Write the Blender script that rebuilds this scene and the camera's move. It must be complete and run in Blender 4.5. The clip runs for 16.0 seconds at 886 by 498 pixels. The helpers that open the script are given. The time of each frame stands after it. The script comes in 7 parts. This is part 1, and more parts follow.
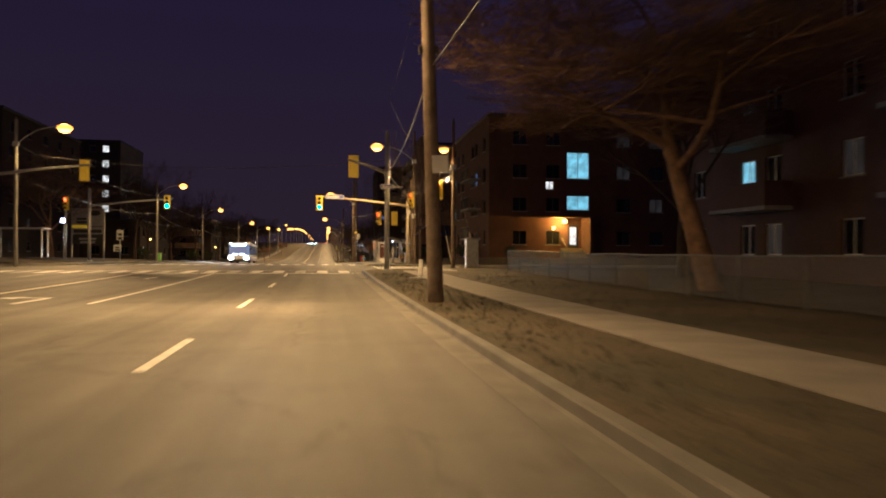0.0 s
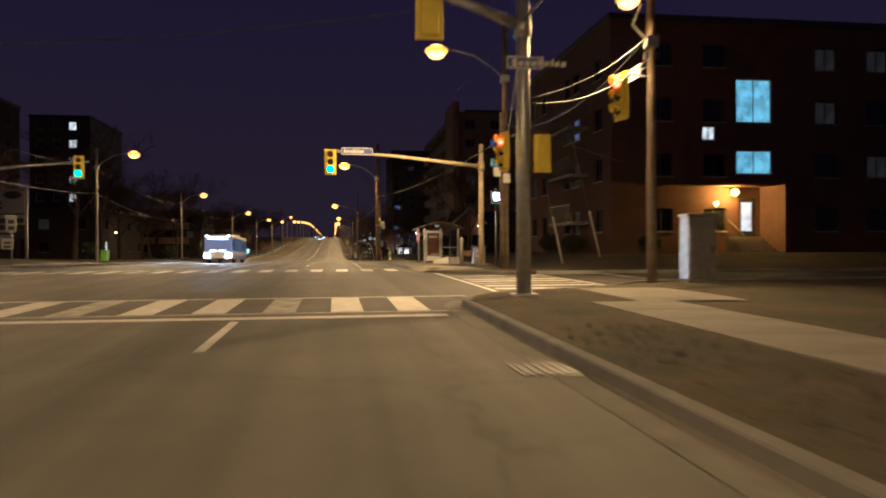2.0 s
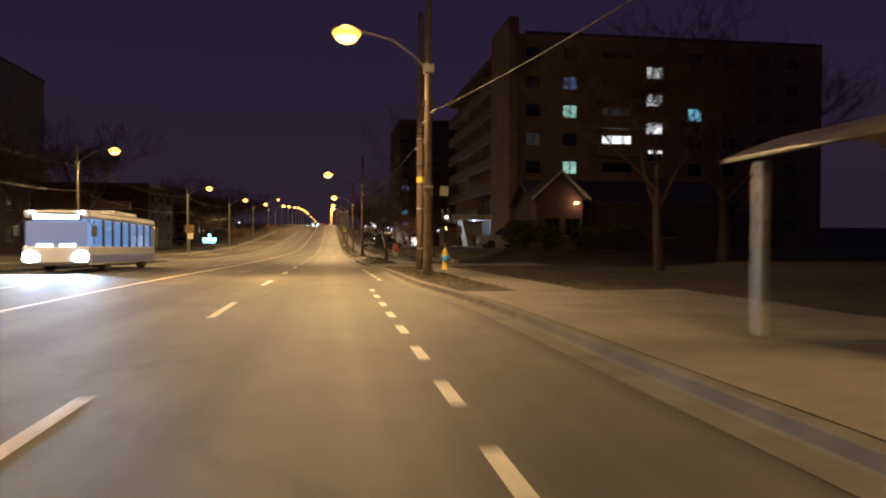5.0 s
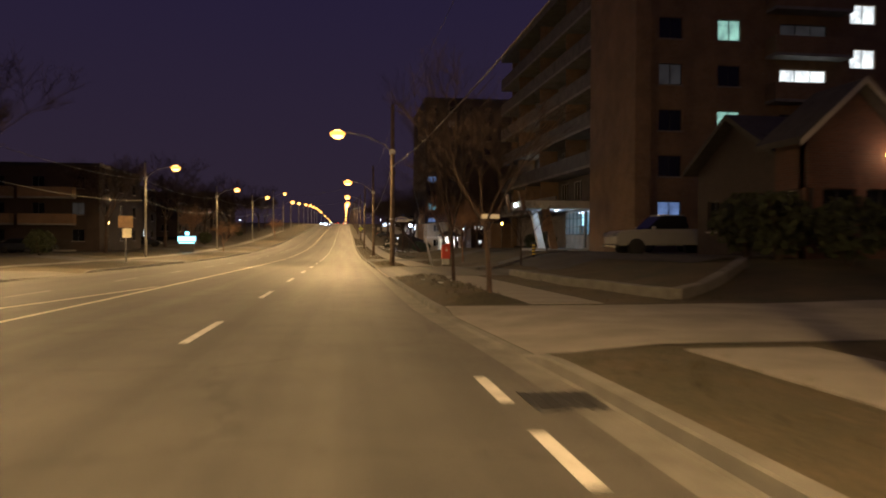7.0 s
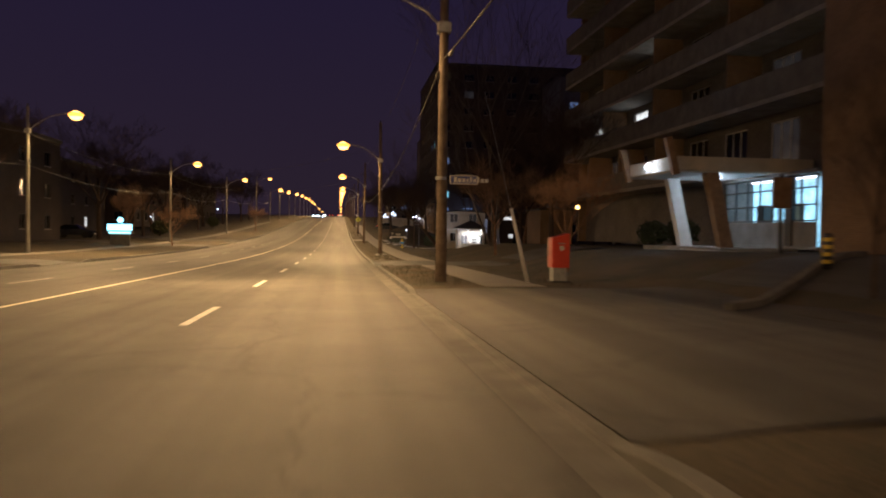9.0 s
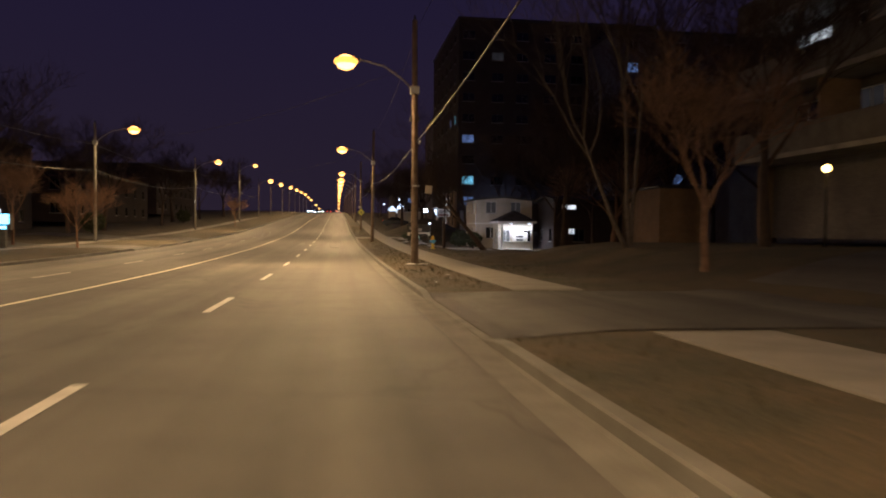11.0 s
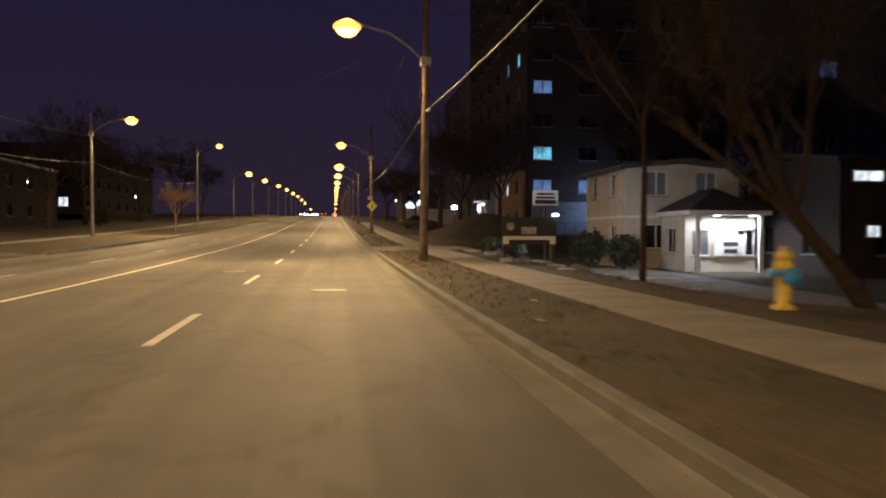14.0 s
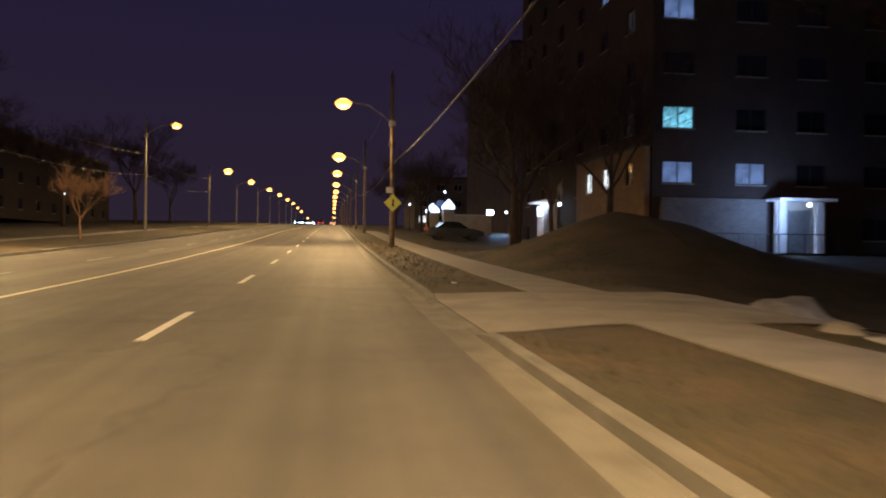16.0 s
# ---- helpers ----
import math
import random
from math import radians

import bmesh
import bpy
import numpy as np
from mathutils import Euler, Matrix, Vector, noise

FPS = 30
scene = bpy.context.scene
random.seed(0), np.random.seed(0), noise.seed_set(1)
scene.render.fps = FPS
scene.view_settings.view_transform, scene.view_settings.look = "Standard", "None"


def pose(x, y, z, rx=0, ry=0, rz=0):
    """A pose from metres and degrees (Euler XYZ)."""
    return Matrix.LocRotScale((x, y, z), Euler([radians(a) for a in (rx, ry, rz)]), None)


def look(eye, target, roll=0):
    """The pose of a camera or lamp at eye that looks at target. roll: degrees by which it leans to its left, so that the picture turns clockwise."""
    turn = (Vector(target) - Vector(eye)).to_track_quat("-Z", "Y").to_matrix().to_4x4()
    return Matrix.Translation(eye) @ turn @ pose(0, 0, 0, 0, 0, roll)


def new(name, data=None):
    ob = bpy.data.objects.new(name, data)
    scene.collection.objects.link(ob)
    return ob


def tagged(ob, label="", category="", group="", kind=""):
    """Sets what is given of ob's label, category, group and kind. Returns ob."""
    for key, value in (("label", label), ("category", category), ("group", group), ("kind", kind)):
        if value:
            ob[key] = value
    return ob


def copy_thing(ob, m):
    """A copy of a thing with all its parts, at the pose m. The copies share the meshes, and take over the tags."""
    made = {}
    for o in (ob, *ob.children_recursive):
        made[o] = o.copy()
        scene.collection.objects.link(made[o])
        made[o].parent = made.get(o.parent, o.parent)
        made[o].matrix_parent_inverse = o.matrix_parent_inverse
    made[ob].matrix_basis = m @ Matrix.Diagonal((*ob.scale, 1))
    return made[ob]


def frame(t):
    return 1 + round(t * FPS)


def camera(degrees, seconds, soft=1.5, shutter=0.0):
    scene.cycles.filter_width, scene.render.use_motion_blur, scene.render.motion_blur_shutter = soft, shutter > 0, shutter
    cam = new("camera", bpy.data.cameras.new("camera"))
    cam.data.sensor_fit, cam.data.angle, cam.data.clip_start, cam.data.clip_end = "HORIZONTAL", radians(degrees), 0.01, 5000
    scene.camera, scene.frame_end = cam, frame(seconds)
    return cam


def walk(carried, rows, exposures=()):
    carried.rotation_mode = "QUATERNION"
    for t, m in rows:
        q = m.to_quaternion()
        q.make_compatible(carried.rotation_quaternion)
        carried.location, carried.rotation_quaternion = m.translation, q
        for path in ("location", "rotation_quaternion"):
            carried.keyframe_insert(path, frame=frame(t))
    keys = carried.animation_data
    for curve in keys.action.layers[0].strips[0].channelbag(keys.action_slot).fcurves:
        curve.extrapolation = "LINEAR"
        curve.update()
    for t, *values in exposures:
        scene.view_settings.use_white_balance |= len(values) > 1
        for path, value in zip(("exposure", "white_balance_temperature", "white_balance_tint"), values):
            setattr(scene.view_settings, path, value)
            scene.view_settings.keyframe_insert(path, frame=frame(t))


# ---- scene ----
cam = camera(61.76, 16.0, soft=1.9, shutter=0.5)
PATH = [
    (0.0, pose(-0.006, -2.670, 1.281, 90.453, -0.247, -8.948)),
    (0.5, pose(-0.107, 4.349, 1.292, 90.722, -0.282, -8.861)),
    (1.0, pose(-0.247, 11.126, 1.302, 90.655, -0.230, -8.442)),
    (1.5, pose(-0.300, 17.716, 1.336, 90.386, -0.465, -8.382)),
    (2.0, pose(-0.438, 23.921, 1.388, 89.943, 0.300, -8.351)),
    (2.5, pose(-0.567, 30.007, 1.457, 89.615, 1.045, -8.572)),
    (3.0, pose(-0.450, 35.798, 1.539, 90.468, 0.422, -9.052)),
    (3.5, pose(-0.406, 41.860, 1.625, 89.260, 0.705, -9.541)),
    (4.0, pose(-0.344, 48.022, 1.675, 89.149, 0.469, -9.388)),
    (6.5, pose(0.217, 84.484, 1.533, 88.879, -0.580, -7.638)),
    (7.0, pose(0.186, 91.072, 1.438, 89.102, -0.265, -7.524)),
    (7.5, pose(0.286, 97.565, 1.330, 88.816, -0.325, -7.693)),
    (8.0, pose(0.302, 104.015, 1.225, 88.794, -0.248, -7.892)),
    (8.5, pose(0.264, 110.689, 1.124, 88.632, -0.257, -7.840)),
    (9.0, pose(0.287, 117.158, 1.035, 88.744, -0.827, -7.918)),
    (11.5, pose(0.181, 149.296, 0.658, 88.502, -0.493, -8.033)),
    (12.0, pose(0.200, 156.055, 0.588, 88.680, -0.492, -7.768)),
    (12.5, pose(0.128, 162.908, 0.522, 88.877, -1.054, -7.977)),
    (13.0, pose(0.111, 169.487, 0.489, 88.989, -0.243, -8.063)),
    (13.5, pose(0.099, 176.082, 0.487, 89.313, -0.439, -8.360)),
    (14.0, pose(0.081, 182.783, 0.512, 88.949, -0.136, -8.336)),
    (14.5, pose(0.129, 189.474, 0.548, 89.105, -0.535, -8.396)),
    (15.0, pose(0.112, 195.920, 0.598, 89.550, -0.782, -8.619)),
    (15.5, pose(0.164, 202.755, 0.675, 90.362, -0.052, -8.579)),
    (16.0, pose(0.188, 209.521, 0.773, 89.815, -0.678, -8.468)),
]
walk(cam, PATH, [(0.0, 0.0, 5830, 14), (1.0, 0.0, 5680, 13), (1.6, -0.15, 5430, 12), (2.25, -0.25, 5330, 12), (3.0, -0.1, 5680, 12), (3.6, 0.1, 5880, 12), (4.2, 0.15, 5680, 13), (6.3, 0.3, 6080, 12), (7.0, 0.3, 5730, 10), (8.0, 0.0, 5650, 13), (9.0, 0.0, 5850, 16), (11.5, -0.15, 5330, 15), (12.4, 0.25, 5980, 13), (13.0, 0.3, 5680, 11), (13.7, 0.1, 5530, 11), (14.5, 0.05, 5480, 12), (15.2, 0.25, 5680, 13), (15.6, 0.28, 5780, 13), (16.0, 0.15, 5580, 11)])

# ---- world, exposure, air ----
world = bpy.data.worlds.new("night_sky")
scene.world = world
world.use_nodes = True
wn = world.node_tree
bg = wn.nodes["Background"]
tc = wn.nodes.new("ShaderNodeTexCoord")
sep = wn.nodes.new("ShaderNodeSeparateXYZ")
ramp = wn.nodes.new("ShaderNodeValToRGB")
wn.links.new(tc.outputs["Generated"], sep.inputs[0])
wn.links.new(sep.outputs["Z"], ramp.inputs[0])
ramp.color_ramp.elements[0].position, ramp.color_ramp.elements[0].color = 0.0, (0.0235, 0.0146, 0.0215, 1)
ramp.color_ramp.elements[1].position, ramp.color_ramp.elements[1].color = 0.35, (0.0145, 0.0096, 0.0265, 1)
wn.links.new(ramp.outputs[0], bg.inputs[0])
bg.inputs[1].default_value = 1.0

SODIUM = (1.0, 0.595, 0.215)
LAMP_POWER = 8600
# each lantern throws a long oval down the road, and a little spills all round from its glass bowl
lamp_light = bpy.data.lights.new("sodium_lamp", "SPOT")
lamp_light.color, lamp_light.energy, lamp_light.shadow_soft_size = SODIUM, LAMP_POWER, 0.18
lamp_light.spot_size, lamp_light.spot_blend = radians(128), 0.75
spill_light = bpy.data.lights.new("sodium_spill", "SPOT")
spill_light.spot_size, spill_light.spot_blend = radians(176), 0.5
spill_light.color, spill_light.energy, spill_light.shadow_soft_size = SODIUM, LAMP_POWER * 0.17, 0.2
weak_light = lamp_light.copy()
weak_light.energy = LAMP_POWER * 0.62
weak_spill = spill_light.copy()
weak_spill.energy = LAMP_POWER * 0.04

# ---- the lie of the land ----
KNOT_Y = [-200, -20, 20, 50, 80, 110, 140, 170, 200, 230, 260, 300, 360, 430, 520, 600, 1000]
KNOT_Z = [0.0, 0.0, 0.07, 0.49, 0.37, -0.13, -0.5, -0.81, -0.65, -0.11, 0.85, 2.42, 4.43, 6.76, 8.9, 9.2, 9.8]


def zr(y):
    """Height of the road."""
    return sum(float(np.interp(y + d, KNOT_Y, KNOT_Z)) for d in (-8, 0, 8)) / 3


def step(a, b, v):
    v = min(1.0, max(0.0, (v - a) / (b - a)))
    return v * v * (3 - 2 * v)


SIDE_A, SIDE_B = 40.0, 49.6  # the cross street's two kerbs


def kerb_r(y):
    if y <= 37.0:
        return 1.87
    if y <= SIDE_A:
        return 1.87 + 3.0 - math.sqrt(max(0.0, 9 - (y - 37.0) ** 2))
    if y < SIDE_B:
        return 6.9
    if y < SIDE_B + 4:
        return 2.75 + 4.0 - math.sqrt(max(0.0, 16 - (SIDE_B + 4 - y) ** 2))
    return 2.75 - 0.45 * step(74, 84, y) - 0.38 * step(96, 108, y)


def kerb_l(y):
    if y <= 35.0:
        return -17.5
    if y <= SIDE_A:
        return -17.5 - 5 + math.sqrt(max(0.0, 25 - (y - 35.0) ** 2))
    if y < SIDE_B:
        return -22.5
    if y < SIDE_B + 5:
        return -17.5 - 5 + math.sqrt(max(0.0, 25 - (SIDE_B + 5 - y) ** 2))
    return -17.5 + 3.6 * step(56, 84, y) + 1.9 * step(84, 118, y)


def dip(y, a, b):
    return 0.105 * step(a - 0.8, a, y) * (1 - step(b, b + 0.8, y))


def DROPS(y):
    return max(dip(y, 99.5, 104.5), dip(y, 121.5, 134.5), dip(y, 151.5, 157.5), dip(y, 218.5, 223.0), dip(y, 52.6, 56.0))


def DROPS_L(y):
    return max(dip(y, 60, 66), dip(y, 120, 128), dip(y, 150, 155), dip(y, 190, 196), dip(y, 208, 216))


def land(x, y):
    """Height of the ground beside the road."""
    z = zr(y)
    if kerb_l(y) < x < kerb_r(y) or SIDE_A < y < SIDE_B:
        return z
    h = 0.13
    if x > 0:
        h -= DROPS(y) * (1 - step(0.2, 1.9, x - kerb_r(y)))
        h += 0.9 * step(7.5, 12.5, x) * step(104, 113, y) * (1 - step(176, 186, y))
        h -= 0.85 * step(6.5, 11, x) * step(190, 200, y) * (1 - step(226, 232, y))
        h += 2.0 * math.exp(-((x - 11.5) / 3.6) ** 2 - ((y - 237) / 6.5) ** 2) * step(5.7, 7.5, x)
        h += 0.2 * step(2.2, 2.7, x) * (1 - step(3.4, 3.9, x)) * step(106, 107, y) * (1 - step(117.5, 119.5, y))
        h += 0.5 * step(9, 14, x) * step(52, 58, y) * (1 - step(84, 96, y))
    else:
        h -= DROPS_L(y) * (1 - step(0.2, 1.9, kerb_l(y) - x))
        h += 0.35 * step(19, 24, -x)
    return z + h + 0.05 * noise.noise((x * 0.35, y * 0.35, 0)) * step(6.0, 7.5, abs(x))


# ---- materials ----
def material(name, build):
    m = bpy.data.materials.new(name)
    m.use_nodes = True
    nt = m.node_tree
    build(nt, nt.nodes["Principled BSDF"])
    return m


def noise_tex(nt, scale, detail=4.0, rough=0.6, coord="Object"):
    c = nt.nodes.new("ShaderNodeTexCoord")
    n = nt.nodes.new("ShaderNodeTexNoise")
    n.inputs["Scale"].default_value, n.inputs["Detail"].default_value, n.inputs["Roughness"].default_value = scale, detail, rough
    nt.links.new(c.outputs[coord], n.inputs["Vector"])
    return n


def ramp_of(nt, src, stops):
    r = nt.nodes.new("ShaderNodeValToRGB")
    while len(r.color_ramp.elements) < len(stops):
        r.color_ramp.elements.new(0.5)
    for e, (p, c) in zip(r.color_ramp.elements, stops):
        e.position, e.color = p, (*c, 1)
    nt.links.new(src, r.inputs[0])
    return r


def mix_of(nt, a, b, fac, mode="MIX"):
    m = nt.nodes.new("ShaderNodeMix")
    m.data_type, m.blend_type = "RGBA", mode
    for sock, v in ((m.inputs[6], a), (m.inputs[7], b), (m.inputs[0], fac)):
        if hasattr(v, "links"):
            nt.links.new(v, sock)
        elif isinstance(v, tuple):
            sock.default_value = (*v, 1)
        else:
            sock.default_value = v
    return m.outputs[2]


def bump_of(nt, bsdf, src, strength, distance):
    b = nt.nodes.new("ShaderNodeBump")
    b.inputs["Strength"].default_value, b.inputs["Distance"].default_value = strength, distance
    nt.links.new(src, b.inputs["Height"])
    nt.links.new(b.outputs[0], bsdf.inputs["Normal"])


def surface(name, dark, light, scale=8.0, rough=0.8, bump=0.3, dist=0.01, metal=0.0, grain=60.0, coord="Object", spread=0.22):
    """Mottled surface: two sizes of noise in the colour, a fine relief."""

    def build(nt, p):
        big, fine = noise_tex(nt, scale, coord=coord), noise_tex(nt, grain, 3, coord=coord)
        r = ramp_of(nt, big.outputs[0], [(0.5 - spread, dark), (0.5 + spread, light)])
        f = ramp_of(nt, fine.outputs[0], [(0.3, (0.7, 0.7, 0.7)), (0.7, (1, 1, 1))])
        nt.links.new(mix_of(nt, r.outputs[0], f.outputs[0], 0.7, "MULTIPLY"), p.inputs["Base Color"])
        p.inputs["Roughness"].default_value, p.inputs["Metallic"].default_value = rough, metal
        bump_of(nt, p, fine.outputs[0], bump, dist)

    return material(name, build)


def glow(name, colour, strength, base=(0.05, 0.05, 0.05)):
    def build(nt, p):
        p.inputs["Base Color"].default_value = (*base, 1)
        p.inputs["Emission Color"].default_value = (*colour, 1)
        p.inputs["Emission Strength"].default_value = strength

    return material(name, build)


def build_asphalt(nt, p):
    # long wheel-worn bands, patches, aggregate and fine cracks
    c = nt.nodes.new("ShaderNodeTexCoord")
    mp = nt.nodes.new("ShaderNodeMapping")
    mp.inputs["Scale"].default_value = (1.1, 0.02, 0.1)
    nt.links.new(c.outputs["Object"], mp.inputs[0])
    bands = nt.nodes.new("ShaderNodeTexNoise")
    bands.inputs["Scale"].default_value, bands.inputs["Detail"].default_value = 1.0, 3
    nt.links.new(mp.outputs[0], bands.inputs["Vector"])
    b = ramp_of(nt, bands.outputs[0], [(0.3, (0.04, 0.038, 0.035)), (0.7, (0.115, 0.108, 0.098))])
    patch = ramp_of(nt, noise_tex(nt, 0.5, 5, 0.7).outputs[0], [(0.35, (0.72, 0.72, 0.72)), (0.65, (1.08, 1.06, 1.02))])
    grain = noise_tex(nt, 90, 2)
    g = ramp_of(nt, grain.outputs[0], [(0.25, (0.6, 0.6, 0.6)), (0.75, (1.25, 1.25, 1.25))])
    vor = nt.nodes.new("ShaderNodeTexVoronoi")
    vor.feature = "DISTANCE_TO_EDGE"
    vor.inputs["Scale"].default_value = 0.22
    warp = noise_tex(nt, 1.5, 4)
    va = nt.nodes.new("ShaderNodeVectorMath")
    va.operation = "ADD"
    nt.links.new(c.outputs["Object"], va.inputs[0])
    nt.links.new(warp.outputs["Color"], va.inputs[1])
    nt.links.new(va.outputs[0], vor.inputs["Vector"])
    crack = ramp_of(nt, vor.outputs["Distance"], [(0.004, (0.45, 0.45, 0.45)), (0.012, (1, 1, 1))])
    col = mix_of(nt, b.outputs[0], patch.outputs[0], 1.0, "MULTIPLY")
    col = mix_of(nt, col, g.outputs[0], 0.8, "MULTIPLY")
    col = mix_of(nt, col, crack.outputs[0], 0.55, "MULTIPLY")
    nt.links.new(col, p.inputs["Base Color"])
    p.inputs["Roughness"].default_value = 0.74
    p.inputs["Specular IOR Level"].default_value = 0.4
    bump_of(nt, p, grain.outputs[0], 0.5, 0.01)


ASPHALT = material("asphalt", build_asphalt)


def build_grass(nt, p):
    big, fine = noise_tex(nt, 0.4, 5, 0.7), noise_tex(nt, 14, 4, 0.7)
    a = ramp_of(nt, big.outputs[0], [(0.35, (0.036, 0.035, 0.017)), (0.65, (0.092, 0.068, 0.037))])
    f = ramp_of(nt, fine.outputs[0], [(0.3, (0.3, 0.3, 0.26)), (0.7, (1.3, 1.25, 1.1))])
    nt.links.new(mix_of(nt, a.outputs[0], f.outputs[0], 0.9, "MULTIPLY"), p.inputs["Base Color"])
    p.inputs["Roughness"].default_value = 0.95
    bump_of(nt, p, fine.outputs[0], 0.9, 0.06)


GRASS = material("winter_grass", build_grass)
CONCRETE = surface("concrete", (0.2, 0.19, 0.17), (0.36, 0.34, 0.31), 1.2, 0.85, 0.3, 0.006)
KERB = surface("kerb_concrete", (0.095, 0.09, 0.08), (0.18, 0.17, 0.153), 1.6, 0.9, 0.5, 0.008, grain=30)
SLAB = surface("pavement_concrete", (0.16, 0.147, 0.128), (0.27, 0.25, 0.222), 0.9, 0.88, 0.35, 0.005)
PAINT = surface("road_paint", (0.42, 0.41, 0.38), (0.72, 0.7, 0.66), 3.0, 0.6, 0.4, 0.004, grain=25)
WORN_PAINT = surface("worn_road_paint", (0.13, 0.125, 0.115), (0.5, 0.49, 0.46), 3.5, 0.7, 0.4, 0.004, grain=18)
YELLOW_LINE = surface("yellow_road_paint", (0.62, 0.57, 0.42), (0.82, 0.77, 0.6), 3.0, 0.6, 0.4, 0.004, grain=25)
WOOD = surface("weathered_pole_wood", (0.10, 0.072, 0.05), (0.22, 0.165, 0.12), 3.0, 0.85, 0.6, 0.01, grain=22)
STEEL = surface("galvanised_steel", (0.32, 0.33, 0.34), (0.5, 0.5, 0.5), 6.0, 0.45, 0.1, 0.003, 0.7)
POLE_PAINT = surface("cream_painted_steel", (0.5, 0.42, 0.26), (0.68, 0.58, 0.38), 3.0, 0.5, 0.1, 0.003)
WORN_IRON = surface("worn_cast_iron", (0.14, 0.13, 0.12), (0.34, 0.32, 0.29), 14.0, 0.6, 0.8, 0.01, 0.3, grain=40)
DARK_METAL = surface("dark_metal", (0.03, 0.03, 0.032), (0.07, 0.07, 0.07), 5.0, 0.5, 0.1, 0.003, 0.4)
SIGNAL_YELLOW = surface("signal_yellow", (0.74, 0.55, 0.02), (0.86, 0.68, 0.04), 4.0, 0.45, 0.1, 0.002)
BLACK = surface("black_plastic", (0.012, 0.012, 0.012), (0.03, 0.03, 0.03), 9.0, 0.45, 0.1, 0.002)
WHITE = surface("white_paint", (0.62, 0.61, 0.58), (0.8, 0.79, 0.76), 2.0, 0.5, 0.15, 0.003)
CREAM = surface("cream_stucco", (0.42, 0.38, 0.31), (0.6, 0.55, 0.46), 1.0, 0.9, 0.4, 0.008, grain=35)
RED = surface("red_paint", (0.62, 0.045, 0.02), (0.78, 0.085, 0.035), 3.0, 0.4, 0.1, 0.002)
DARK_RED = surface("dark_red_print", (0.06, 0.014, 0.01), (0.13, 0.028, 0.02), 3.0, 0.4, 0.1, 0.002)
BLUE = surface("blue_sign_face", (0.05, 0.07, 0.3), (0.09, 0.12, 0.42), 6.0, 0.4, 0.05, 0.001)
GREEN_BIN = surface("green_plastic", (0.1, 0.3, 0.04), (0.16, 0.42, 0.07), 3.0, 0.5, 0.1, 0.002)
HYDRANT_YELLOW = surface("hydrant_yellow", (0.6, 0.42, 0.03), (0.78, 0.58, 0.06), 6.0, 0.5, 0.2, 0.003)
HYDRANT_BLUE = surface("hydrant_blue", (0.06, 0.3, 0.72), (0.1, 0.42, 0.85), 6.0, 0.45, 0.1, 0.002)
SIGN_YELLOW = surface("lime_yellow_sign", (0.68, 0.74, 0.06), (0.82, 0.86, 0.09), 4.0, 0.35, 0.05, 0.001)
ROOF = surface("roof_shingle", (0.035, 0.032, 0.03), (0.075, 0.068, 0.06), 2.0, 0.9, 0.6, 0.02, grain=12)
TIMBER = surface("bench_timber", (0.17, 0.1, 0.05), (0.3, 0.19, 0.1), 4.0, 0.7, 0.4, 0.004, grain=30)
BARK = surface("bark", (0.036, 0.025, 0.02), (0.085, 0.056, 0.042), 5.0, 0.95, 0.9, 0.03, grain=18)
PALE_BARK = surface("pale_grey_bark", (0.075, 0.062, 0.052), (0.16, 0.135, 0.115), 4.0, 0.9, 0.7, 0.02, grain=16)
HEDGE_M = surface("dark_shrub", (0.02, 0.028, 0.012), (0.06, 0.07, 0.03), 6.0, 0.95, 0.8, 0.05, grain=22)
SMOKED = surface("smoked_roof_sheet", (0.07, 0.058, 0.045), (0.15, 0.125, 0.1), 2.0, 0.35, 0.1, 0.003)
ROCK = surface("grey_boulder", (0.16, 0.15, 0.14), (0.34, 0.32, 0.29), 3.0, 0.9, 0.7, 0.03, grain=14)
SNOW = surface("old_snow", (0.36, 0.36, 0.37), (0.62, 0.63, 0.65), 5.0, 0.7, 0.5, 0.02, grain=20)
GRAVEL = surface("dark_soil", (0.035, 0.03, 0.024), (0.08, 0.07, 0.055), 2.0, 0.95, 0.7, 0.03, grain=25)
RUBBER = surface("tyre_rubber", (0.012, 0.012, 0.012), (0.025, 0.025, 0.025), 8.0, 0.8, 0.2, 0.003)
CAR_WHITE = surface("white_car_paint", (0.66, 0.66, 0.66), (0.76, 0.76, 0.75), 1.0, 0.22, 0.02, 0.0005)
CAR_SILVER = surface("silver_car_paint", (0.26, 0.26, 0.26), (0.34, 0.34, 0.33), 1.0, 0.3, 0.02, 0.0005)
CHAIN = surface("dull_fence_wire", (0.1, 0.1, 0.105), (0.17, 0.17, 0.175), 6.0, 0.6, 0.1, 0.002, 0.3)
# red-brown bark made paler than BARK, with lamplight put into the colour
LAMPLIT_TWIG = surface("lamplit_red_brown_twigs", (0.13, 0.078, 0.05), (0.29, 0.175, 0.11), 4.0, 0.95, 0.6, 0.02, grain=20)
CAR_DARK = surface("dark_car_paint", (0.03, 0.035, 0.05), (0.06, 0.065, 0.08), 1.0, 0.2, 0.02, 0.0005)
BUS_PAINT = surface("bus_paint", (0.27, 0.29, 0.32), (0.38, 0.4, 0.43), 1.0, 0.3, 0.05, 0.001)


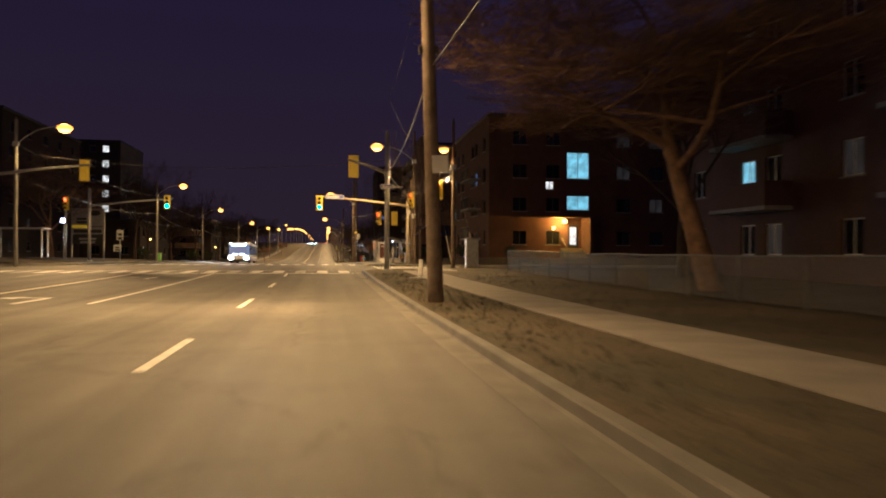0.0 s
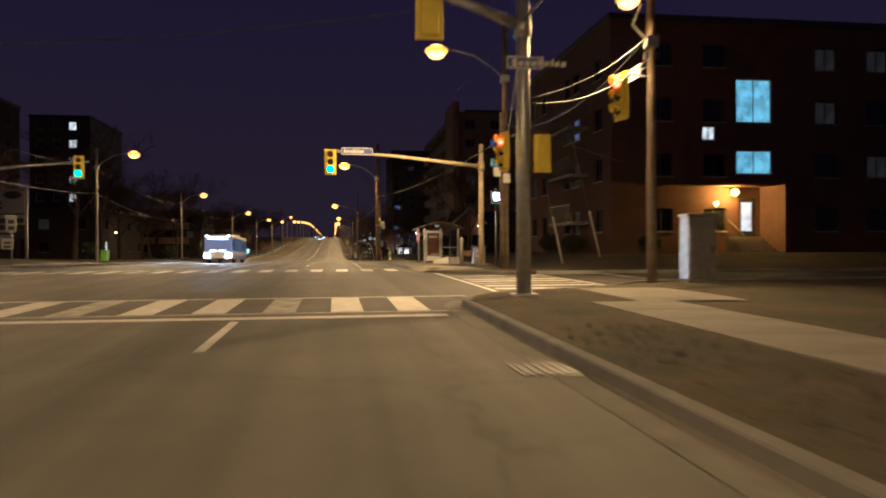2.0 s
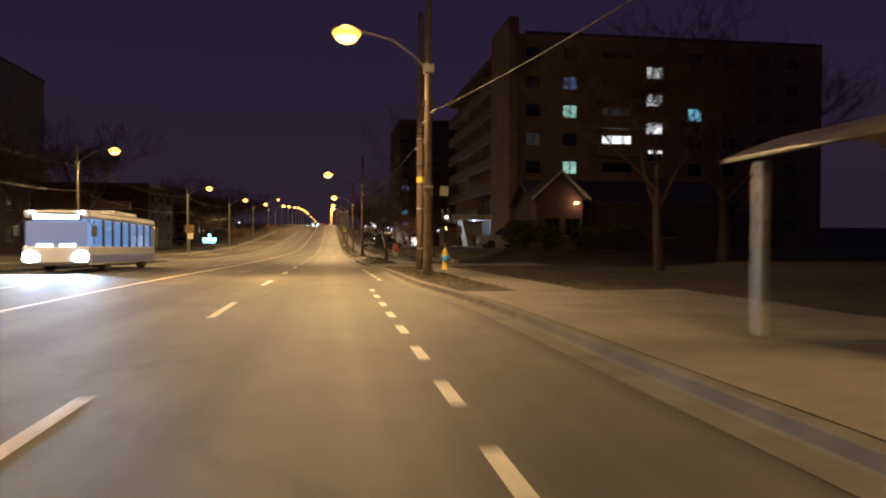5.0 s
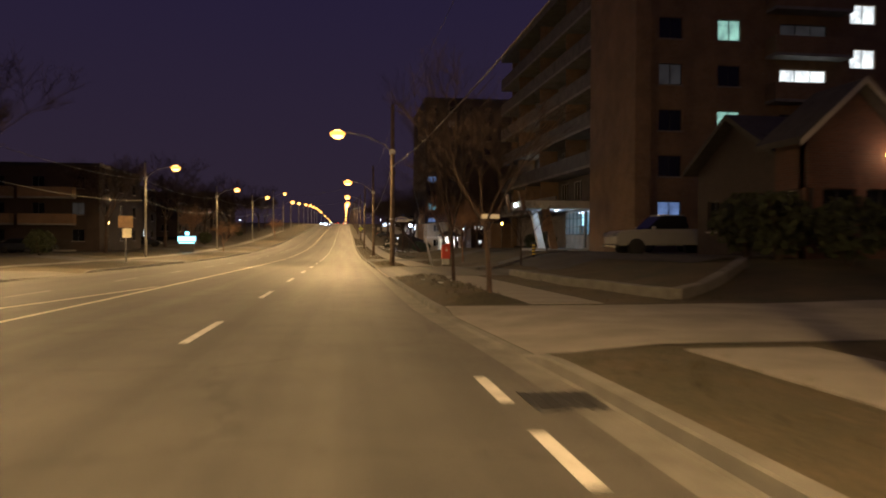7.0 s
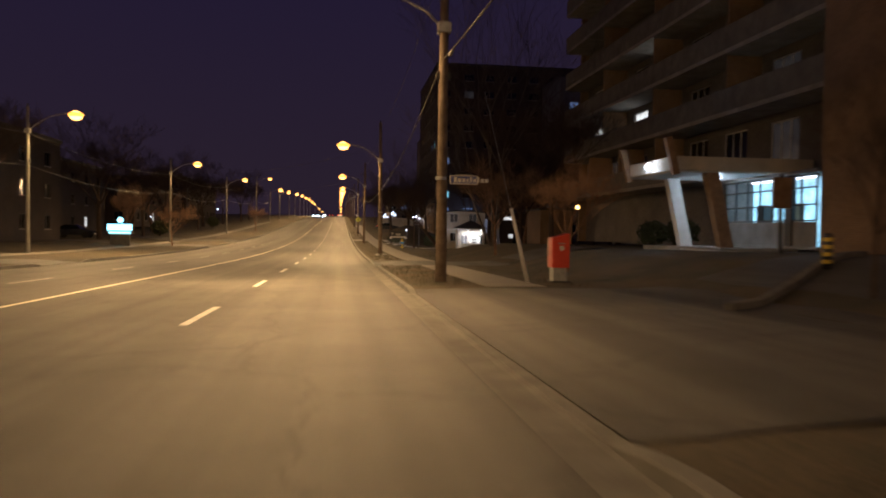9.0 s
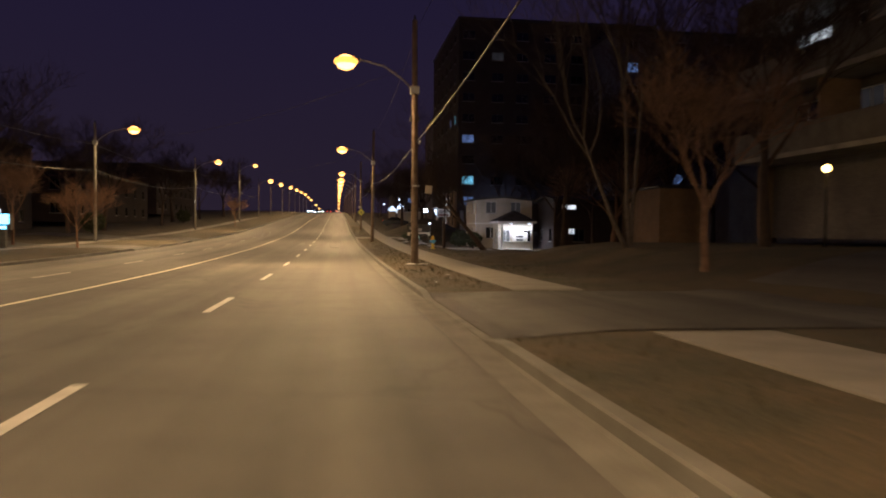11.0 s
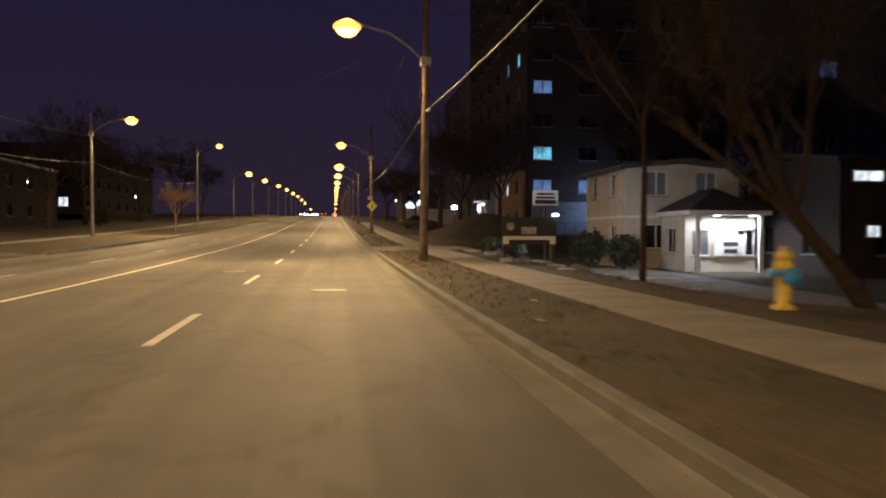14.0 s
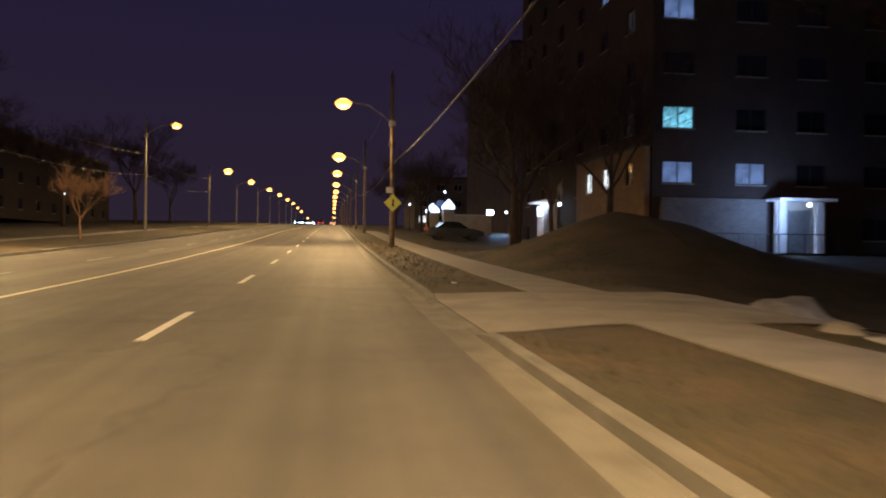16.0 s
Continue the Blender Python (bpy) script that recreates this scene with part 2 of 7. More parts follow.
def build_brick(a, b, mortar):
    def build(nt, p):
        c = nt.nodes.new("ShaderNodeTexCoord")
        sx = nt.nodes.new("ShaderNodeSeparateXYZ")
        nt.links.new(c.outputs["Object"], sx.inputs[0])
        add = nt.nodes.new("ShaderNodeMath")
        add.operation = "ADD"
        nt.links.new(sx.outputs["X"], add.inputs[0])
        nt.links.new(sx.outputs["Y"], add.inputs[1])
        cb = nt.nodes.new("ShaderNodeCombineXYZ")
        nt.links.new(add.outputs[0], cb.inputs[0])
        nt.links.new(sx.outputs["Z"], cb.inputs[1])
        br = nt.nodes.new("ShaderNodeTexBrick")
        br.inputs["Scale"].default_value = 1.0
        br.inputs["Brick Width"].default_value, br.inputs["Row Height"].default_value = 0.215, 0.075
        br.inputs["Mortar Size"].default_value = 0.008
        br.inputs["Color1"].default_value, br.inputs["Color2"].default_value, br.inputs["Mortar"].default_value = (*a, 1), (*b, 1), (*mortar, 1)
        nt.links.new(cb.outputs[0], br.inputs["Vector"])
        st = ramp_of(nt, noise_tex(nt, 0.6, 5, 0.7).outputs[0], [(0.3, (0.65, 0.65, 0.65)), (0.7, (1.05, 1.05, 1.05))])
        nt.links.new(mix_of(nt, br.outputs["Color"], st.outputs[0], 1.0, "MULTIPLY"), p.inputs["Base Color"])
        p.inputs["Roughness"].default_value = 0.9
        inv = nt.nodes.new("ShaderNodeMath")
        inv.operation = "SUBTRACT"
        inv.inputs[0].default_value = 1.0
        nt.links.new(br.outputs["Fac"], inv.inputs[1])
        bump_of(nt, p, inv.outputs[0], 0.6, 0.01)

    return build


RED_BRICK = material("red_brick", build_brick((0.13, 0.05, 0.031), (0.095, 0.036, 0.024), (0.115, 0.095, 0.08)))
TAN_BRICK = material("tan_brick", build_brick((0.29, 0.18, 0.092), (0.235, 0.14, 0.072), (0.27, 0.225, 0.17)))
DARK_BRICK = material("dark_brown_brick", build_brick((0.058, 0.037, 0.031), (0.042, 0.028, 0.024), (0.07, 0.062, 0.055)))
GREY_BRICK = material("grey_brick", build_brick((0.2, 0.18, 0.17), (0.15, 0.135, 0.13), (0.22, 0.21, 0.2)))


def build_pane(nt, p):
    p.inputs["Base Color"].default_value = (0.012, 0.013, 0.016, 1)
    p.inputs["Roughness"].default_value = 0.06
    r = noise_tex(nt, 1.2, 2)
    bump_of(nt, p, r.outputs[0], 0.05, 0.01)


DARK_PANE = material("unlit_window_glass", build_pane)


def build_glass(nt, p):
    p.inputs["Base Color"].default_value = (0.85, 0.9, 0.9, 1)
    p.inputs["Roughness"].default_value = 0.02
    p.inputs["Transmission Weight"].default_value = 1.0
    p.inputs["IOR"].default_value = 1.1


GLASS = material("clear_glass", build_glass)


def lit_pane(name, colour, strength):
    """A window with the light on behind thin curtains."""

    def build(nt, p):
        c = nt.nodes.new("ShaderNodeTexCoord")
        w = nt.nodes.new("ShaderNodeTexWave")
        w.inputs["Scale"].default_value, w.inputs["Distortion"].default_value, w.inputs["Detail"].default_value = 2.2, 2.5, 3
        nt.links.new(c.outputs["Object"], w.inputs["Vector"])
        n = noise_tex(nt, 1.6, 3)
        r = ramp_of(nt, w.outputs["Fac"], [(0.0, (0.55, 0.58, 0.6)), (1.0, (1, 1, 1))])
        r2 = ramp_of(nt, n.outputs[0], [(0.35, (0.5, 0.5, 0.52)), (0.6, (1, 1, 1))])
        col = mix_of(nt, r.outputs[0], r2.outputs[0], 1.0, "MULTIPLY")
        col = mix_of(nt, col, colour, 1.0, "MULTIPLY")
        nt.links.new(col, p.inputs["Emission Color"])
        p.inputs["Emission Strength"].default_value = strength
        p.inputs["Base Color"].default_value = (0.1, 0.1, 0.1, 1)
        p.inputs["Roughness"].default_value = 0.1

    return material(name, build)


LIT_WHITE = lit_pane("lit_white_window", (1.0, 0.98, 0.86), 1.5)
LIT_CYAN = lit_pane("lit_cyan_window", (0.3, 0.78, 0.9), 1.1)
LIT_BLUE = lit_pane("lit_blue_window", (0.35, 0.5, 0.9), 0.42)
LIT_GREEN = lit_pane("lit_green_window", (0.5, 0.85, 0.62), 0.8)
LIT_DIM = lit_pane("dim_window", (0.6, 0.55, 0.5), 0.035)
LIT_PANES = {"w": LIT_WHITE, "c": LIT_CYAN, "b": LIT_BLUE, "g": LIT_GREEN, "d": LIT_DIM, "": DARK_PANE}
LAMP_GLOW = glow("sodium_lens", (1.0, 0.44, 0.085), 8.0)
# orange emission that imitates the halo round a sodium lamp
LAMP_HALO = glow("sodium_halo", (1.0, 0.4, 0.05), 2.6)
WARM_BULB = glow("warm_bulb", (1.0, 0.55, 0.12), 14.0)
WHITE_BULB = glow("white_bulb", (0.85, 0.92, 1.0), 5.0)
LOBBY_LIGHT = lit_pane("lit_lobby", (0.42, 0.82, 0.95), 2.6)
HEAD_GLOW = glow("headlight_glow", (0.6, 0.84, 1.0), 45.0)
SIGNAL_GREEN = glow("green_signal_light", (0.004, 1.0, 0.82), 34.0)
SIGNAL_RED = glow("red_signal_light", (1.0, 0.1, 0.03), 12.0)
SIGNAL_OFF = surface("unlit_signal_lens", (0.02, 0.012, 0.006), (0.05, 0.03, 0.012), 9.0, 0.2, 0.05, 0.001)
HAND_LIGHT = glow("pedestrian_signal_light", (0.55, 0.62, 1.0), 16.0)
GABLE_LIGHT = glow("gable_and_porch_glow", (0.72, 0.84, 1.0), 2.2)
FLOOD_GLOW = glow("flood_lens", (0.62, 0.78, 1.0), 40.0)
LED_SIGN = glow("lit_sign_face", (0.32, 0.85, 1.0), 3.2)
SIGN_LIGHT = glow("lit_white_sign_face", (0.9, 0.9, 0.85), 0.5)
SIGN_DIM = glow("dim_sign_face", (0.9, 0.86, 0.82), 0.13, (0.4, 0.4, 0.38))
BUS_FRONT_GLOW = glow("bus_front_glow", (0.6, 0.82, 1.0), 9.0)
BUS_INSIDE = glow("bus_interior_light", (0.32, 0.55, 1.0), 0.5)
BUS_SCREEN = glow("bus_windscreen", (0.3, 0.5, 1.0), 0.24)
TAIL_GLOW = glow("tail_light_glow", (1.0, 0.04, 0.02), 4.0)


# ---- mesh helpers ----
def mesh_of(bm, mat, smooth=False):
    me = bpy.data.meshes.new("mesh")
    bm.to_mesh(me)
    bm.free()
    for mm in mat if isinstance(mat, (list, tuple)) else [mat]:
        me.materials.append(mm)
    if smooth:
        for f in me.polygons:
            f.use_smooth = True
    return me


def part(name, bm, mat, parent=None, label="", m=None, smooth=False):
    ob = new(name, bm if isinstance(bm, bpy.types.Mesh) else mesh_of(bm, mat, smooth))
    if parent is not None:
        ob.parent = parent
    if m is not None:
        ob.matrix_basis = m
    if label:
        ob["label"] = label
    return ob


def thing(name, m, label, category, group="", kind=""):
    ob = new(name)
    ob.empty_display_size = 0.2
    ob.matrix_basis = m
    return tagged(ob, label, category, group, kind)


def box(bm, x0, y0, z0, x1, y1, z1, bevel=0.0):
    r = bmesh.ops.create_cube(bm, size=1.0)
    bmesh.ops.scale(bm, vec=(x1 - x0, y1 - y0, z1 - z0), verts=r["verts"])
    bmesh.ops.translate(bm, vec=((x0 + x1) / 2, (y0 + y1) / 2, (z0 + z1) / 2), verts=r["verts"])
    if bevel:
        edges = list({e for v in r["verts"] for e in v.link_edges})
        bmesh.ops.bevel(bm, geom=edges, offset=bevel, segments=2, affect="EDGES", profile=0.5)
    return bm


def boxed(*a, bevel=0.0):
    return box(bmesh.new(), *a, bevel=bevel)


def tube(bm, pts, radii, seg=8, cap=True):
    """A round tube along points, with a radius at each."""
    rings, up0 = [], None
    for i, q in enumerate(pts):
        q = Vector(q)
        a = Vector(pts[max(0, i - 1)])
        b = Vector(pts[min(len(pts) - 1, i + 1)])
        d = (b - a).normalized()
        s = d.orthogonal() if up0 is None else (up0 - d * up0.dot(d))
        s = s.normalized() if s.length > 1e-5 else d.orthogonal().normalized()
        up0 = s
        t = d.cross(s)
        rings.append([bm.verts.new(q + (s * math.cos(k * math.tau / seg) + t * math.sin(k * math.tau / seg)) * radii[i]) for k in range(seg)])
    for r0, r1 in zip(rings, rings[1:]):
        for k in range(seg):
            bm.faces.new((r0[k], r0[(k + 1) % seg], r1[(k + 1) % seg], r1[k]))
    if cap:
        bm.faces.new(rings[0][::-1])
        bm.faces.new(rings[-1])
    return bm


def tubed(pts, radii, seg=8):
    return tube(bmesh.new(), pts, radii, seg)


def lathe(bm, profile, seg=16, m=None):
    """A turned shape: (radius, height) pairs about z."""
    rings = []
    for r, z in profile:
        rings.append([bm.verts.new(Vector((r * math.cos(k * math.tau / seg), r * math.sin(k * math.tau / seg), z))) for k in range(seg)])
    for a, b in zip(rings, rings[1:]):
        for k in range(seg):
            bm.faces.new((a[k], a[(k + 1) % seg], b[(k + 1) % seg], b[k]))
    bm.faces.new(rings[0][::-1])
    bm.faces.new(rings[-1])
    if m is not None:
        bmesh.ops.transform(bm, matrix=m, verts=[v for r in rings for v in r])
    return bm


def grid_sheet(rows, cols, fn):
    """A sheet of quads: fn(row, column) gives each corner."""
    verts = [fn(r, c) for r in rows for c in cols]
    n = len(cols)
    faces = [(i * n + j, i * n + j + 1, (i + 1) * n + j + 1, (i + 1) * n + j) for i in range(len(rows) - 1) for j in range(n - 1)]
    me = bpy.data.meshes.new("mesh")
    me.from_pydata(verts, [], faces)
    return me


def span(a, b, d):
    n = max(1, round((b - a) / d))
    return [a + (b - a) * i / n for i in range(n)]


# ---- ground, road, kerbs ----
ROWS = (span(-160, -20, 10) + span(-20, 34, 2) + span(34, SIDE_A - 0.02, 0.5) + [SIDE_A - 0.02, SIDE_A + 0.02] + span(SIDE_A + 1, SIDE_B - 1, 1)
        + [SIDE_B - 0.02, SIDE_B + 0.02] + span(SIDE_B + 0.4, 56, 0.5) + span(56, 260, 0.5) + span(260, 300, 2) + span(300, 520, 5) + span(520, 1000, 20) + [1000])
OUT = [0.0, 0.02, 0.5, 1.2, 2.0, 3.0, 4.0, 5.0, 6.0, 7.5, 9.0, 11.0, 13.0, 16.0, 20.0, 27.0, 40.0, 70.0, 150.0, 500.0]
COLS = [("l", o) for o in OUT[::-1]] + [("r", o) for o in OUT]


def ground_at(y, c):
    side, o = c
    x = kerb_r(y) + 0.16 + o if side == "r" else kerb_l(y) - 0.16 - o
    if o == 0.0 or SIDE_A < y < SIDE_B:
        return (x, y, zr(y) - 0.25)
    return (x, y, land(x, y) - 0.012)


me = grid_sheet(ROWS, COLS, ground_at)
me.materials.append(GRASS)
tagged(new("ground", me), "thin brown winter grass and bare soil beside the road", "ground", kind="structure")

LANE = [0, 0.02, 0.1, 0.2, 0.3, 0.4, 0.5, 0.6, 0.7, 0.8, 0.9, 0.98, 1]
me = grid_sheet(ROWS, LANE, lambda y, f: (kerb_l(y) + (kerb_r(y) - kerb_l(y)) * f, y, zr(y)))
me.materials.append(ASPHALT)
tagged(new("road", me), "worn grey asphalt road with patches and cracks", "road", kind="structure")
for side, (xa, xb) in enumerate(((6.9, 160), (-160, -22.5))):
    me = grid_sheet(span(SIDE_A, SIDE_B, 1) + [SIDE_B], span(xa, xb, 4) + [xb], lambda y, x: (x, y, zr(y)))
    me.materials.append(ASPHALT)
    tagged(new("road", me), "grey asphalt side street at the crossing", "road", kind="structure")


def kerb_run(ys, edge, sign):
    """Kerb with gutter along one side; sign +1 on the side of greater x."""
    prof = [(-0.34, 0.006), (-0.03, 0.0), (0.0, 0.02), (0.012, 0.115), (0.03, 0.13), (0.15, 0.135), (0.17, 0.12), (0.17, -0.2)]
    pts = [Vector((edge(y), y)) for y in ys]
    rows = []
    for i, q in enumerate(pts):
        d = (pts[min(i + 1, len(pts) - 1)] - pts[max(i - 1, 0)]).normalized()
        nrm = Vector((d.y, -d.x)) * sign
        drop = DROPS(q.y) if sign > 0 else DROPS_L(q.y)
        rows.append([(q.x + nrm.x * o, q.y + nrm.y * o, zr(q.y) + (h if h < 0.02 else max(0.012, h - drop))) for o, h in prof])
    k = len(prof)
    faces = [(i * k + j, i * k + j + 1, (i + 1) * k + j + 1, (i + 1) * k + j) for i in range(len(rows) - 1) for j in range(k - 1)]
    me = bpy.data.meshes.new("mesh")
    me.from_pydata([v for r in rows for v in r], [], faces)
    me.materials.append(KERB)
    return me


for ys, edge, sign in ((span(-60, 34, 2) + span(34, SIDE_A, 0.25), kerb_r, 1), (span(SIDE_B + 0.01, 60, 0.25) + span(60, 260, 0.5) + span(260, 620, 4), kerb_r, 1),
                       (span(-60, 34, 2) + span(34, SIDE_A, 0.25), kerb_l, -1), (span(SIDE_B + 0.01, 60, 0.25) + span(60, 260, 0.5) + span(260, 620, 4), kerb_l, -1)):
    tagged(new("kerb", kerb_run(ys, edge, sign)), "pale concrete kerb with gutter, lowered at driveways", "kerb", kind="structure")
for x0, x1, y, s in ((6.7, 90, SIDE_B, 1), (-90, -22.4, SIDE_A, -1), (-90, -22.4, SIDE_B, 1)):
    bm = boxed(x0, min(y, y + 0.16 * s), zr(y) - 0.2, x1, max(y, y + 0.16 * s), zr(y) + 0.125, bevel=0.02)
    tagged(part("kerb", bm, CONCRETE), "concrete kerb of the side street", "kerb", kind="structure")


def near_edge(x):
    """The side street's nearer edge, which bends away behind the corner."""
    return SIDE_A + 2.9 * step(4.6, 8.6, x)


cols = span(4.6, 12, 0.5) + span(12, 90, 6) + [90]
me = grid_sheet([0, 0.25, 0.5, 0.75, 1], cols, lambda f, x: (x, SIDE_A - 0.1 + (near_edge(x) - SIDE_A + 0.1) * f, zr(SIDE_A) + 0.128))
me.materials.append(GRASS)
tagged(new("verge", me), "brown grass verge at the corner", "verge", kind="structure")
prof = [(0.36, 0.006), (0.02, 0.004), (0.01, 0.11), (-0.02, 0.135), (-0.15, 0.135), (-0.16, -0.1)]
me = grid_sheet([x for x in cols], range(6), lambda x, k: (x, near_edge(x) + prof[k][0], zr(near_edge(x)) + prof[k][1]))
me.materials.append(CONCRETE)
tagged(new("kerb", me), "concrete kerb of the side street", "kerb", kind="structure")


def patch(name, x0, x1, ya, yb, mat, label, lift=0.006, dx=0.5, dy=0.5):
    """A sheet laid on the ground between kerb and yard, with a short skirt."""
    ys = span(ya, yb, dy) + [yb]
    fx = lambda y, f: (x0(y) if callable(x0) else x0) * (1 - f) + (x1(y) if callable(x1) else x1) * f
    n = max(2, int(abs(fx(ya, 1) - fx(ya, 0)) / dx))
    cols = [i / n for i in range(n + 1)]

    def at(y, f):
        x = fx(y, f)
        return (x, y, land(x, y) + lift)

    me = grid_sheet(ys, cols, at)
    me.materials.append(mat)
    return tagged(new(name, me), label, name.replace("_", " "), kind="structure")
tagged(patch("driveway", lambda y: kerb_r(y) + 0.17, 12.0, 99.5, 105.5, SLAB, "pale concrete driveway apron across the verge"))
tagged(patch("driveway", lambda y: kerb_r(y) + 0.17, 15.5, 121.5, 135.0, ASPHALT, "grey asphalt driveway to the apartment entrance"))
tagged(patch("driveway", lambda y: kerb_r(y) + 0.17, 14.0, 151.5, 158.0, ASPHALT, "grey asphalt driveway crossing the verge"))
tagged(patch("driveway", lambda y: kerb_r(y) + 0.17, 9.0, 218.5, 223.5, SLAB, "pale driveway apron at the kerb"))
tagged(patch("driveway", 11.0, 24.0, 113.0, 131.0, ASPHALT, "raised asphalt parking area before the apartment house", dx=1.0))
patch("path", lambda y: 10.3 + 0.3 * (y - 252.0), lambda y: 12.4 + 0.3 * (y - 252.0), 250.0, 268.0, SLAB, "pale concrete path to the side door of the tower")
tagged(patch("yard", 9.5, 15.0, 199.0, 217.0, CONCRETE, "pale paved forecourt of the white house", dx=1.0))
for a, b in ((60, 66), (120, 128), (150, 155), (190, 196), (208, 216)):
    patch("driveway", -27.0, lambda y: kerb_l(y) - 0.17, a, b, ASPHALT, "asphalt driveway opposite")
patch("soil_bed", 3.25, 3.95, 53.9, 56.0, GRASS, "small grass bed let into the corner pavement", 0.012)
patch("pavement", lambda y: kerb_r(y) + 0.17, lambda y: 5.3 - 0.8 * step(56, 58.4, y) + 3.2 * step(58.8, 62, y), SIDE_B + 2.0, 62.0, SLAB, "concrete corner pavement at the crossing")
patch("pavement", lambda y: kerb_r(y) + 0.17, 7.8, 62.0, 78.0, SLAB, "wide concrete waiting area at the bus stop")
patch("pavement", 4.9, 7.0, 36.4, SIDE_A - 0.2, SLAB, "concrete pavement at the corner")
patch("pavement", -19.6, -18.0, -60, 39.0, SLAB, "concrete pavement across the road")
patch("pavement", -19.4, -17.8, 54.0, 320, SLAB, "concrete pavement across the road", dy=1.0)

# near pavement: separate slabs with joints
pav = {}
for key, y0, y1 in (("a", -18.0, 36.4), ("b", 78.0, 99.0), ("c", 106.0, 121.0), ("d", 135.5, 151.2), ("e", 158.4, 300.0)):
    pave = thing("pavement", pose(4.0, y0, zr(y0) + 0.13), "pale grey concrete pavement in square slabs", "pavement", kind="structure")
    n = round((y1 - y0) / 1.5)
    for i in range(n):
        ya = y0 + (y1 - y0) * i / n
        yb = y0 + (y1 - y0) * (i + 1) / n
        L = round(yb - ya, 3)
        if L not in pav:
            pav[L] = mesh_of(boxed(0, 0.008, -0.1, 1.55, L - 0.008, 0.0, bevel=0.012), SLAB)
        tilt = math.degrees(math.atan2(zr(yb) - zr(ya), L)) + random.uniform(-0.12, 0.12)
        part("slab", pav[L], SLAB, pave, m=pose(random.uniform(-0.01, 0.01), ya - y0, zr(ya) - zr(y0) + 0.012 + random.uniform(-0.003, 0.003), tilt))

# ---- road markings ----
def stripe(parent, name, x0, x1, ya, yb, mat, x0b=None, x1b=None):
    ys = span(ya, yb, 3) + [yb]
    x0b, x1b = (x0 if x0b is None else x0b), (x1 if x1b is None else x1b)
    f = lambda y: (y - ya) / (yb - ya)
    me = grid_sheet(ys, [0, 1], lambda y, c: ((x0 + (x0b - x0) * f(y)) * (1 - c) + (x1 + (x1b - x1) * f(y)) * c, y, zr(y) + 0.005))
    me.materials.append(mat)
    ob = new(name, me)
    ob.parent = parent
    return ob


lane = thing("lane_marking", pose(0, 0, 0), "broken white lane line on the near side", "road marking", kind="structure")
y = 5.46 - 27
while y < 35:
    stripe(lane, "dash", -2.0, -1.87, y, y + 3.0, PAINT)
    y += 9
y = 137.2 - 72
while y < 560:
    stripe(lane, "dash", -2.0, -1.87, y, y + 3.0, PAINT)
    y += 9
far_lane = thing("lane_marking", pose(0, 0, 0), "broken white lane line across the road", "road marking", kind="structure")
y = 93.0
while y < 560:
    stripe(far_lane, "dash", -8.4, -8.27, y, y + 3.0, WORN_PAINT)
    y += 9
y = -40.0
while y < 34:
    stripe(far_lane, "dash", -13.3, -13.17, y, y + 3.0, WORN_PAINT)
    y += 9
lines = thing("lane_marking", pose(0, 0, 0), "solid white and yellow lines along the road", "road marking", kind="structure")
stripe(lines, "line", -5.62, -5.5, 16.0, 35.6, PAINT)
stripe(lines, "line", -5.62, -5.5, -8, -5, PAINT)
stripe(lines, "line", -5.62, -5.5, 2, 11, PAINT)
stripe(lines, "line", -9.35, -9.23, -60, 36, YELLOW_LINE)
stripe(lines, "line", -5.66, -5.54, 59.0, 600, YELLOW_LINE)
stripe(lines, "line", -8.5, -8.38, 59.0, 88.0, PAINT)
stripe(lines, "line", -12.8, -12.68, 59.0, 76.0, WORN_PAINT)
stripe(lines, "line", -7.4, -7.28, 104.0, 116.0, YELLOW_LINE, -5.9, -5.78)
turn = thing("lane_marking", pose(0, 0, 0), "short white dots along the turning lane", "road marking", kind="structure")
for i in range(11):
    stripe(turn, "dash", 0.74 + 0.015 * i, 0.86 + 0.015 * i, 59.2 + 2.1 * i, 60.1 + 2.1 * i, PAINT)
for i in range(6):
    stripe(turn, "dash", 1.44, 1.56, 86.0 + 2.2 * i, 87.2 + 2.2 * i, PAINT)


def arrow(x, y, flip, label):
    ob = thing("turn_arrow", pose(x, y, zr(y), 0, 0, 180 if flip else 0), label, "road marking", kind="structure")
    bm = bmesh.new()
    z = 0.012
    for poly in (((-0.09, -1.6), (0.09, -1.6), (0.09, 0.35), (-0.09, 0.55)), ((-0.09, 0.55), (0.09, 0.35), (0.09, 0.75), (-0.75, 0.95), (-0.75, 0.72)),
                 ((-0.75, 0.35), (-0.75, 1.3), (-1.35, 0.83))):
        bm.faces.new([bm.verts.new((px, py, z + math.sin(math.radians(0)) * py)) for px, py in poly])
    part("arrow_shape", bm, PAINT, ob)


arrow(-7.2, 17.5, False, "white left-turn arrow painted on the turn lane")
arrow(-7.4, 31.0, False, "white left-turn arrow near the stop line")
arrow(-7.0, 68.5, True, "white left-turn arrow for traffic coming towards")

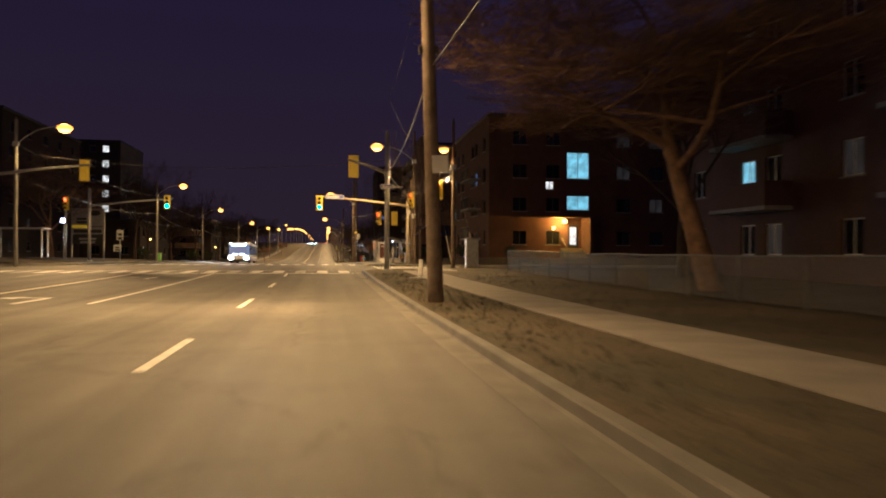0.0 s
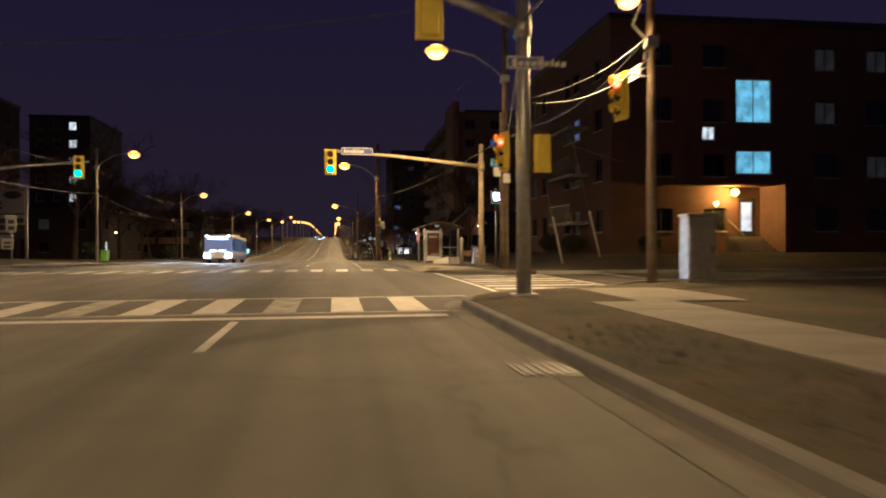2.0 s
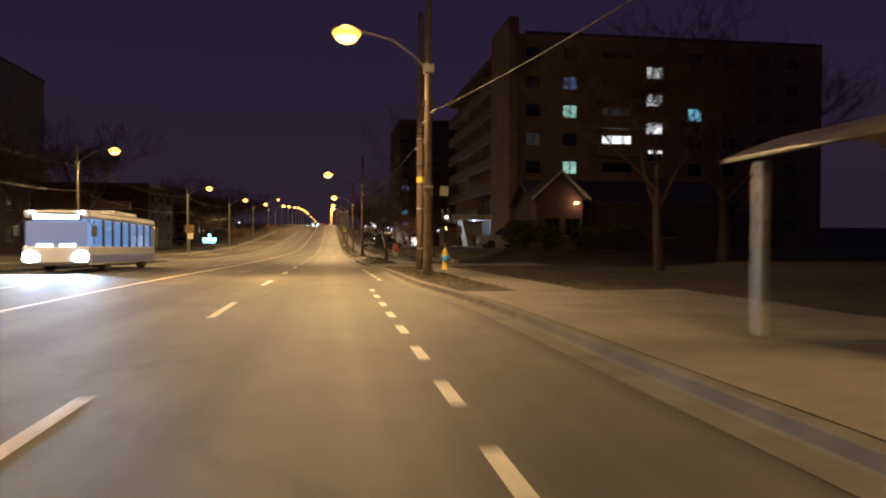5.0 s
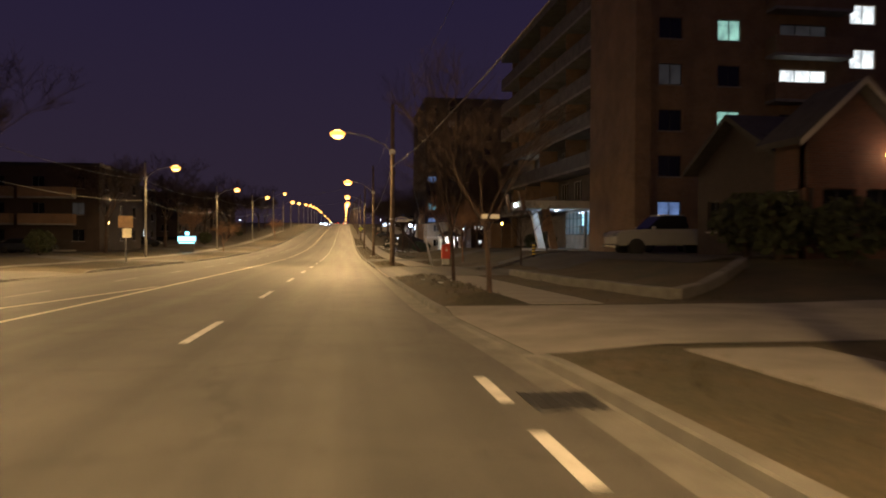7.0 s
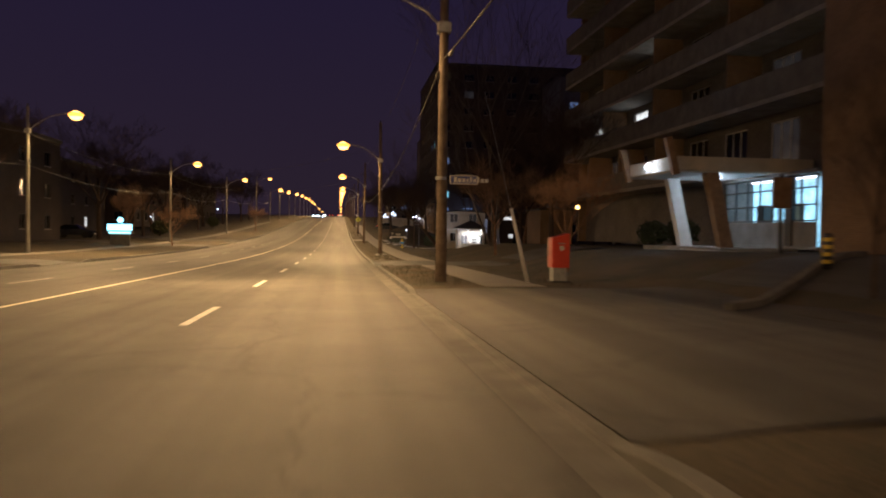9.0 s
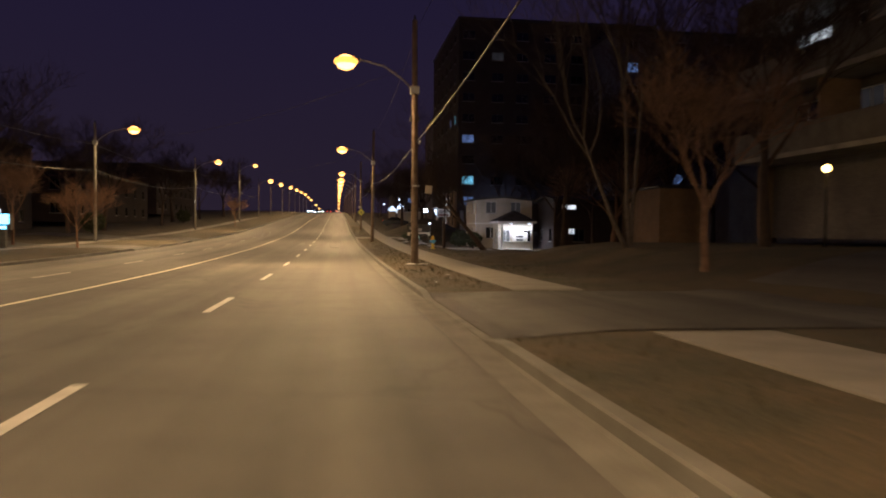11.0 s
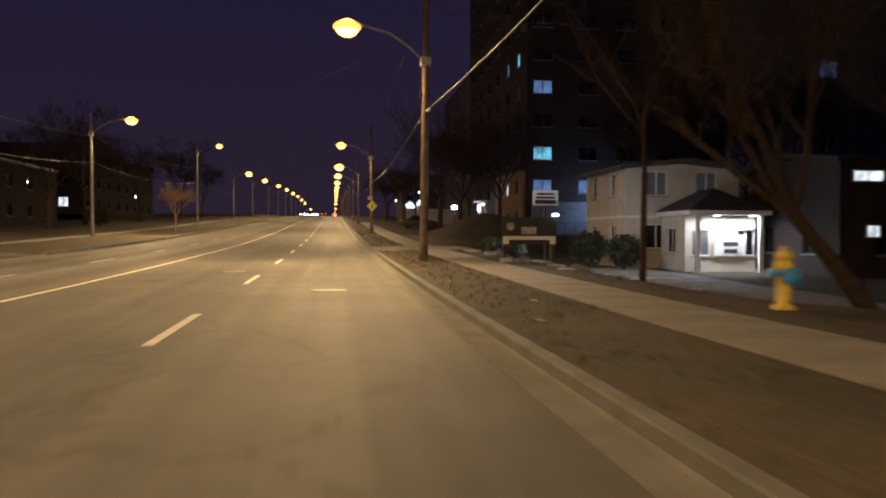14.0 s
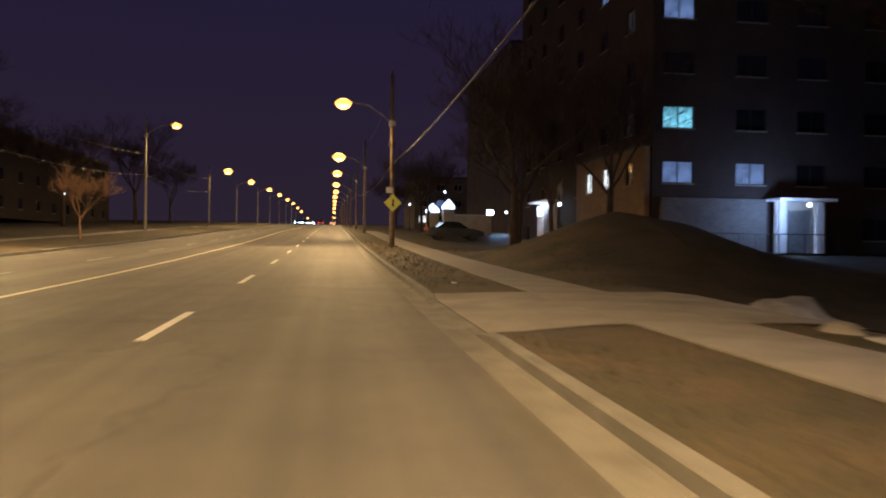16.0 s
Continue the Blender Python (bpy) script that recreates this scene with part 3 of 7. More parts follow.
stop = thing("stop_line", pose(0, 0, 0), "white stop line across two lanes", "road marking", kind="structure")
stripe(stop, "line", -9.2, 1.4, 35.75, 36.1, PAINT)
near_x = thing("crosswalk", pose(0, 0, 0), "white ladder crosswalk before the crossing", "crosswalk", kind="structure")
stripe(near_x, "line", -17.0, 1.7, 36.55, 36.7, WORN_PAINT)
stripe(near_x, "line", -17.0, 2.4, 39.75, 39.9, PAINT)
for i in range(16):
    stripe(near_x, "bar", 0.66 - 1.16 * i, 1.22 - 1.16 * i, 36.75, 39.7, WORN_PAINT if i % 3 == 2 else PAINT)
far_x = thing("crosswalk", pose(0, 0, 0), "white ladder crosswalk beyond the crossing, partly worn", "crosswalk", kind="structure")
stripe(far_x, "line", -17.0, 2.5, 54.55, 54.7, WORN_PAINT)
stripe(far_x, "line", -17.0, 2.3, 57.75, 57.9, PAINT)
for i in range(18):
    stripe(far_x, "bar", 1.75 - 1.06 * i, 2.25 - 1.06 * i, 54.75, 57.7, WORN_PAINT if i % 3 == 1 else PAINT)
stripe(lines, "line", -9.2, -5.6, 58.9, 59.2, PAINT)
stripe(lines, "line", -12.6, -8.6, 58.9, 59.2, PAINT)
side_x = thing("crosswalk", pose(0, 0, 0), "white ladder crosswalk over the side street", "crosswalk", kind="structure")
stripe(side_x, "line", 3.25, 3.4, 39.4, 52.2, PAINT)
stripe(side_x, "line", 6.6, 6.75, 40.2, 49.5, PAINT)
for i in range(8):
    stripe(side_x, "bar", 3.5, 6.5, 40.5 + 1.15 * i, 41.05 + 1.15 * i, PAINT if i % 3 else WORN_PAINT)
stripe(side_x, "line", 9.0, 9.3, 44.6, 49.4, PAINT)


def manhole(x, y, label="round cast-iron manhole cover in the asphalt"):
    ob = thing("manhole_cover", pose(x, y, zr(y)), label, "manhole cover", kind="structure")
    part("ring", lathe(bmesh.new(), [(0.42, 0.0), (0.42, 0.006), (0.36, 0.009)], 28), ASPHALT, ob)
    part("lid", lathe(bmesh.new(), [(0.35, 0.0), (0.35, 0.011), (0.1, 0.013)], 28), WORN_IRON, ob)


for x, y in ((-2.75, 204.6), (-3.9, 96.0)):
    manhole(x, y)
vl = thing("valve_cover", pose(-0.03, 198.3, zr(198.3)), "pale rectangular cover plate in the asphalt", "cover plate", kind="structure")
part("plate", boxed(-0.3, -0.22, -0.02, 0.3, 0.22, 0.012, bevel=0.006), WORN_IRON, vl)
part("rim", boxed(-0.36, -0.28, -0.02, 0.36, 0.28, 0.006), DARK_METAL, vl)
for y in (97.0, 185.5, 30.8):
    ob = thing("storm_drain", pose(kerb_r(y) - 0.32, y, zr(y)), "cast-iron drain grate in the gutter", "drain", kind="structure")
    part("frame", boxed(-0.3, -0.35, 0.0, 0.3, 0.35, 0.01), DARK_METAL, ob)
    for i in range(6):
        part("slat", boxed(-0.25 + 0.09 * i, -0.3, 0.01, -0.21 + 0.09 * i, 0.3, 0.016), BLACK, ob)


# ---- poles, lamps, wires ----
def lamp_head(parent, x, z, side, weak=False, lit=True, bowl=1.0):
    """Cobra-head lantern at the end of an arm; side is the way from the pole to the road."""
    s = side
    bm = bmesh.new()
    tube(bm, [(x - 0.15 * s, 0, z + 0.02), (x + 0.1 * s, 0, z + 0.05), (x + 0.45 * s, 0, z + 0.07), (x + 0.75 * s, 0, z + 0.03)], [0.05, 0.13, 0.2, 0.08], 10)
    bmesh.ops.scale(bm, vec=(1, 1.0, 0.75), space=Matrix.Translation((0, 0, -z)), verts=bm.verts)
    head = part("lantern", bm, STEEL, parent, smooth=True)
    # bowl built larger than a real one, its size standing in for bloom
    bm = bmesh.new()
    bmesh.ops.create_uvsphere(bm, u_segments=14, v_segments=8, radius=1.0)
    k = bowl * (0.65 if weak and abs(x) < 1 else 1.0)
    bmesh.ops.scale(bm, vec=(0.41 * k, 0.38 * k, 0.3 * k), verts=bm.verts)
    part("lens", bm, LAMP_GLOW, head, "glowing amber glass bowl, enlarged to imitate bloom", pose(x + 0.42 * s, 0, z - 0.12), True)
    # added glowing ellipsoid, an orange edge in place of the lamp's halo
    bm = bmesh.new()
    bmesh.ops.create_uvsphere(bm, u_segments=16, v_segments=8, radius=1.0)
    bmesh.ops.scale(bm, vec=(0.49 * k, 0.45 * k, 0.2 * k), verts=bm.verts)
    part("halo_rim", bm, LAMP_HALO, head, "deep orange rim imitating the lamp's halo", pose(x + 0.42 * s, 0, z - 0.08), True)
    if not lit:  # so far off that only the glowing bowl counts
        return
    for swing in (-40, 40):
        li = new("lamp", weak_light if weak else lamp_light)
        li.parent = parent
        li.matrix_basis = pose(x + 0.42 * s, 0, z - 0.6, swing, 0, 0) @ pose(0, 0, 0, 0, -16 * s, 0) @ Matrix.Diagonal((0.7, 1.0, 1.0, 1.0))
    sp = new("lamp_spill", weak_spill if weak else spill_light)
    sp.parent = parent
    sp.location = (x + 0.42 * s, 0, z - 0.6)


def street_light(name, reach, height, side, mat, top, label, group, lit=True, base_r=0.15, power_gear=True, weak=False, bowl=1.0):
    """Pole with a curved arm and lantern; the thing's origin is at its foot."""
    ob = thing(name, pose(0, 0, 0), label, "street lamp", group)
    part("pole", tubed([(0, 0, -0.3), (0, 0, 0.4), (0, 0, top * 0.5), (0, 0, top)], [base_r * 1.05, base_r, base_r * 0.85, base_r * 0.68], 14), mat, ob, smooth=True)
    s = side
    arm = [(0.05 * s, 0, height - 1.15), (0.5 * s, 0, height - 0.72), (reach * 0.45 * s, 0, height - 0.22), (reach * 0.75 * s, 0, height - 0.02), ((reach - 0.4) * s, 0, height + 0.02)]
    part("arm", tubed(arm, [0.035] * 5, 8), STEEL, ob, smooth=True)
    part("bracket", boxed(-base_r - 0.03, -base_r - 0.02, height - 1.3, base_r + 0.03, base_r + 0.02, height - 1.0, bevel=0.02), STEEL, ob)
    lamp_head(ob, (reach - 0.42) * s, height, s, weak, lit, bowl)
    if power_gear:
        part("insulator", tubed([(0, 0, top - 0.02), (0, 0, top + 0.18)], [0.04, 0.05], 8), DARK_METAL, ob)
        part("wire_clamp", boxed(-base_r - 0.05, -0.06, 5.75, base_r + 0.05, 0.06, 5.95, bevel=0.01), DARK_METAL, ob)
    return ob


def put(ob, x, y, turn_by=0.0, lean=0.0):
    ob.matrix_basis = pose(x, y, max(land(x, y), zr(SIDE_A) + 0.128 if x > 7 and SIDE_A < y < near_edge(x) else -9) - 0.02, 0, lean, turn_by)
    return ob


def put_copy(ob, x, y, turn_by=0.0, lean=0.0, sc=1.0):
    c = copy_thing(ob, pose(x, y, land(x, y) - 0.02, 0, lean, turn_by))
    if sc != 1.0:
        c.scale = (sc, sc, sc)
    return c


WOODEN = "weathered wooden pole with a lit sodium lamp on an arm"
CEMENT = "slim concrete pole with a lit sodium lamp on an arm"
r_lamp = put(street_light("street_lamp", 2.75, 8.15, -1, WOOD, 9.8, WOODEN, "street lamps"), 3.2, 87.2)
RIGHT = [(3.28, 172.6), (3.2, 208.8), (3.5, 251.4), (3.5, 289.0), (3.5, 318.0), (3.5, 352.0), (3.5, 388.0), (3.5, 424.0), (3.5, 462.0), (3.5, 500.0), (3.5, 540.0)]
# distant lamps get still bigger bowls to imitate their bloom
r_wide = put(street_light("street_lamp", 2.75, 8.15, -1, WOOD, 9.8, WOODEN, "street lamps", bowl=1.5), 3.5, 289.0)
for x, y in RIGHT:
    if y != 289.0:
        put_copy(r_wide if y > 280 else r_lamp, x, y, random.uniform(-2, 2), random.uniform(-0.5, 0.5))
put(street_light("street_lamp", 3.45, 8.35, -1, WOOD, 10.2, "weathered wooden pole with a lit sodium lamp on a long arm", "street lamps", base_r=0.16), 3.15, 138.1)
l_lamp = put(street_light("street_lamp", 2.9, 8.9, 1, CONCRETE, 9.3, CEMENT, "street lamps", base_r=0.13), -18.6, 203.9)
LEFT = [(-19.3, 47.5), (-19.4, 87.2), (-20.6, 127.0), (-19.3, 167.3), (-18.1, 242.3), (-19.4, 332.0), (-19.4, 366.0), (-18.9, 404.0), (-18.9, 440.0), (-18.9, 480.0), (-18.9, 520.0), (-18.9, 560.0)]
l_wide = put(street_light("street_lamp", 2.9, 8.9, 1, CONCRETE, 9.3, CEMENT, "street lamps", base_r=0.13, bowl=1.5), -19.4, 332.0)
for x, y in LEFT:
    if y != 332.0:
        put_copy(l_wide if y > 300 else l_lamp, x, y, random.uniform(-2, 2), random.uniform(-0.5, 0.5))
# bowls widest here, again for the bloom of far lamps
far_r = put(street_light("street_lamp", 2.75, 8.15, -1, WOOD, 9.8, "distant wooden pole with a lit sodium lamp", "street lamps", lit=False, bowl=1.7), 3.5, 585.0)
far_l = put(street_light("street_lamp", 2.9, 8.9, 1, CONCRETE, 9.3, "distant concrete pole with a lit sodium lamp", "street lamps", lit=False, bowl=1.7), -18.9, 600.0)
for i in range(3):
    put_copy(far_r, 3.5, 660.0 + 90 * i)
    put_copy(far_l, -18.9, 700.0 + 100 * i)
put(street_light("street_lamp", 2.9, 10.6, 1, CONCRETE, 11.0, "tall concrete pole with a lit sodium street lamp", "street lamps", base_r=0.15), -18.2, 286.4)
put(street_light("street_lamp", 2.9, 9.1, -1, WOOD, 10.2, "tall wooden corner pole with a lit sodium street lamp", "street lamps", weak=True), 6.7, 54.4)
pole_c = put(street_light("street_lamp", 0.6, 7.35, -1, WOOD, 9.0, "dark wooden pole with small lamp and red side signal", "street lamps", base_r=0.13, weak=True), 7.65, 42.0)


def plain_pole(x, y, top, r, label, mat=WOOD, lean=0.0, name="utility_pole"):
    ob = thing(name, pose(x, y, land(x, y) - 0.02, 0, lean, 0), label, "utility pole")
    part("pole", tubed([(0, 0, -0.3), (0, 0, top * 0.5), (0, 0, top)], [r, r * 0.9, r * 0.72], 14), mat, ob, smooth=True)
    part("cap", tubed([(0, 0, top), (0, 0, top + 0.12)], [0.05, 0.04], 8), DARK_METAL, ob)
    part("cable_band", tubed([(0, 0, 4.4), (0, 0, 4.5)], [r + 0.012] * 2, 14), DARK_METAL, ob)
    part("cable_band", tubed([(0, 0, 5.8), (0, 0, 5.9)], [r + 0.012] * 2, 14), DARK_METAL, ob)
    return ob


pole_0 = put(street_light("street_lamp", 2.75, 8.4, -1, WOOD, 11.0, "thick weathered wooden pole with lamp arm and small sign", "street lamps", base_r=0.18), 2.5, 14.3, 0, -1.9)
put_copy(r_lamp, 2.75, -25.0)
put_copy(l_lamp, -19.3, 8.0)
put_copy(l_lamp, -19.3, -32.0)
part("sign_plate", boxed(-0.02, -0.21, 2.98, 0.36, -0.19, 3.38, bevel=0.005), WHITE, pole_0, "small square parking sign")
pole_x = plain_pole(3.75, 94.0, 11.0, 0.16, "thick wooden utility pole with yellow markers and signs")
for z, mat, w in ((3.2, STEEL, 0.4),):
    part("sign_plate", boxed(0.12, -0.2, z, 0.12 + w, -0.18, z + 0.5, bevel=0.005), mat, pole_x)
part("marker_band", tubed([(0, 0, 3.75), (0, 0, 4.0)], [0.165] * 2, 14), SIGNAL_YELLOW, pole_x)
for z in (0.9, 2.6, 5.6):
    part("staple_band", tubed([(0, 0, z), (0, 0, z + 0.05)], [0.172] * 2, 14), STEEL, pole_x)


def wire(name, pts, sag, r, label, n=10):
    """A hanging cable through points."""
    bm = bmesh.new()
    path = []
    for a, b in zip(pts, pts[1:]):
        for i in range(n):
            f = i / n
            q = Vector(a).lerp(Vector(b), f)
            q.z -= sag * 4 * f * (1 - f)
            path.append(q)
    path.append(Vector(pts[-1]))
    tube(bm, path, [r] * len(path), 5)
    return tagged(part(name, bm, DARK_CABLE, smooth=True), label, "cable")


DARK_CABLE = surface("cable_sheath", (0.045, 0.041, 0.038), (0.1, 0.093, 0.087), 3.0, 0.55, 0.1, 0.002)
line_r = [(2.75, -25), (2.4, 14.3), (3.3, 38.3), (6.7, 54.4), (3.2, 87.2), (3.75, 94.0), (3.15, 138.1)] + RIGHT[:6]
SLUNG = {94.0: 5.75, 138.1: 5.95, 172.6: 4.25, 208.8: 4.85, 251.4: 5.5, 289.0: 6.5}  # where the cable is clamped
wire("overhead_cable", [(x, y, SLUNG.get(y, zr(y) + 5.6)) for x, y in line_r], 0.5, 0.022, "thick black telephone cable slung between the poles")
wire("overhead_cable", [(x + 0.1, y, zr(y) + 9.75) for x, y in line_r], 0.7, 0.007, "thin power wire along the pole tops")
for x, y in line_r[3:]:
    z = SLUNG.get(y, zr(y) + 5.6)
    for dy, rise in ((-1.4, -0.06), (1.3, -0.05)):
        cl = thing("cable_closure", pose(x, y + dy, z + rise - 0.09, 0, 0, random.uniform(-3, 3)), "pale splice sleeve clamped on the telephone cable", "cable sleeve", "splice sleeves on the cable")
        part("sleeve", tubed([(0, -0.3, 0), (0, -0.25, 0), (0, 0.25, 0), (0, 0.3, 0)], [0.025, 0.05, 0.05, 0.025], 10), STEEL, cl, smooth=True)
        for q in (-0.2, 0.2):
            part("strap", tubed([(0, q - 0.02, 0), (0, q + 0.02, 0)], [0.058, 0.058], 10), DARK_METAL, cl)
line_l = [(-19.3, 47.5), (-19.4, 87.2), (-20.6, 127.0), (-19.3, 167.3), (-18.6, 203.9), (-18.1, 242.3), (-18.2, 286.4), (-19.4, 332.0)]
wire("overhead_cable", [(x, y, zr(y) + 5.7) for x, y in line_l], 0.7, 0.025, "black cable slung along the far poles")
wire("overhead_cable", [(x, y, zr(y) + 7.7) for x, y in line_l], 0.6, 0.016, "thin wire along the far poles")
wire("overhead_cable", [(-19.3, 47.5, 7.6), (3.5, 38.8, 6.6)], 0.7, 0.014, "thin span wire across the road")
wire("overhead_cable", [(6.7, 54.4, 6.6), (7.65, 42.0, 6.9)], 0.9, 0.02, "cable crossing the side street")
wire("overhead_cable", [(3.3, 38.3, 4.35), (7.65, 42.0, 6.9)], 0.3, 0.014, "service cable slung between the corner poles")
wire("overhead_cable", [(3.3, 38.3, 4.3), (7.65, 42.0, 6.3)], 0.4, 0.014, "service cable slung between the corner poles")
wire("overhead_cable", [(6.7, 54.4, 7.0), (20.0, 66.0, 6.0)], 0.5, 0.016, "service cable to the brick apartment house")
wire("overhead_cable", [(-18.6, 203.9, 7.6), (3.28, 172.6, 7.4)], 1.0, 0.008, "thin span wire across the road")
wire("overhead_cable", [(-18.1, 242.3, 7.5), (3.2, 208.8, 7.7)], 1.0, 0.008, "thin span wire across the road")


# ---- traffic signals ----
def signal_head(parent, m, lit, back=False, boards=True):
    """Three-lens head, lenses towards -y. lit: which lens glows."""
    hd = part("signal_head", boxed(-0.19, -0.1, -0.55, 0.19, 0.12, 0.55, bevel=0.03), SIGNAL_YELLOW, parent, m=m)
    part("backboard", boxed(-0.28, 0.0, -0.62, 0.28, 0.02, 0.62, bevel=0.008), SIGNAL_YELLOW, hd)
    for i, (z, key, mat) in enumerate(((0.36, "r", SIGNAL_RED), (0.0, "y", SIGNAL_OFF), (-0.36, "g", SIGNAL_GREEN))):
        part("lens", lathe(bmesh.new(), [(0.14, 0.0), (0.13, 0.02), (0.07, 0.04)], 18), mat if lit == key else SIGNAL_OFF, hd, m=pose(0, -0.1, z, 90))
        bm = bmesh.new()
        n = 10
        outer = [(0.16 * math.cos(math.pi * k / n - 0.25 + 0.5 * k / n), 0.16 * math.sin(math.pi * k / n - 0.25 + 0.5 * k / n)) for k in range(n + 1)]
        a = [bm.verts.new((px, -0.1, pz)) for px, pz in outer]
        b = [bm.verts.new((px * 0.97, -0.34 + 0.1 * (1 - pz / 0.16), pz * 0.97)) for px, pz in outer]
        for k in range(n):
            bm.faces.new((a[k], a[k + 1], b[k + 1], b[k]))
        bmesh.ops.solidify(bm, geom=bm.faces[:], thickness=0.008)
        part("visor", bm, SIGNAL_YELLOW, hd, m=pose(0, 0, z))
    return hd


def bars(parent, x0, x1, z0, z1, y, mat, rows=1, seed=1, fill=(0.5, 0.95)):
    """Lines of unreadable writing as plain bars, facing -y."""
    rnd = random.Random(seed)
    h = (z1 - z0) / (rows * 1.6)
    for i in range(rows):
        z = z1 - (i + 0.8) * (z1 - z0) / rows
        w = (x1 - x0) * rnd.uniform(*fill)
        c = (x0 + x1) / 2
        part("writing", boxed(c - w / 2, y - 0.004, z - h / 2, c + w / 2, y, z + h / 2), mat, parent)


def street_sign(parent, m, w=1.5, h=0.34, seed=3):
    s = part("street_sign", boxed(-w / 2, -0.015, -h / 2, w / 2, 0.015, h / 2, bevel=0.01), BLUE, parent, "blue street-name plate with white edge", m)
    for a in ((-w / 2, -h / 2, w / 2, -h / 2 + 0.03), (-w / 2, h / 2 - 0.03, w / 2, h / 2), (-w / 2, -h / 2, -w / 2 + 0.03, h / 2), (w / 2 - 0.03, -h / 2, w / 2, h / 2)):
        part("edge", boxed(a[0], -0.02, a[1], a[2], -0.016, a[3]), WHITE, s)
    x = -w / 2 + 0.12
    rnd = random.Random(seed)
    for i in range(9):
        ww = rnd.uniform(0.06, 0.11)
        part("writing", boxed(x, -0.022, -h * (0.3 if i == 0 else 0.26), x + ww, -0.016, h * (0.3 if i in (0, 4, 6) else 0.14)), WHITE, s)
        x += ww + 0.03
    return s


def mast(x, y, top, arm_to, arm_z, head_x, lit, label, sign=None, flip=False, mat=POLE_PAINT, drop=0.0):
    """Signal pole with a long arm across the lanes."""
    z0 = land(x, y)
    ob = thing("traffic_light", pose(x, y, z0 - 0.02), label, "traffic light", "traffic lights at the crossing")
    part("pole", tubed([(0, 0, -0.2), (0, 0, top * 0.5), (0, 0, top)], [0.15, 0.135, 0.12], 14), mat, ob, smooth=True)
    part("pole_cap", lathe(bmesh.new(), [(0.13, 0.0), (0.12, 0.04), (0.04, 0.08)], 14), mat, ob, m=pose(0, 0, top))
    part("base_plate", boxed(-0.24, -0.24, -0.04, 0.24, 0.24, 0.05, bevel=0.02), STEEL, ob)
    part("arm", tubed([(0, 0, arm_z), ((arm_to - x) * 0.5, 0, arm_z + 0.42), (arm_to - x, 0, arm_z + 0.72)], [0.105, 0.085, 0.06], 12), mat, ob, smooth=True)
    part("arm_clamp", tubed([(0, 0, arm_z - 0.2), (0, 0, arm_z + 0.2)], [0.17, 0.17], 14), mat, ob, smooth=True)
    signal_head(ob, pose(head_x - x, -0.18 * (-1 if flip else 1), arm_z + 0.5 - drop, 0, 0, 180 if flip else 0), lit)
    if sign:
        street_sign(ob, pose(sign - x, -0.14, arm_z + 0.66))
    return ob


m_far = mast(6.83, 60.2, 5.95, -0.9, 4.9, -0.6, "g", "cream signal mast with green light and blue street-name sign", sign=0.68, drop=0.38)
for z in (1.6, 3.7, 4.2):
    part("cable_band", tubed([(0, 0, z), (0, 0, z + 0.06)], [0.15, 0.15], 14), STEEL, m_far)
m_near = mast(3.3, 38.3, 7.6, 1.1, 5.35, 1.45, "", "grey signal pole with the back of a yellow signal head", flip=True, mat=STEEL, drop=0.15)
street_sign(m_near, pose(0.0, -0.16, 4.6), 0.75, 0.24, 5)
signal_head(m_near, pose(-0.42, -0.1, 2.85, 0, 0, -72) @ Matrix.Scale(0.62, 4), "r")
signal_head(m_near, pose(0.42, 0.1, 2.85, 0, 0, 180) @ Matrix.Scale(0.62, 4), "")
m_left = mast(-20.6, 66.5, 6.3, -13.6, 4.85, -14.05, "g", "signal mast across the road with a green light", mat=STEEL, drop=0.1)
m_left2 = mast(-18.95, 43.0, 7.0, -13.5, 5.35, -13.95, "", "signal mast across the road seen from behind its yellow head", flip=True, mat=STEEL, drop=0.1)
# far corner: heads on the wooden pole, pedestrian signal
corner = thing("traffic_light", pose(6.42, 53.75, land(6.42, 53.75) - 0.02), "yellow side-street signal on a dark wooden corner pole", "traffic light", "traffic lights at the crossing")
part("pole", tubed([(0, 0, -0.2), (0, 0, 6.4)], [0.13, 0.11], 12), WOOD, corner, smooth=True)
signal_head(corner, pose(0.0, -0.24, 4.9, 0, 0, -70), "r")
for z, xx in ((3.5, 0.15), (3.75, -0.25)):
    part("sign_plate", boxed(xx - 0.15, -0.18, z, xx + 0.15, -0.16, z + 0.38, bevel=0.005), WHITE, corner)


def ped_signal(x, y, z, label):
    ob = thing("pedestrian_signal", pose(x, y, land(x, y) - 0.02), label, "pedestrian signal")
    part("post", tubed([(0, 0.2, -0.1), (0, 0.2, z + 0.4)], [0.05, 0.05], 10), STEEL, ob, smooth=True)
    part("housing", boxed(-0.24, -0.1, z - 0.25, 0.24, 0.14, z + 0.25, bevel=0.03), DARK_METAL, ob)
    part("light", boxed(-0.17, -0.115, z - 0.17, 0.17, -0.102, z + 0.17, bevel=0.004), HAND_LIGHT, ob, "glowing white pedestrian symbol panel")
    part("hood", boxed(-0.26, -0.25, z + 0.24, 0.26, 0.1, z + 0.27), DARK_METAL, ob)


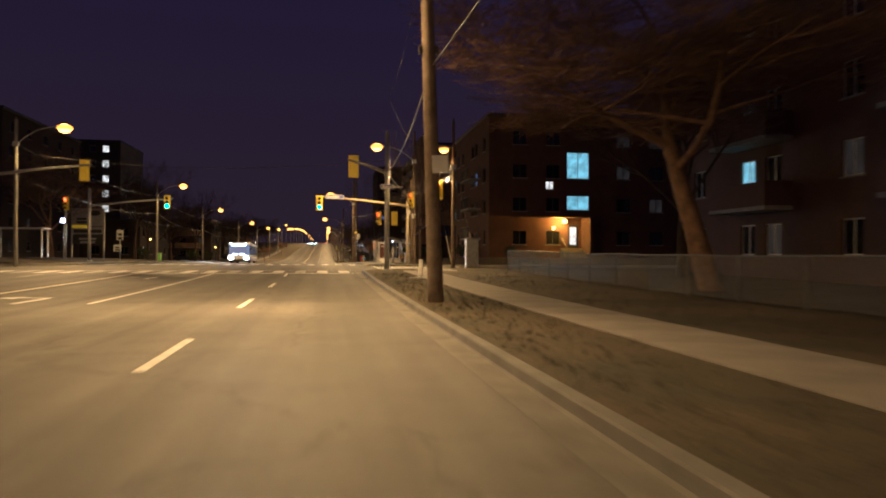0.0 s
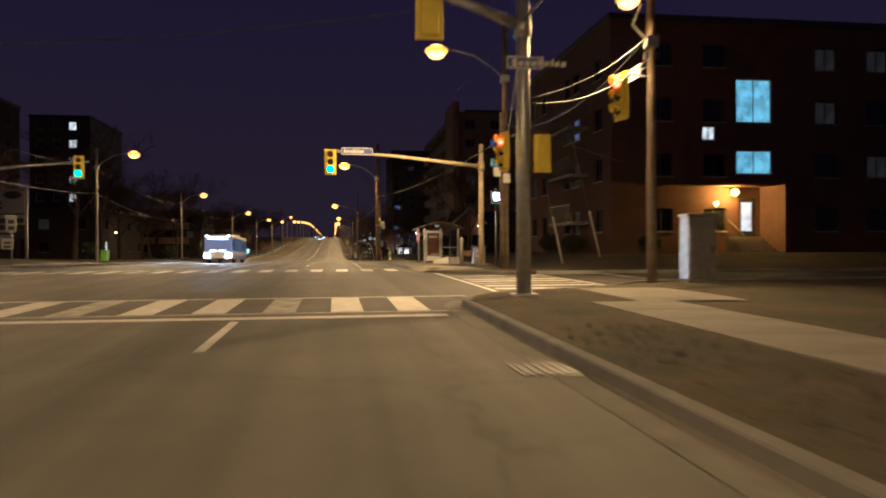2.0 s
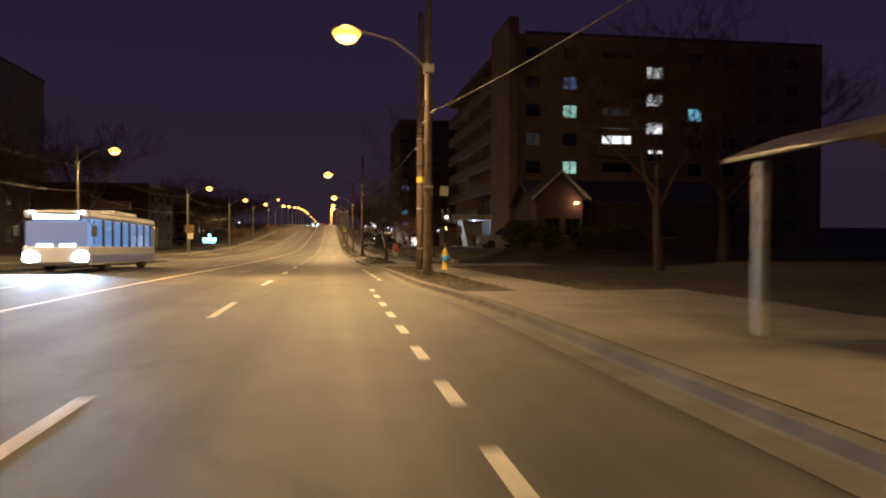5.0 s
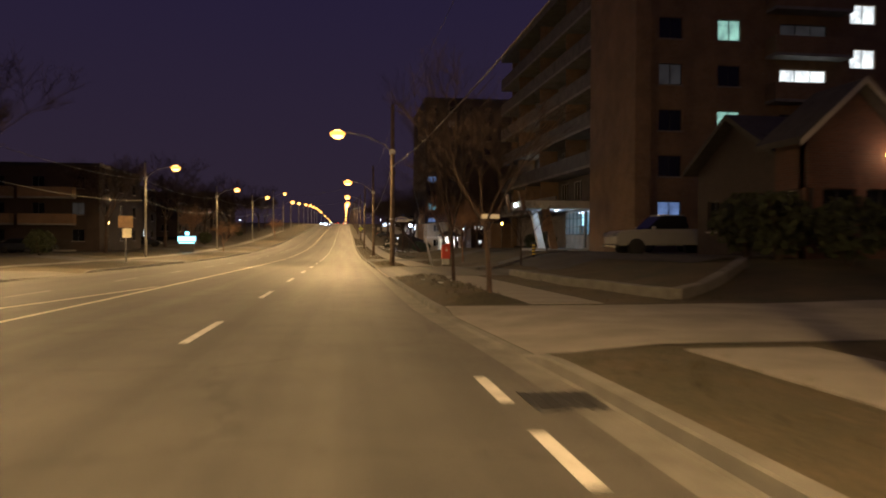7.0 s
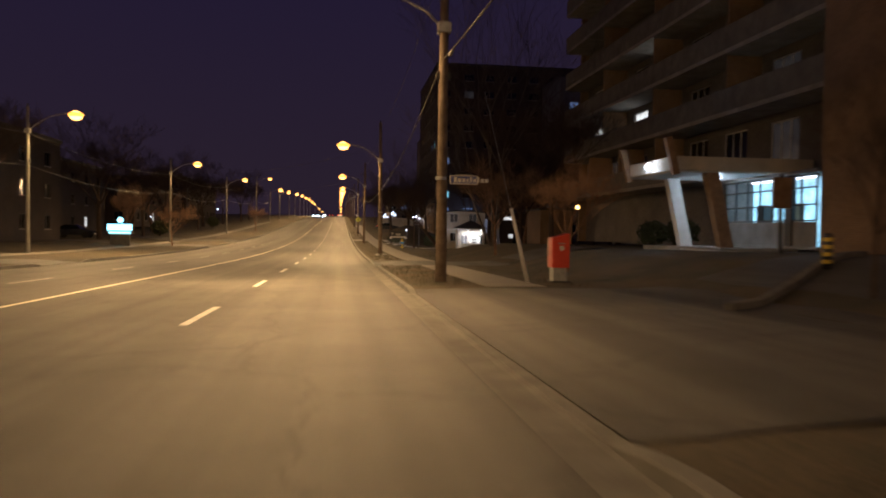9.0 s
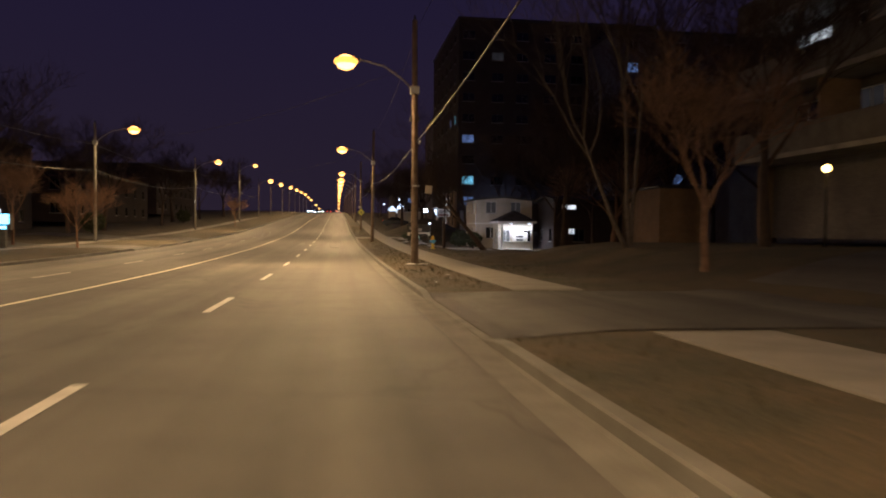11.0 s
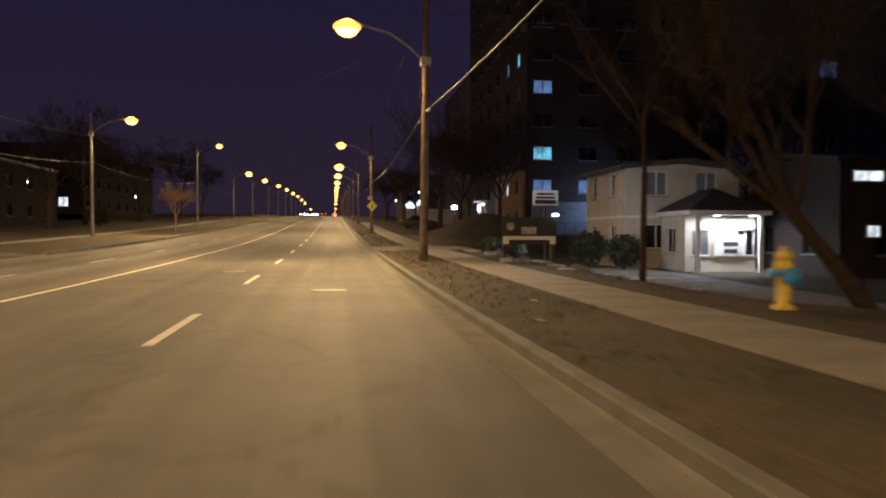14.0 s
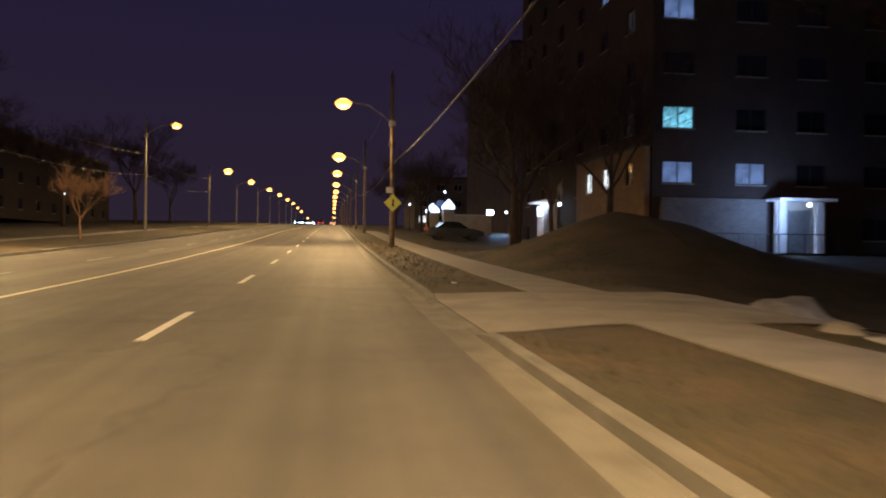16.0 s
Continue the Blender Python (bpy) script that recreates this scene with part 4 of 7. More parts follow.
ped_signal(6.75, 56.3, 3.1, "pedestrian signal glowing bluish white on a post")
ped_signal(-22.6, 66.0, 3.3, "pedestrian signal glowing white across the road")
signal_head(pole_c, pose(-0.8, 0.05, 4.8, 0, 0, -76), "r")
street_sign(pole_c, pose(-0.17, 1.0, 5.55, 0, 0, -90), 1.5, 0.34, 21)
part("sign_arm", tubed([(-0.14, 0, 5.55), (-0.14, 1.7, 5.6)], [0.02, 0.02], 6), STEEL, pole_c)
part("arm", tubed([(0, 0, 5.3), (-0.78, 0.05, 5.4)], [0.03, 0.03], 8), STEEL, pole_c)
pl = thing("traffic_light", pose(-23.2, 68.5, land(-23.2, 68.5) - 0.02), "signal post across the road with red light and lime sign", "traffic light", "traffic lights at the crossing")
part("post", tubed([(0, 0, -0.2), (0, 0, 5.6)], [0.1, 0.09], 12), STEEL, pl, smooth=True)
signal_head(pl, pose(0.1, -0.2, 4.9, 0, 0, -30), "r")
part("sign_plate", boxed(0.5, -0.05, 2.7, 1.9, 0.0, 3.0), SIGN_YELLOW, pl)

cab = thing("signal_cabinet", pose(8.75, 41.7, zr(40) + 0.11), "grey steel signal control cabinet on a concrete base", "cabinet")
part("plinth", boxed(-0.42, -0.3, -0.1, 0.42, 0.3, 0.12, bevel=0.015), CONCRETE, cab)
cbody = part("body", boxed(-0.37, -0.26, 0.12, 0.37, 0.26, 1.7, bevel=0.02), STEEL, cab)
part("door", boxed(-0.32, -0.275, 0.2, 0.32, -0.262, 1.45, bevel=0.006), STEEL, cbody)
part("handle", boxed(0.22, -0.3, 0.75, 0.26, -0.276, 0.95), DARK_METAL, cbody)
part("lid", boxed(-0.41, -0.3, 1.7, 0.41, 0.3, 1.78, bevel=0.02), STEEL, cab)



# ---- buildings ----
def wall_with_holes(width, height, holes, thick=0.3):
    """A wall in the x-z plane, from y = 0 inwards, with openings (x0, z0, x1, z1) right through it."""
    bm = bmesh.new()
    xs = sorted({0.0, width} | {v for h in holes for v in (h[0], h[2])})
    zs = sorted({0.0, height} | {v for h in holes for v in (h[1], h[3])})
    open_cell = lambda i, j: not (0 <= i < len(xs) - 1 and 0 <= j < len(zs) - 1) or any(h[0] - 1e-6 <= xs[i] and xs[i + 1] <= h[2] + 1e-6 and h[1] - 1e-6 <= zs[j] and zs[j + 1] <= h[3] + 1e-6 for h in holes)
    quad = lambda *q: bm.faces.new([bm.verts.new(p) for p in q])
    for i in range(len(xs) - 1):
        for j in range(len(zs) - 1):
            if open_cell(i, j):
                continue
            a, b, c, d = xs[i], xs[i + 1], zs[j], zs[j + 1]
            quad((a, 0, c), (b, 0, c), (b, 0, d), (a, 0, d))
            quad((b, thick, c), (a, thick, c), (a, thick, d), (b, thick, d))
            if open_cell(i - 1, j):
                quad((a, thick, c), (a, 0, c), (a, 0, d), (a, thick, d))
            if open_cell(i + 1, j):
                quad((b, 0, c), (b, thick, c), (b, thick, d), (b, 0, d))
            if open_cell(i, j - 1):
                quad((a, thick, c), (b, thick, c), (b, 0, c), (a, 0, c))
            if open_cell(i, j + 1):
                quad((a, 0, d), (b, 0, d), (b, thick, d), (a, thick, d))
    return bm


WINDOW_MESH = {}


def window(parent, m, w, h, key="", sill=True, mullions=1, frame_mat=WHITE):
    """A window unit for an opening w by h, its outer face towards -y, its lower left corner at the origin."""
    k = (round(w, 2), round(h, 2), mullions, frame_mat.name)
    if k not in WINDOW_MESH:
        f = 0.05
        lw = (w - f * (mullions + 2)) / (mullions + 1)
        bm = wall_with_holes(w, h, [(f + (lw + f) * i, f, f + (lw + f) * i + lw, h - f) for i in range(mullions + 1)], 0.07)
        bmesh.ops.remove_doubles(bm, verts=bm.verts, dist=0.0005)
        bmesh.ops.translate(bm, vec=(0, 0.1, 0), verts=bm.verts)
        WINDOW_MESH[k] = (mesh_of(bm, frame_mat), {}, mesh_of(boxed(-0.06, -0.06, -0.07, w + 0.06, 0.12, -0.005, bevel=0.01), CONCRETE))
    frame_me, panes, sill_me = WINDOW_MESH[k]
    if key not in panes:
        panes[key] = mesh_of(boxed(0.04, 0.13, 0.04, w - 0.04, 0.145, h - 0.04), LIT_PANES[key])
    win = part("window", frame_me, None, parent, m=m)
    part("pane", panes[key], None, win, "lit window pane with thin curtains" if key not in ("", "d") else "")
    if sill:
        part("sill", sill_me, None, win)
    return win


def facade(parent, m, width, height, floors, base, pitch, cols, win_w, win_h, mat, lit, sill_h=0.9, mullions=1, extra=(), frame_mat=WHITE):
    """One wall with rows of windows. cols: left edges; lit: {(floor, column): key}."""
    holes = [(x, base + pitch * i + sill_h, x + win_w, base + pitch * i + sill_h + win_h) for i in range(floors) for x in cols] + list(extra)
    part("wall", wall_with_holes(width, height, holes), mat, parent, m=m)
    for i in range(floors):
        for j, x in enumerate(cols):
            window(parent, m @ pose(x, 0, base + pitch * i + sill_h), win_w, win_h, lit.get((i, j), ""), mullions=mullions, frame_mat=frame_mat)


def plain_walls(parent, x0, y0, x1, y1, z0, z1, mat, sides="NE"):
    t = 0.3
    if "N" in sides:
        part("wall", boxed(x0 + t, y1 - t, z0, x1 - t, y1, z1), mat, parent)
    if "E" in sides:
        part("wall", boxed(x1 - t, y0 + t, z0, x1, y1, z1), mat, parent)


def flat_roof(parent, x0, y0, x1, y1, z, mat):
    part("roof", boxed(x0 - 0.15, y0 - 0.15, z, x1 + 0.15, y1 + 0.15, z + 0.35, bevel=0.03), mat, parent)
    part("ceiling_deck", boxed(x0 + 0.31, y0 + 0.31, z - 0.3, x1 - 0.31, y1 - 0.31, z - 0.05), DARK_METAL, parent)


def balcony(parent, m, w, d=1.3, solid=True, mat=CONCRETE):
    """Slab and parapet standing out towards -y."""
    b = part("balcony", boxed(0, -d, -0.18, w, -0.003, 0.0, bevel=0.015), CONCRETE, parent, m=m)
    if solid:
        part("parapet", boxed(0.0, -d, 0.002, w, -d + 0.1, 1.05, bevel=0.01), mat, b)
        part("parapet", boxed(0.0, -d + 0.102, 0.002, 0.1, -0.01, 1.05), mat, b)
        part("parapet", boxed(w - 0.1, -d + 0.102, 0.002, w, -0.01, 1.05), mat, b)
    else:
        bm = bmesh.new()
        box(bm, 0.02, -d + 0.02, 1.0, w - 0.02, -d + 0.06, 1.05)
        n = int(w / 0.14)
        for i in range(n + 1):
            x = 0.03 + (w - 0.06) * i / n
            box(bm, x - 0.01, -d + 0.03, 0, x + 0.01, -d + 0.05, 1.0)
        part("railing", bm, DARK_METAL, b)
    return b


WEST = lambda x, y, z: pose(x, y, z, 0, 0, -90)  # wall seen from the road: its x runs towards -y
SOUTH = lambda x, y, z: pose(x, y, z)

# red brick apartment house at the crossing
g = land(20, 64)
b1 = thing("apartment_building", pose(0, 0, g), "four-storey red brick apartment house with balconies and lit stair windows", "building")
x0, y0, x1, y1, hh = 14.3, 62.0, 40.0, 79.0, 12.6
cols = [2.2, 5.3, 12.0, 15.2, 18.4, 21.6]
small = (5.25, 6.2, 6.0, 6.95)
big = [small, (7.25, 4.35, 9.35, 5.65), (7.25, 7.2, 9.35, 9.6), (7.35, 0.9, 8.35, 3.0)]
facade(b1, SOUTH(x0, y0, 0), x1 - x0, hh, 4, 0.3, 3.0, cols, 1.3, 1.25, RED_BRICK, {(3, 3): "d", (2, 2): "d", (3, 2): "d", (1, 3): "d", (0, 4): "b", (0, 5): "d"}, extra=big, frame_mat=DARK_METAL)
window(b1, SOUTH(x0 + 5.25, y0, 6.2), 0.75, 0.75, "w", mullions=1)
window(b1, SOUTH(x0 + 7.25, y0, 4.35), 2.1, 1.3, "c", mullions=1)
window(b1, SOUTH(x0 + 7.25, y0, 7.2), 2.1, 2.4, "c", mullions=1)
dr = part("door", boxed(0.03, 0.1, 0.02, 0.97, 0.15, 2.08), DARK_METAL, b1, "glazed entrance door", SOUTH(x0 + 7.35, y0, 0.9))
part("pane", boxed(0.2, 0.085, 0.3, 0.8, 0.098, 1.9), LIT_WHITE, dr)
part("handle", tubed([(0.12, 0.06, 0.9), (0.12, 0.06, 1.2)], [0.015, 0.015], 6), STEEL, dr)
for i in range(5):
    part("step", boxed(6.6, -0.35 * (5 - i), 0.18 * i - 0.1, 8.58, -0.02, 0.18 * (i + 1) - 0.1 + 0.05), CONCRETE, b1, m=SOUTH(x0, y0, 0.03))
part("handrail", tubed([(6.7, -1.7, 0.9), (6.7, -0.1, 1.8)], [0.025, 0.025], 8), STEEL, b1, m=SOUTH(x0, y0, 0))
part("entrance_hood", boxed(2.6, -0.8, 3.62, 8.9, -0.005, 3.78, bevel=0.02), RED_BRICK, b1, m=SOUTH(x0, y0, 0))
# side wall added to keep the entrance lamp off the bricks to its right
part("porch_wall", boxed(8.6, -2.4, 0, 8.9, -0.005, 3.6), RED_BRICK, b1, "brick side wall added to screen the entrance lamp", SOUTH(x0, y0, 0))
facade(b1, WEST(x0, y1, 0), y1 - y0 - 0.3, hh, 4, 0.3, 2.85, [1.0, 3.6, 8.9, 10.6, 14.4], 1.25, 1.3, RED_BRICK, {(2, 2): "d", (2, 3): "b", (1, 3): "d", (0, 3): "d", (3, 0): "d", (1, 0): "d"}, frame_mat=DARK_METAL)
for i in range(1, 4):
    balcony(b1, WEST(x0, 69.7, 1.85 + 2.8 * (i - 1)), 4.1, 1.2, solid=False)
plain_walls(b1, x0, y0, x1, y1, 0, hh, RED_BRICK)
flat_roof(b1, x0, y0, x1, y1, hh, DARK_METAL)
lampbox = part("entrance_lamp", boxed(-0.12, -0.3, -0.1, 0.12, -0.05, 0.12, bevel=0.03), DARK_METAL, b1, "glowing amber wall lamp", SOUTH(x0 + 6.9, y0, 3.4))
bm = bmesh.new()
bmesh.ops.create_uvsphere(bm, u_segments=12, v_segments=8, radius=0.2)
part("bulb", bm, WARM_BULB, lampbox, m=pose(0, -0.42, -0.1), smooth=True)
part("bulb", boxed(-0.1, -0.1, -0.12, 0.1, -0.03, 0.12, bevel=0.02), WARM_BULB, b1, "small amber wall light", SOUTH(x0 + 6.0, y0, 2.7))
bl = bpy.data.lights.new("entrance_lamp", "POINT")
bl.color, bl.energy, bl.shadow_soft_size = (1.0, 0.52, 0.08), 800, 0.15
ob = new("entrance_light", bl)
ob.location = (x0 + 6.5, y0 - 0.75, g + 3.2)

# the next apartment house, nearer the start
g = land(20, 20)
b0 = thing("apartment_building", pose(0, 0, g), "dark red brick apartment house with slab balconies", "building")
x0, y0, x1, y1, hh = 19.5, 6.0, 38.0, 36.0, 12.4
facade(b0, WEST(x0, y1, 0), y1 - y0, hh, 4, 0.2, 3.0, [1.5, 6.0, 8.0, 13.0, 17.0, 19.2, 24.5, 27.5], 1.2, 1.4, RED_BRICK, {(1, 1): "c", (2, 1): "d", (3, 1): "d", (1, 3): "d", (0, 2): "d", (3, 4): "b", (2, 5): "d"})
for i in range(1, 4):
    for a in (5.4, 16.4):
        balcony(b0, WEST(x0, y1 - a, 0.2 + 3.0 * i), 4.6, 1.3, mat=RED_BRICK)
facade(b0, SOUTH(x0 + 0.3, y0, 0), x1 - x0 - 0.3, hh, 4, 0.2, 3.0, [2, 6, 10, 14], 1.2, 1.4, RED_BRICK, {})
part("wall", boxed(x0 + 0.3, y1 - 0.3, 0, x1, y1, hh), RED_BRICK, b0)
part("wall", boxed(x1 - 0.3, y0 + 0.3, 0, x1, y1 - 0.3, hh), RED_BRICK, b0)
flat_roof(b0, x0, y0, x1, y1, hh, DARK_METAL)

# tall slab block with long balconies
g = land(18, 140)
b2 = thing("apartment_building", pose(0, 0, g), "seven-storey tan brick apartment block with long balcony bands", "building")
x0, y0, x1, y1, hh, st = 18.2, 134.9, 52.0, 174.0, 21.6, 2.85
lit = {(5, 1): "b", (4, 1): "g", (2, 1): "g", (0, 0): "b", (3, 0): "d", (4, 2): "c", (5, 2): "d", (1, 2): "d"}
stair_z = [9.0 + st * i for i in range(-2, 4)]  # the stair's windows lie between the storeys
stair = [(14.0, z, 15.8, z + 1.25) for z in stair_z]
wide = [(9.2, 1.0 + st * i + 1.0, 12.4, 1.0 + st * i + 2.1) for i in range(7)]
facade(b2, SOUTH(x0, y0, 0), x1 - x0, hh, 7, 1.0, st, [1.2, 5.05, 18.6, 22.4, 26.2, 29.6], 1.5, 1.3, TAN_BRICK, lit, extra=stair + wide, frame_mat=DARK_METAL)
for i, (xa, za, xb, zb) in enumerate(stair):
    window(b2, SOUTH(x0 + xa, y0, za), xb - xa, zb - za, "w" if i > 2 else "", sill=False)
    if i == 2:
        part("transom_light", boxed(0.25, -0.02, 0.85, xb - xa - 0.05, 0.02, 1.15), LIT_WHITE, b2, "lit strip of a stair window half covered", SOUTH(x0 + xa, y0 + 0.06, za))
for i, (xa, za, xb, zb) in enumerate(wide):
    window(b2, SOUTH(x0 + xa, y0, za), xb - xa, zb - za, {3: "w", 1: "b", 4: "d"}.get(i, ""), sill=False, mullions=2, frame_mat=DARK_METAL)
    balcony(b2, SOUTH(x0 + 8.2, y0, 1.0 + st * i), 5.2, 1.2, mat=TAN_BRICK)
part("end_wall", boxed(17.25, 133.3, 0, 18.195, 141.5, hh + 1.2), TAN_BRICK, b2, "tall blank tan brick end wall")
n_floor = 7
bl_y0, bl_y1 = 141.2, 173.7
doors = [1.5, 5.2, 9.3, 13.1, 17.2, 21.0, 25.1, 28.8]
holes = [(x, 3.4 + st * (i - 1) + 0.3, x + 2.2, 3.4 + st * (i - 1) + 2.3) for i in range(1, n_floor) for x in doors]
part("wall", wall_with_holes(bl_y1 - bl_y0, hh, holes), GREY_BRICK, b2, m=WEST(19.6, bl_y1, 0))
keys = {(2, 0): "w", (2, 2): "w", (3, 3): "w", (3, 5): "d", (1, 6): "d", (4, 4): "d", (1, 1): "d", (5, 6): "d", (2, 6): "d"}
for i in range(1, n_floor):
    z = 3.4 + st * (i - 1)
    for j, x in enumerate(doors):
        window(b2, WEST(19.6, bl_y1 - x, z + 0.3), 2.2, 2.0, keys.get((i, j), ""), sill=False, mullions=2)
    by = 151.5 if i == 1 else bl_y0
    bal = part("balcony", boxed(17.7, by, z - 0.2, 19.55, bl_y1, z, bevel=0.01), CONCRETE, b2)
    part("parapet", boxed(17.7, by, z + 0.003, 17.82, bl_y1, z + 1.05, bevel=0.01), KERB, bal)
    for j in range(1, 4):
        yy = by + (bl_y1 - by) * j / 4
        part("divider", boxed(17.85, yy - 0.06, z + 0.003, 19.55, yy + 0.06, z + st - 0.25), TAN_BRICK, bal)
part("roof_edge", boxed(17.7, bl_y0, hh - 0.9, 19.55, bl_y1, hh - 0.2, bevel=0.01), KERB, b2)
part("wall", boxed(19.0, y1 - 0.29, 0, x1, y1, hh), TAN_BRICK, b2)
part("wall", boxed(x1 - 0.3, y0 + 0.3, 0, x1, y1 - 0.3, hh), TAN_BRICK, b2)
flat_roof(b2, 19.6, y0 + 0.3, x1, y1, hh, DARK_METAL)
# entrance lobby: glazed box under the balconies, bright inside
lob = part("lobby", boxed(17.9, 142.6, 0.05, 20.9, 149.4, 0.15), CONCRETE, b2, "bright glazed entrance lobby")
# the wall itself emits, standing in for the lobby's lighting
part("lobby_wall", boxed(19.3, 142.7, 0.16, 19.4, 149.3, 2.95), LOBBY_LIGHT, lob, "pale lobby wall that glows in place of room light")
part("lobby_roof", boxed(17.75, 142.5, 2.97, 19.55, 149.5, 3.1), CONCRETE, lob)
part("lobby_end", boxed(17.9, 149.3, 0.16, 19.28, 149.4, 2.95), GREY_BRICK, lob)
part("lobby_column", boxed(17.85, 144.15, 0.16, 18.05, 144.6, 2.95, bevel=0.02), DARK_METAL, lob)
part("lower_panel", boxed(17.92, 142.7, 0.16, 17.99, 149.28, 1.12), CONCRETE, lob, "grey panel below the glass")
for i in range(8):
    part("mullion", boxed(17.9, 142.65 + 0.95 * i, 1.2, 17.97, 142.72 + 0.95 * i, 2.9), DARK_METAL, lob)
for z in (1.14, 1.75, 2.4, 2.88):
    part("transom", boxed(17.895, 142.65, z, 17.965, 149.3, z + 0.06), DARK_METAL, lob)
for yy, c in ((144.9, TIMBER), (147.2, DARK_METAL)):
    part("lobby_plant", boxed(18.5, yy, 0.16, 18.95, yy + 0.5, 1.9, bevel=0.05), c, lob)
part("lobby_lamp", boxed(18.7, 144.0, 2.9, 18.9, 148.5, 2.94), WHITE_BULB, lob, "white ceiling light panel")
can = thing("entrance_canopy", pose(0, 0, land(15.5, 147)), "flat concrete entrance canopy on slanted legs", "canopy")
part("roof_slab", boxed(13.4, 145.2, 3.2, 19.5, 149.9, 3.78, bevel=0.03), CREAM, can)
part("soffit", boxed(13.5, 145.3, 3.16, 19.4, 149.8, 3.197), WHITE, can, "white painted soffit")
for yy, mat, lab in ((145.45, TIMBER, "tan slanted leg"), (149.0, WHITE, "white slanted leg")):
    bm = bmesh.new()
    a = [bm.verts.new(p) for p in ((15.6, yy - 0.2, -0.1), (16.15, yy - 0.2, -0.1), (16.15, yy + 0.2, -0.1), (15.6, yy + 0.2, -0.1))]
    b = [bm.verts.new(p) for p in ((14.85, yy - 0.2, 3.15), (15.4, yy - 0.2, 3.15), (15.4, yy + 0.2, 3.15), (14.85, yy + 0.2, 3.15))]
    for k in range(4):
        bm.faces.new((a[k], a[(k + 1) % 4], b[(k + 1) % 4], b[k]))
    bm.faces.new(a[::-1])
    bm.faces.new(b)
    part("leg", bm, mat, can, lab)
for yy in (145.0, 149.75):
    part("fin", boxed(-0.14, -0.13, -0.75, 0.14, 0.13, 0.75, bevel=0.02), TIMBER, can, "tan slanted fin at the slab's end", pose(13.25, yy, 3.75, 0, -14, 0))
bm = bmesh.new()
bmesh.ops.create_uvsphere(bm, u_segments=12, v_segments=8, radius=0.16)
part("wall_lamp", bm, WHITE_BULB, can, "small bright globe on the slab's edge", pose(13.24, 147.2, 3.5), True)
cl = bpy.data.lights.new("canopy_lamp", "POINT")
cl.color, cl.energy, cl.shadow_soft_size = (0.8, 0.92, 1.0), 60, 0.1
ob = new("canopy_light", cl)
ob.location = (12.95, 147.2, land(15.5, 147) + 3.5)
ob = new("soffit_light", cl)
ob.location = (16.6, 147.6, land(15.5, 147) + 2.95)
part("soffit_lamp", lathe(bmesh.new(), [(0.14, 0.0), (0.14, 0.05), (0.08, 0.06)], 14), WHITE_BULB, can, "small bright ceiling lamp", pose(16.6, 147.6, 3.1))
part("plinth", boxed(14.6, 143.6, -0.1, 17.85, 150.8, 0.14, bevel=0.03), CONCRETE, can)
for i in range(5):
    part("snow_strip", boxed(14.0 + 0.25 * i, 141.6 + 1.9 * i, 0.0, 14.25 + 0.22 * i, 143.0 + 1.9 * i, 0.06, bevel=0.02), SNOW, can, "strip of old snow along the step")


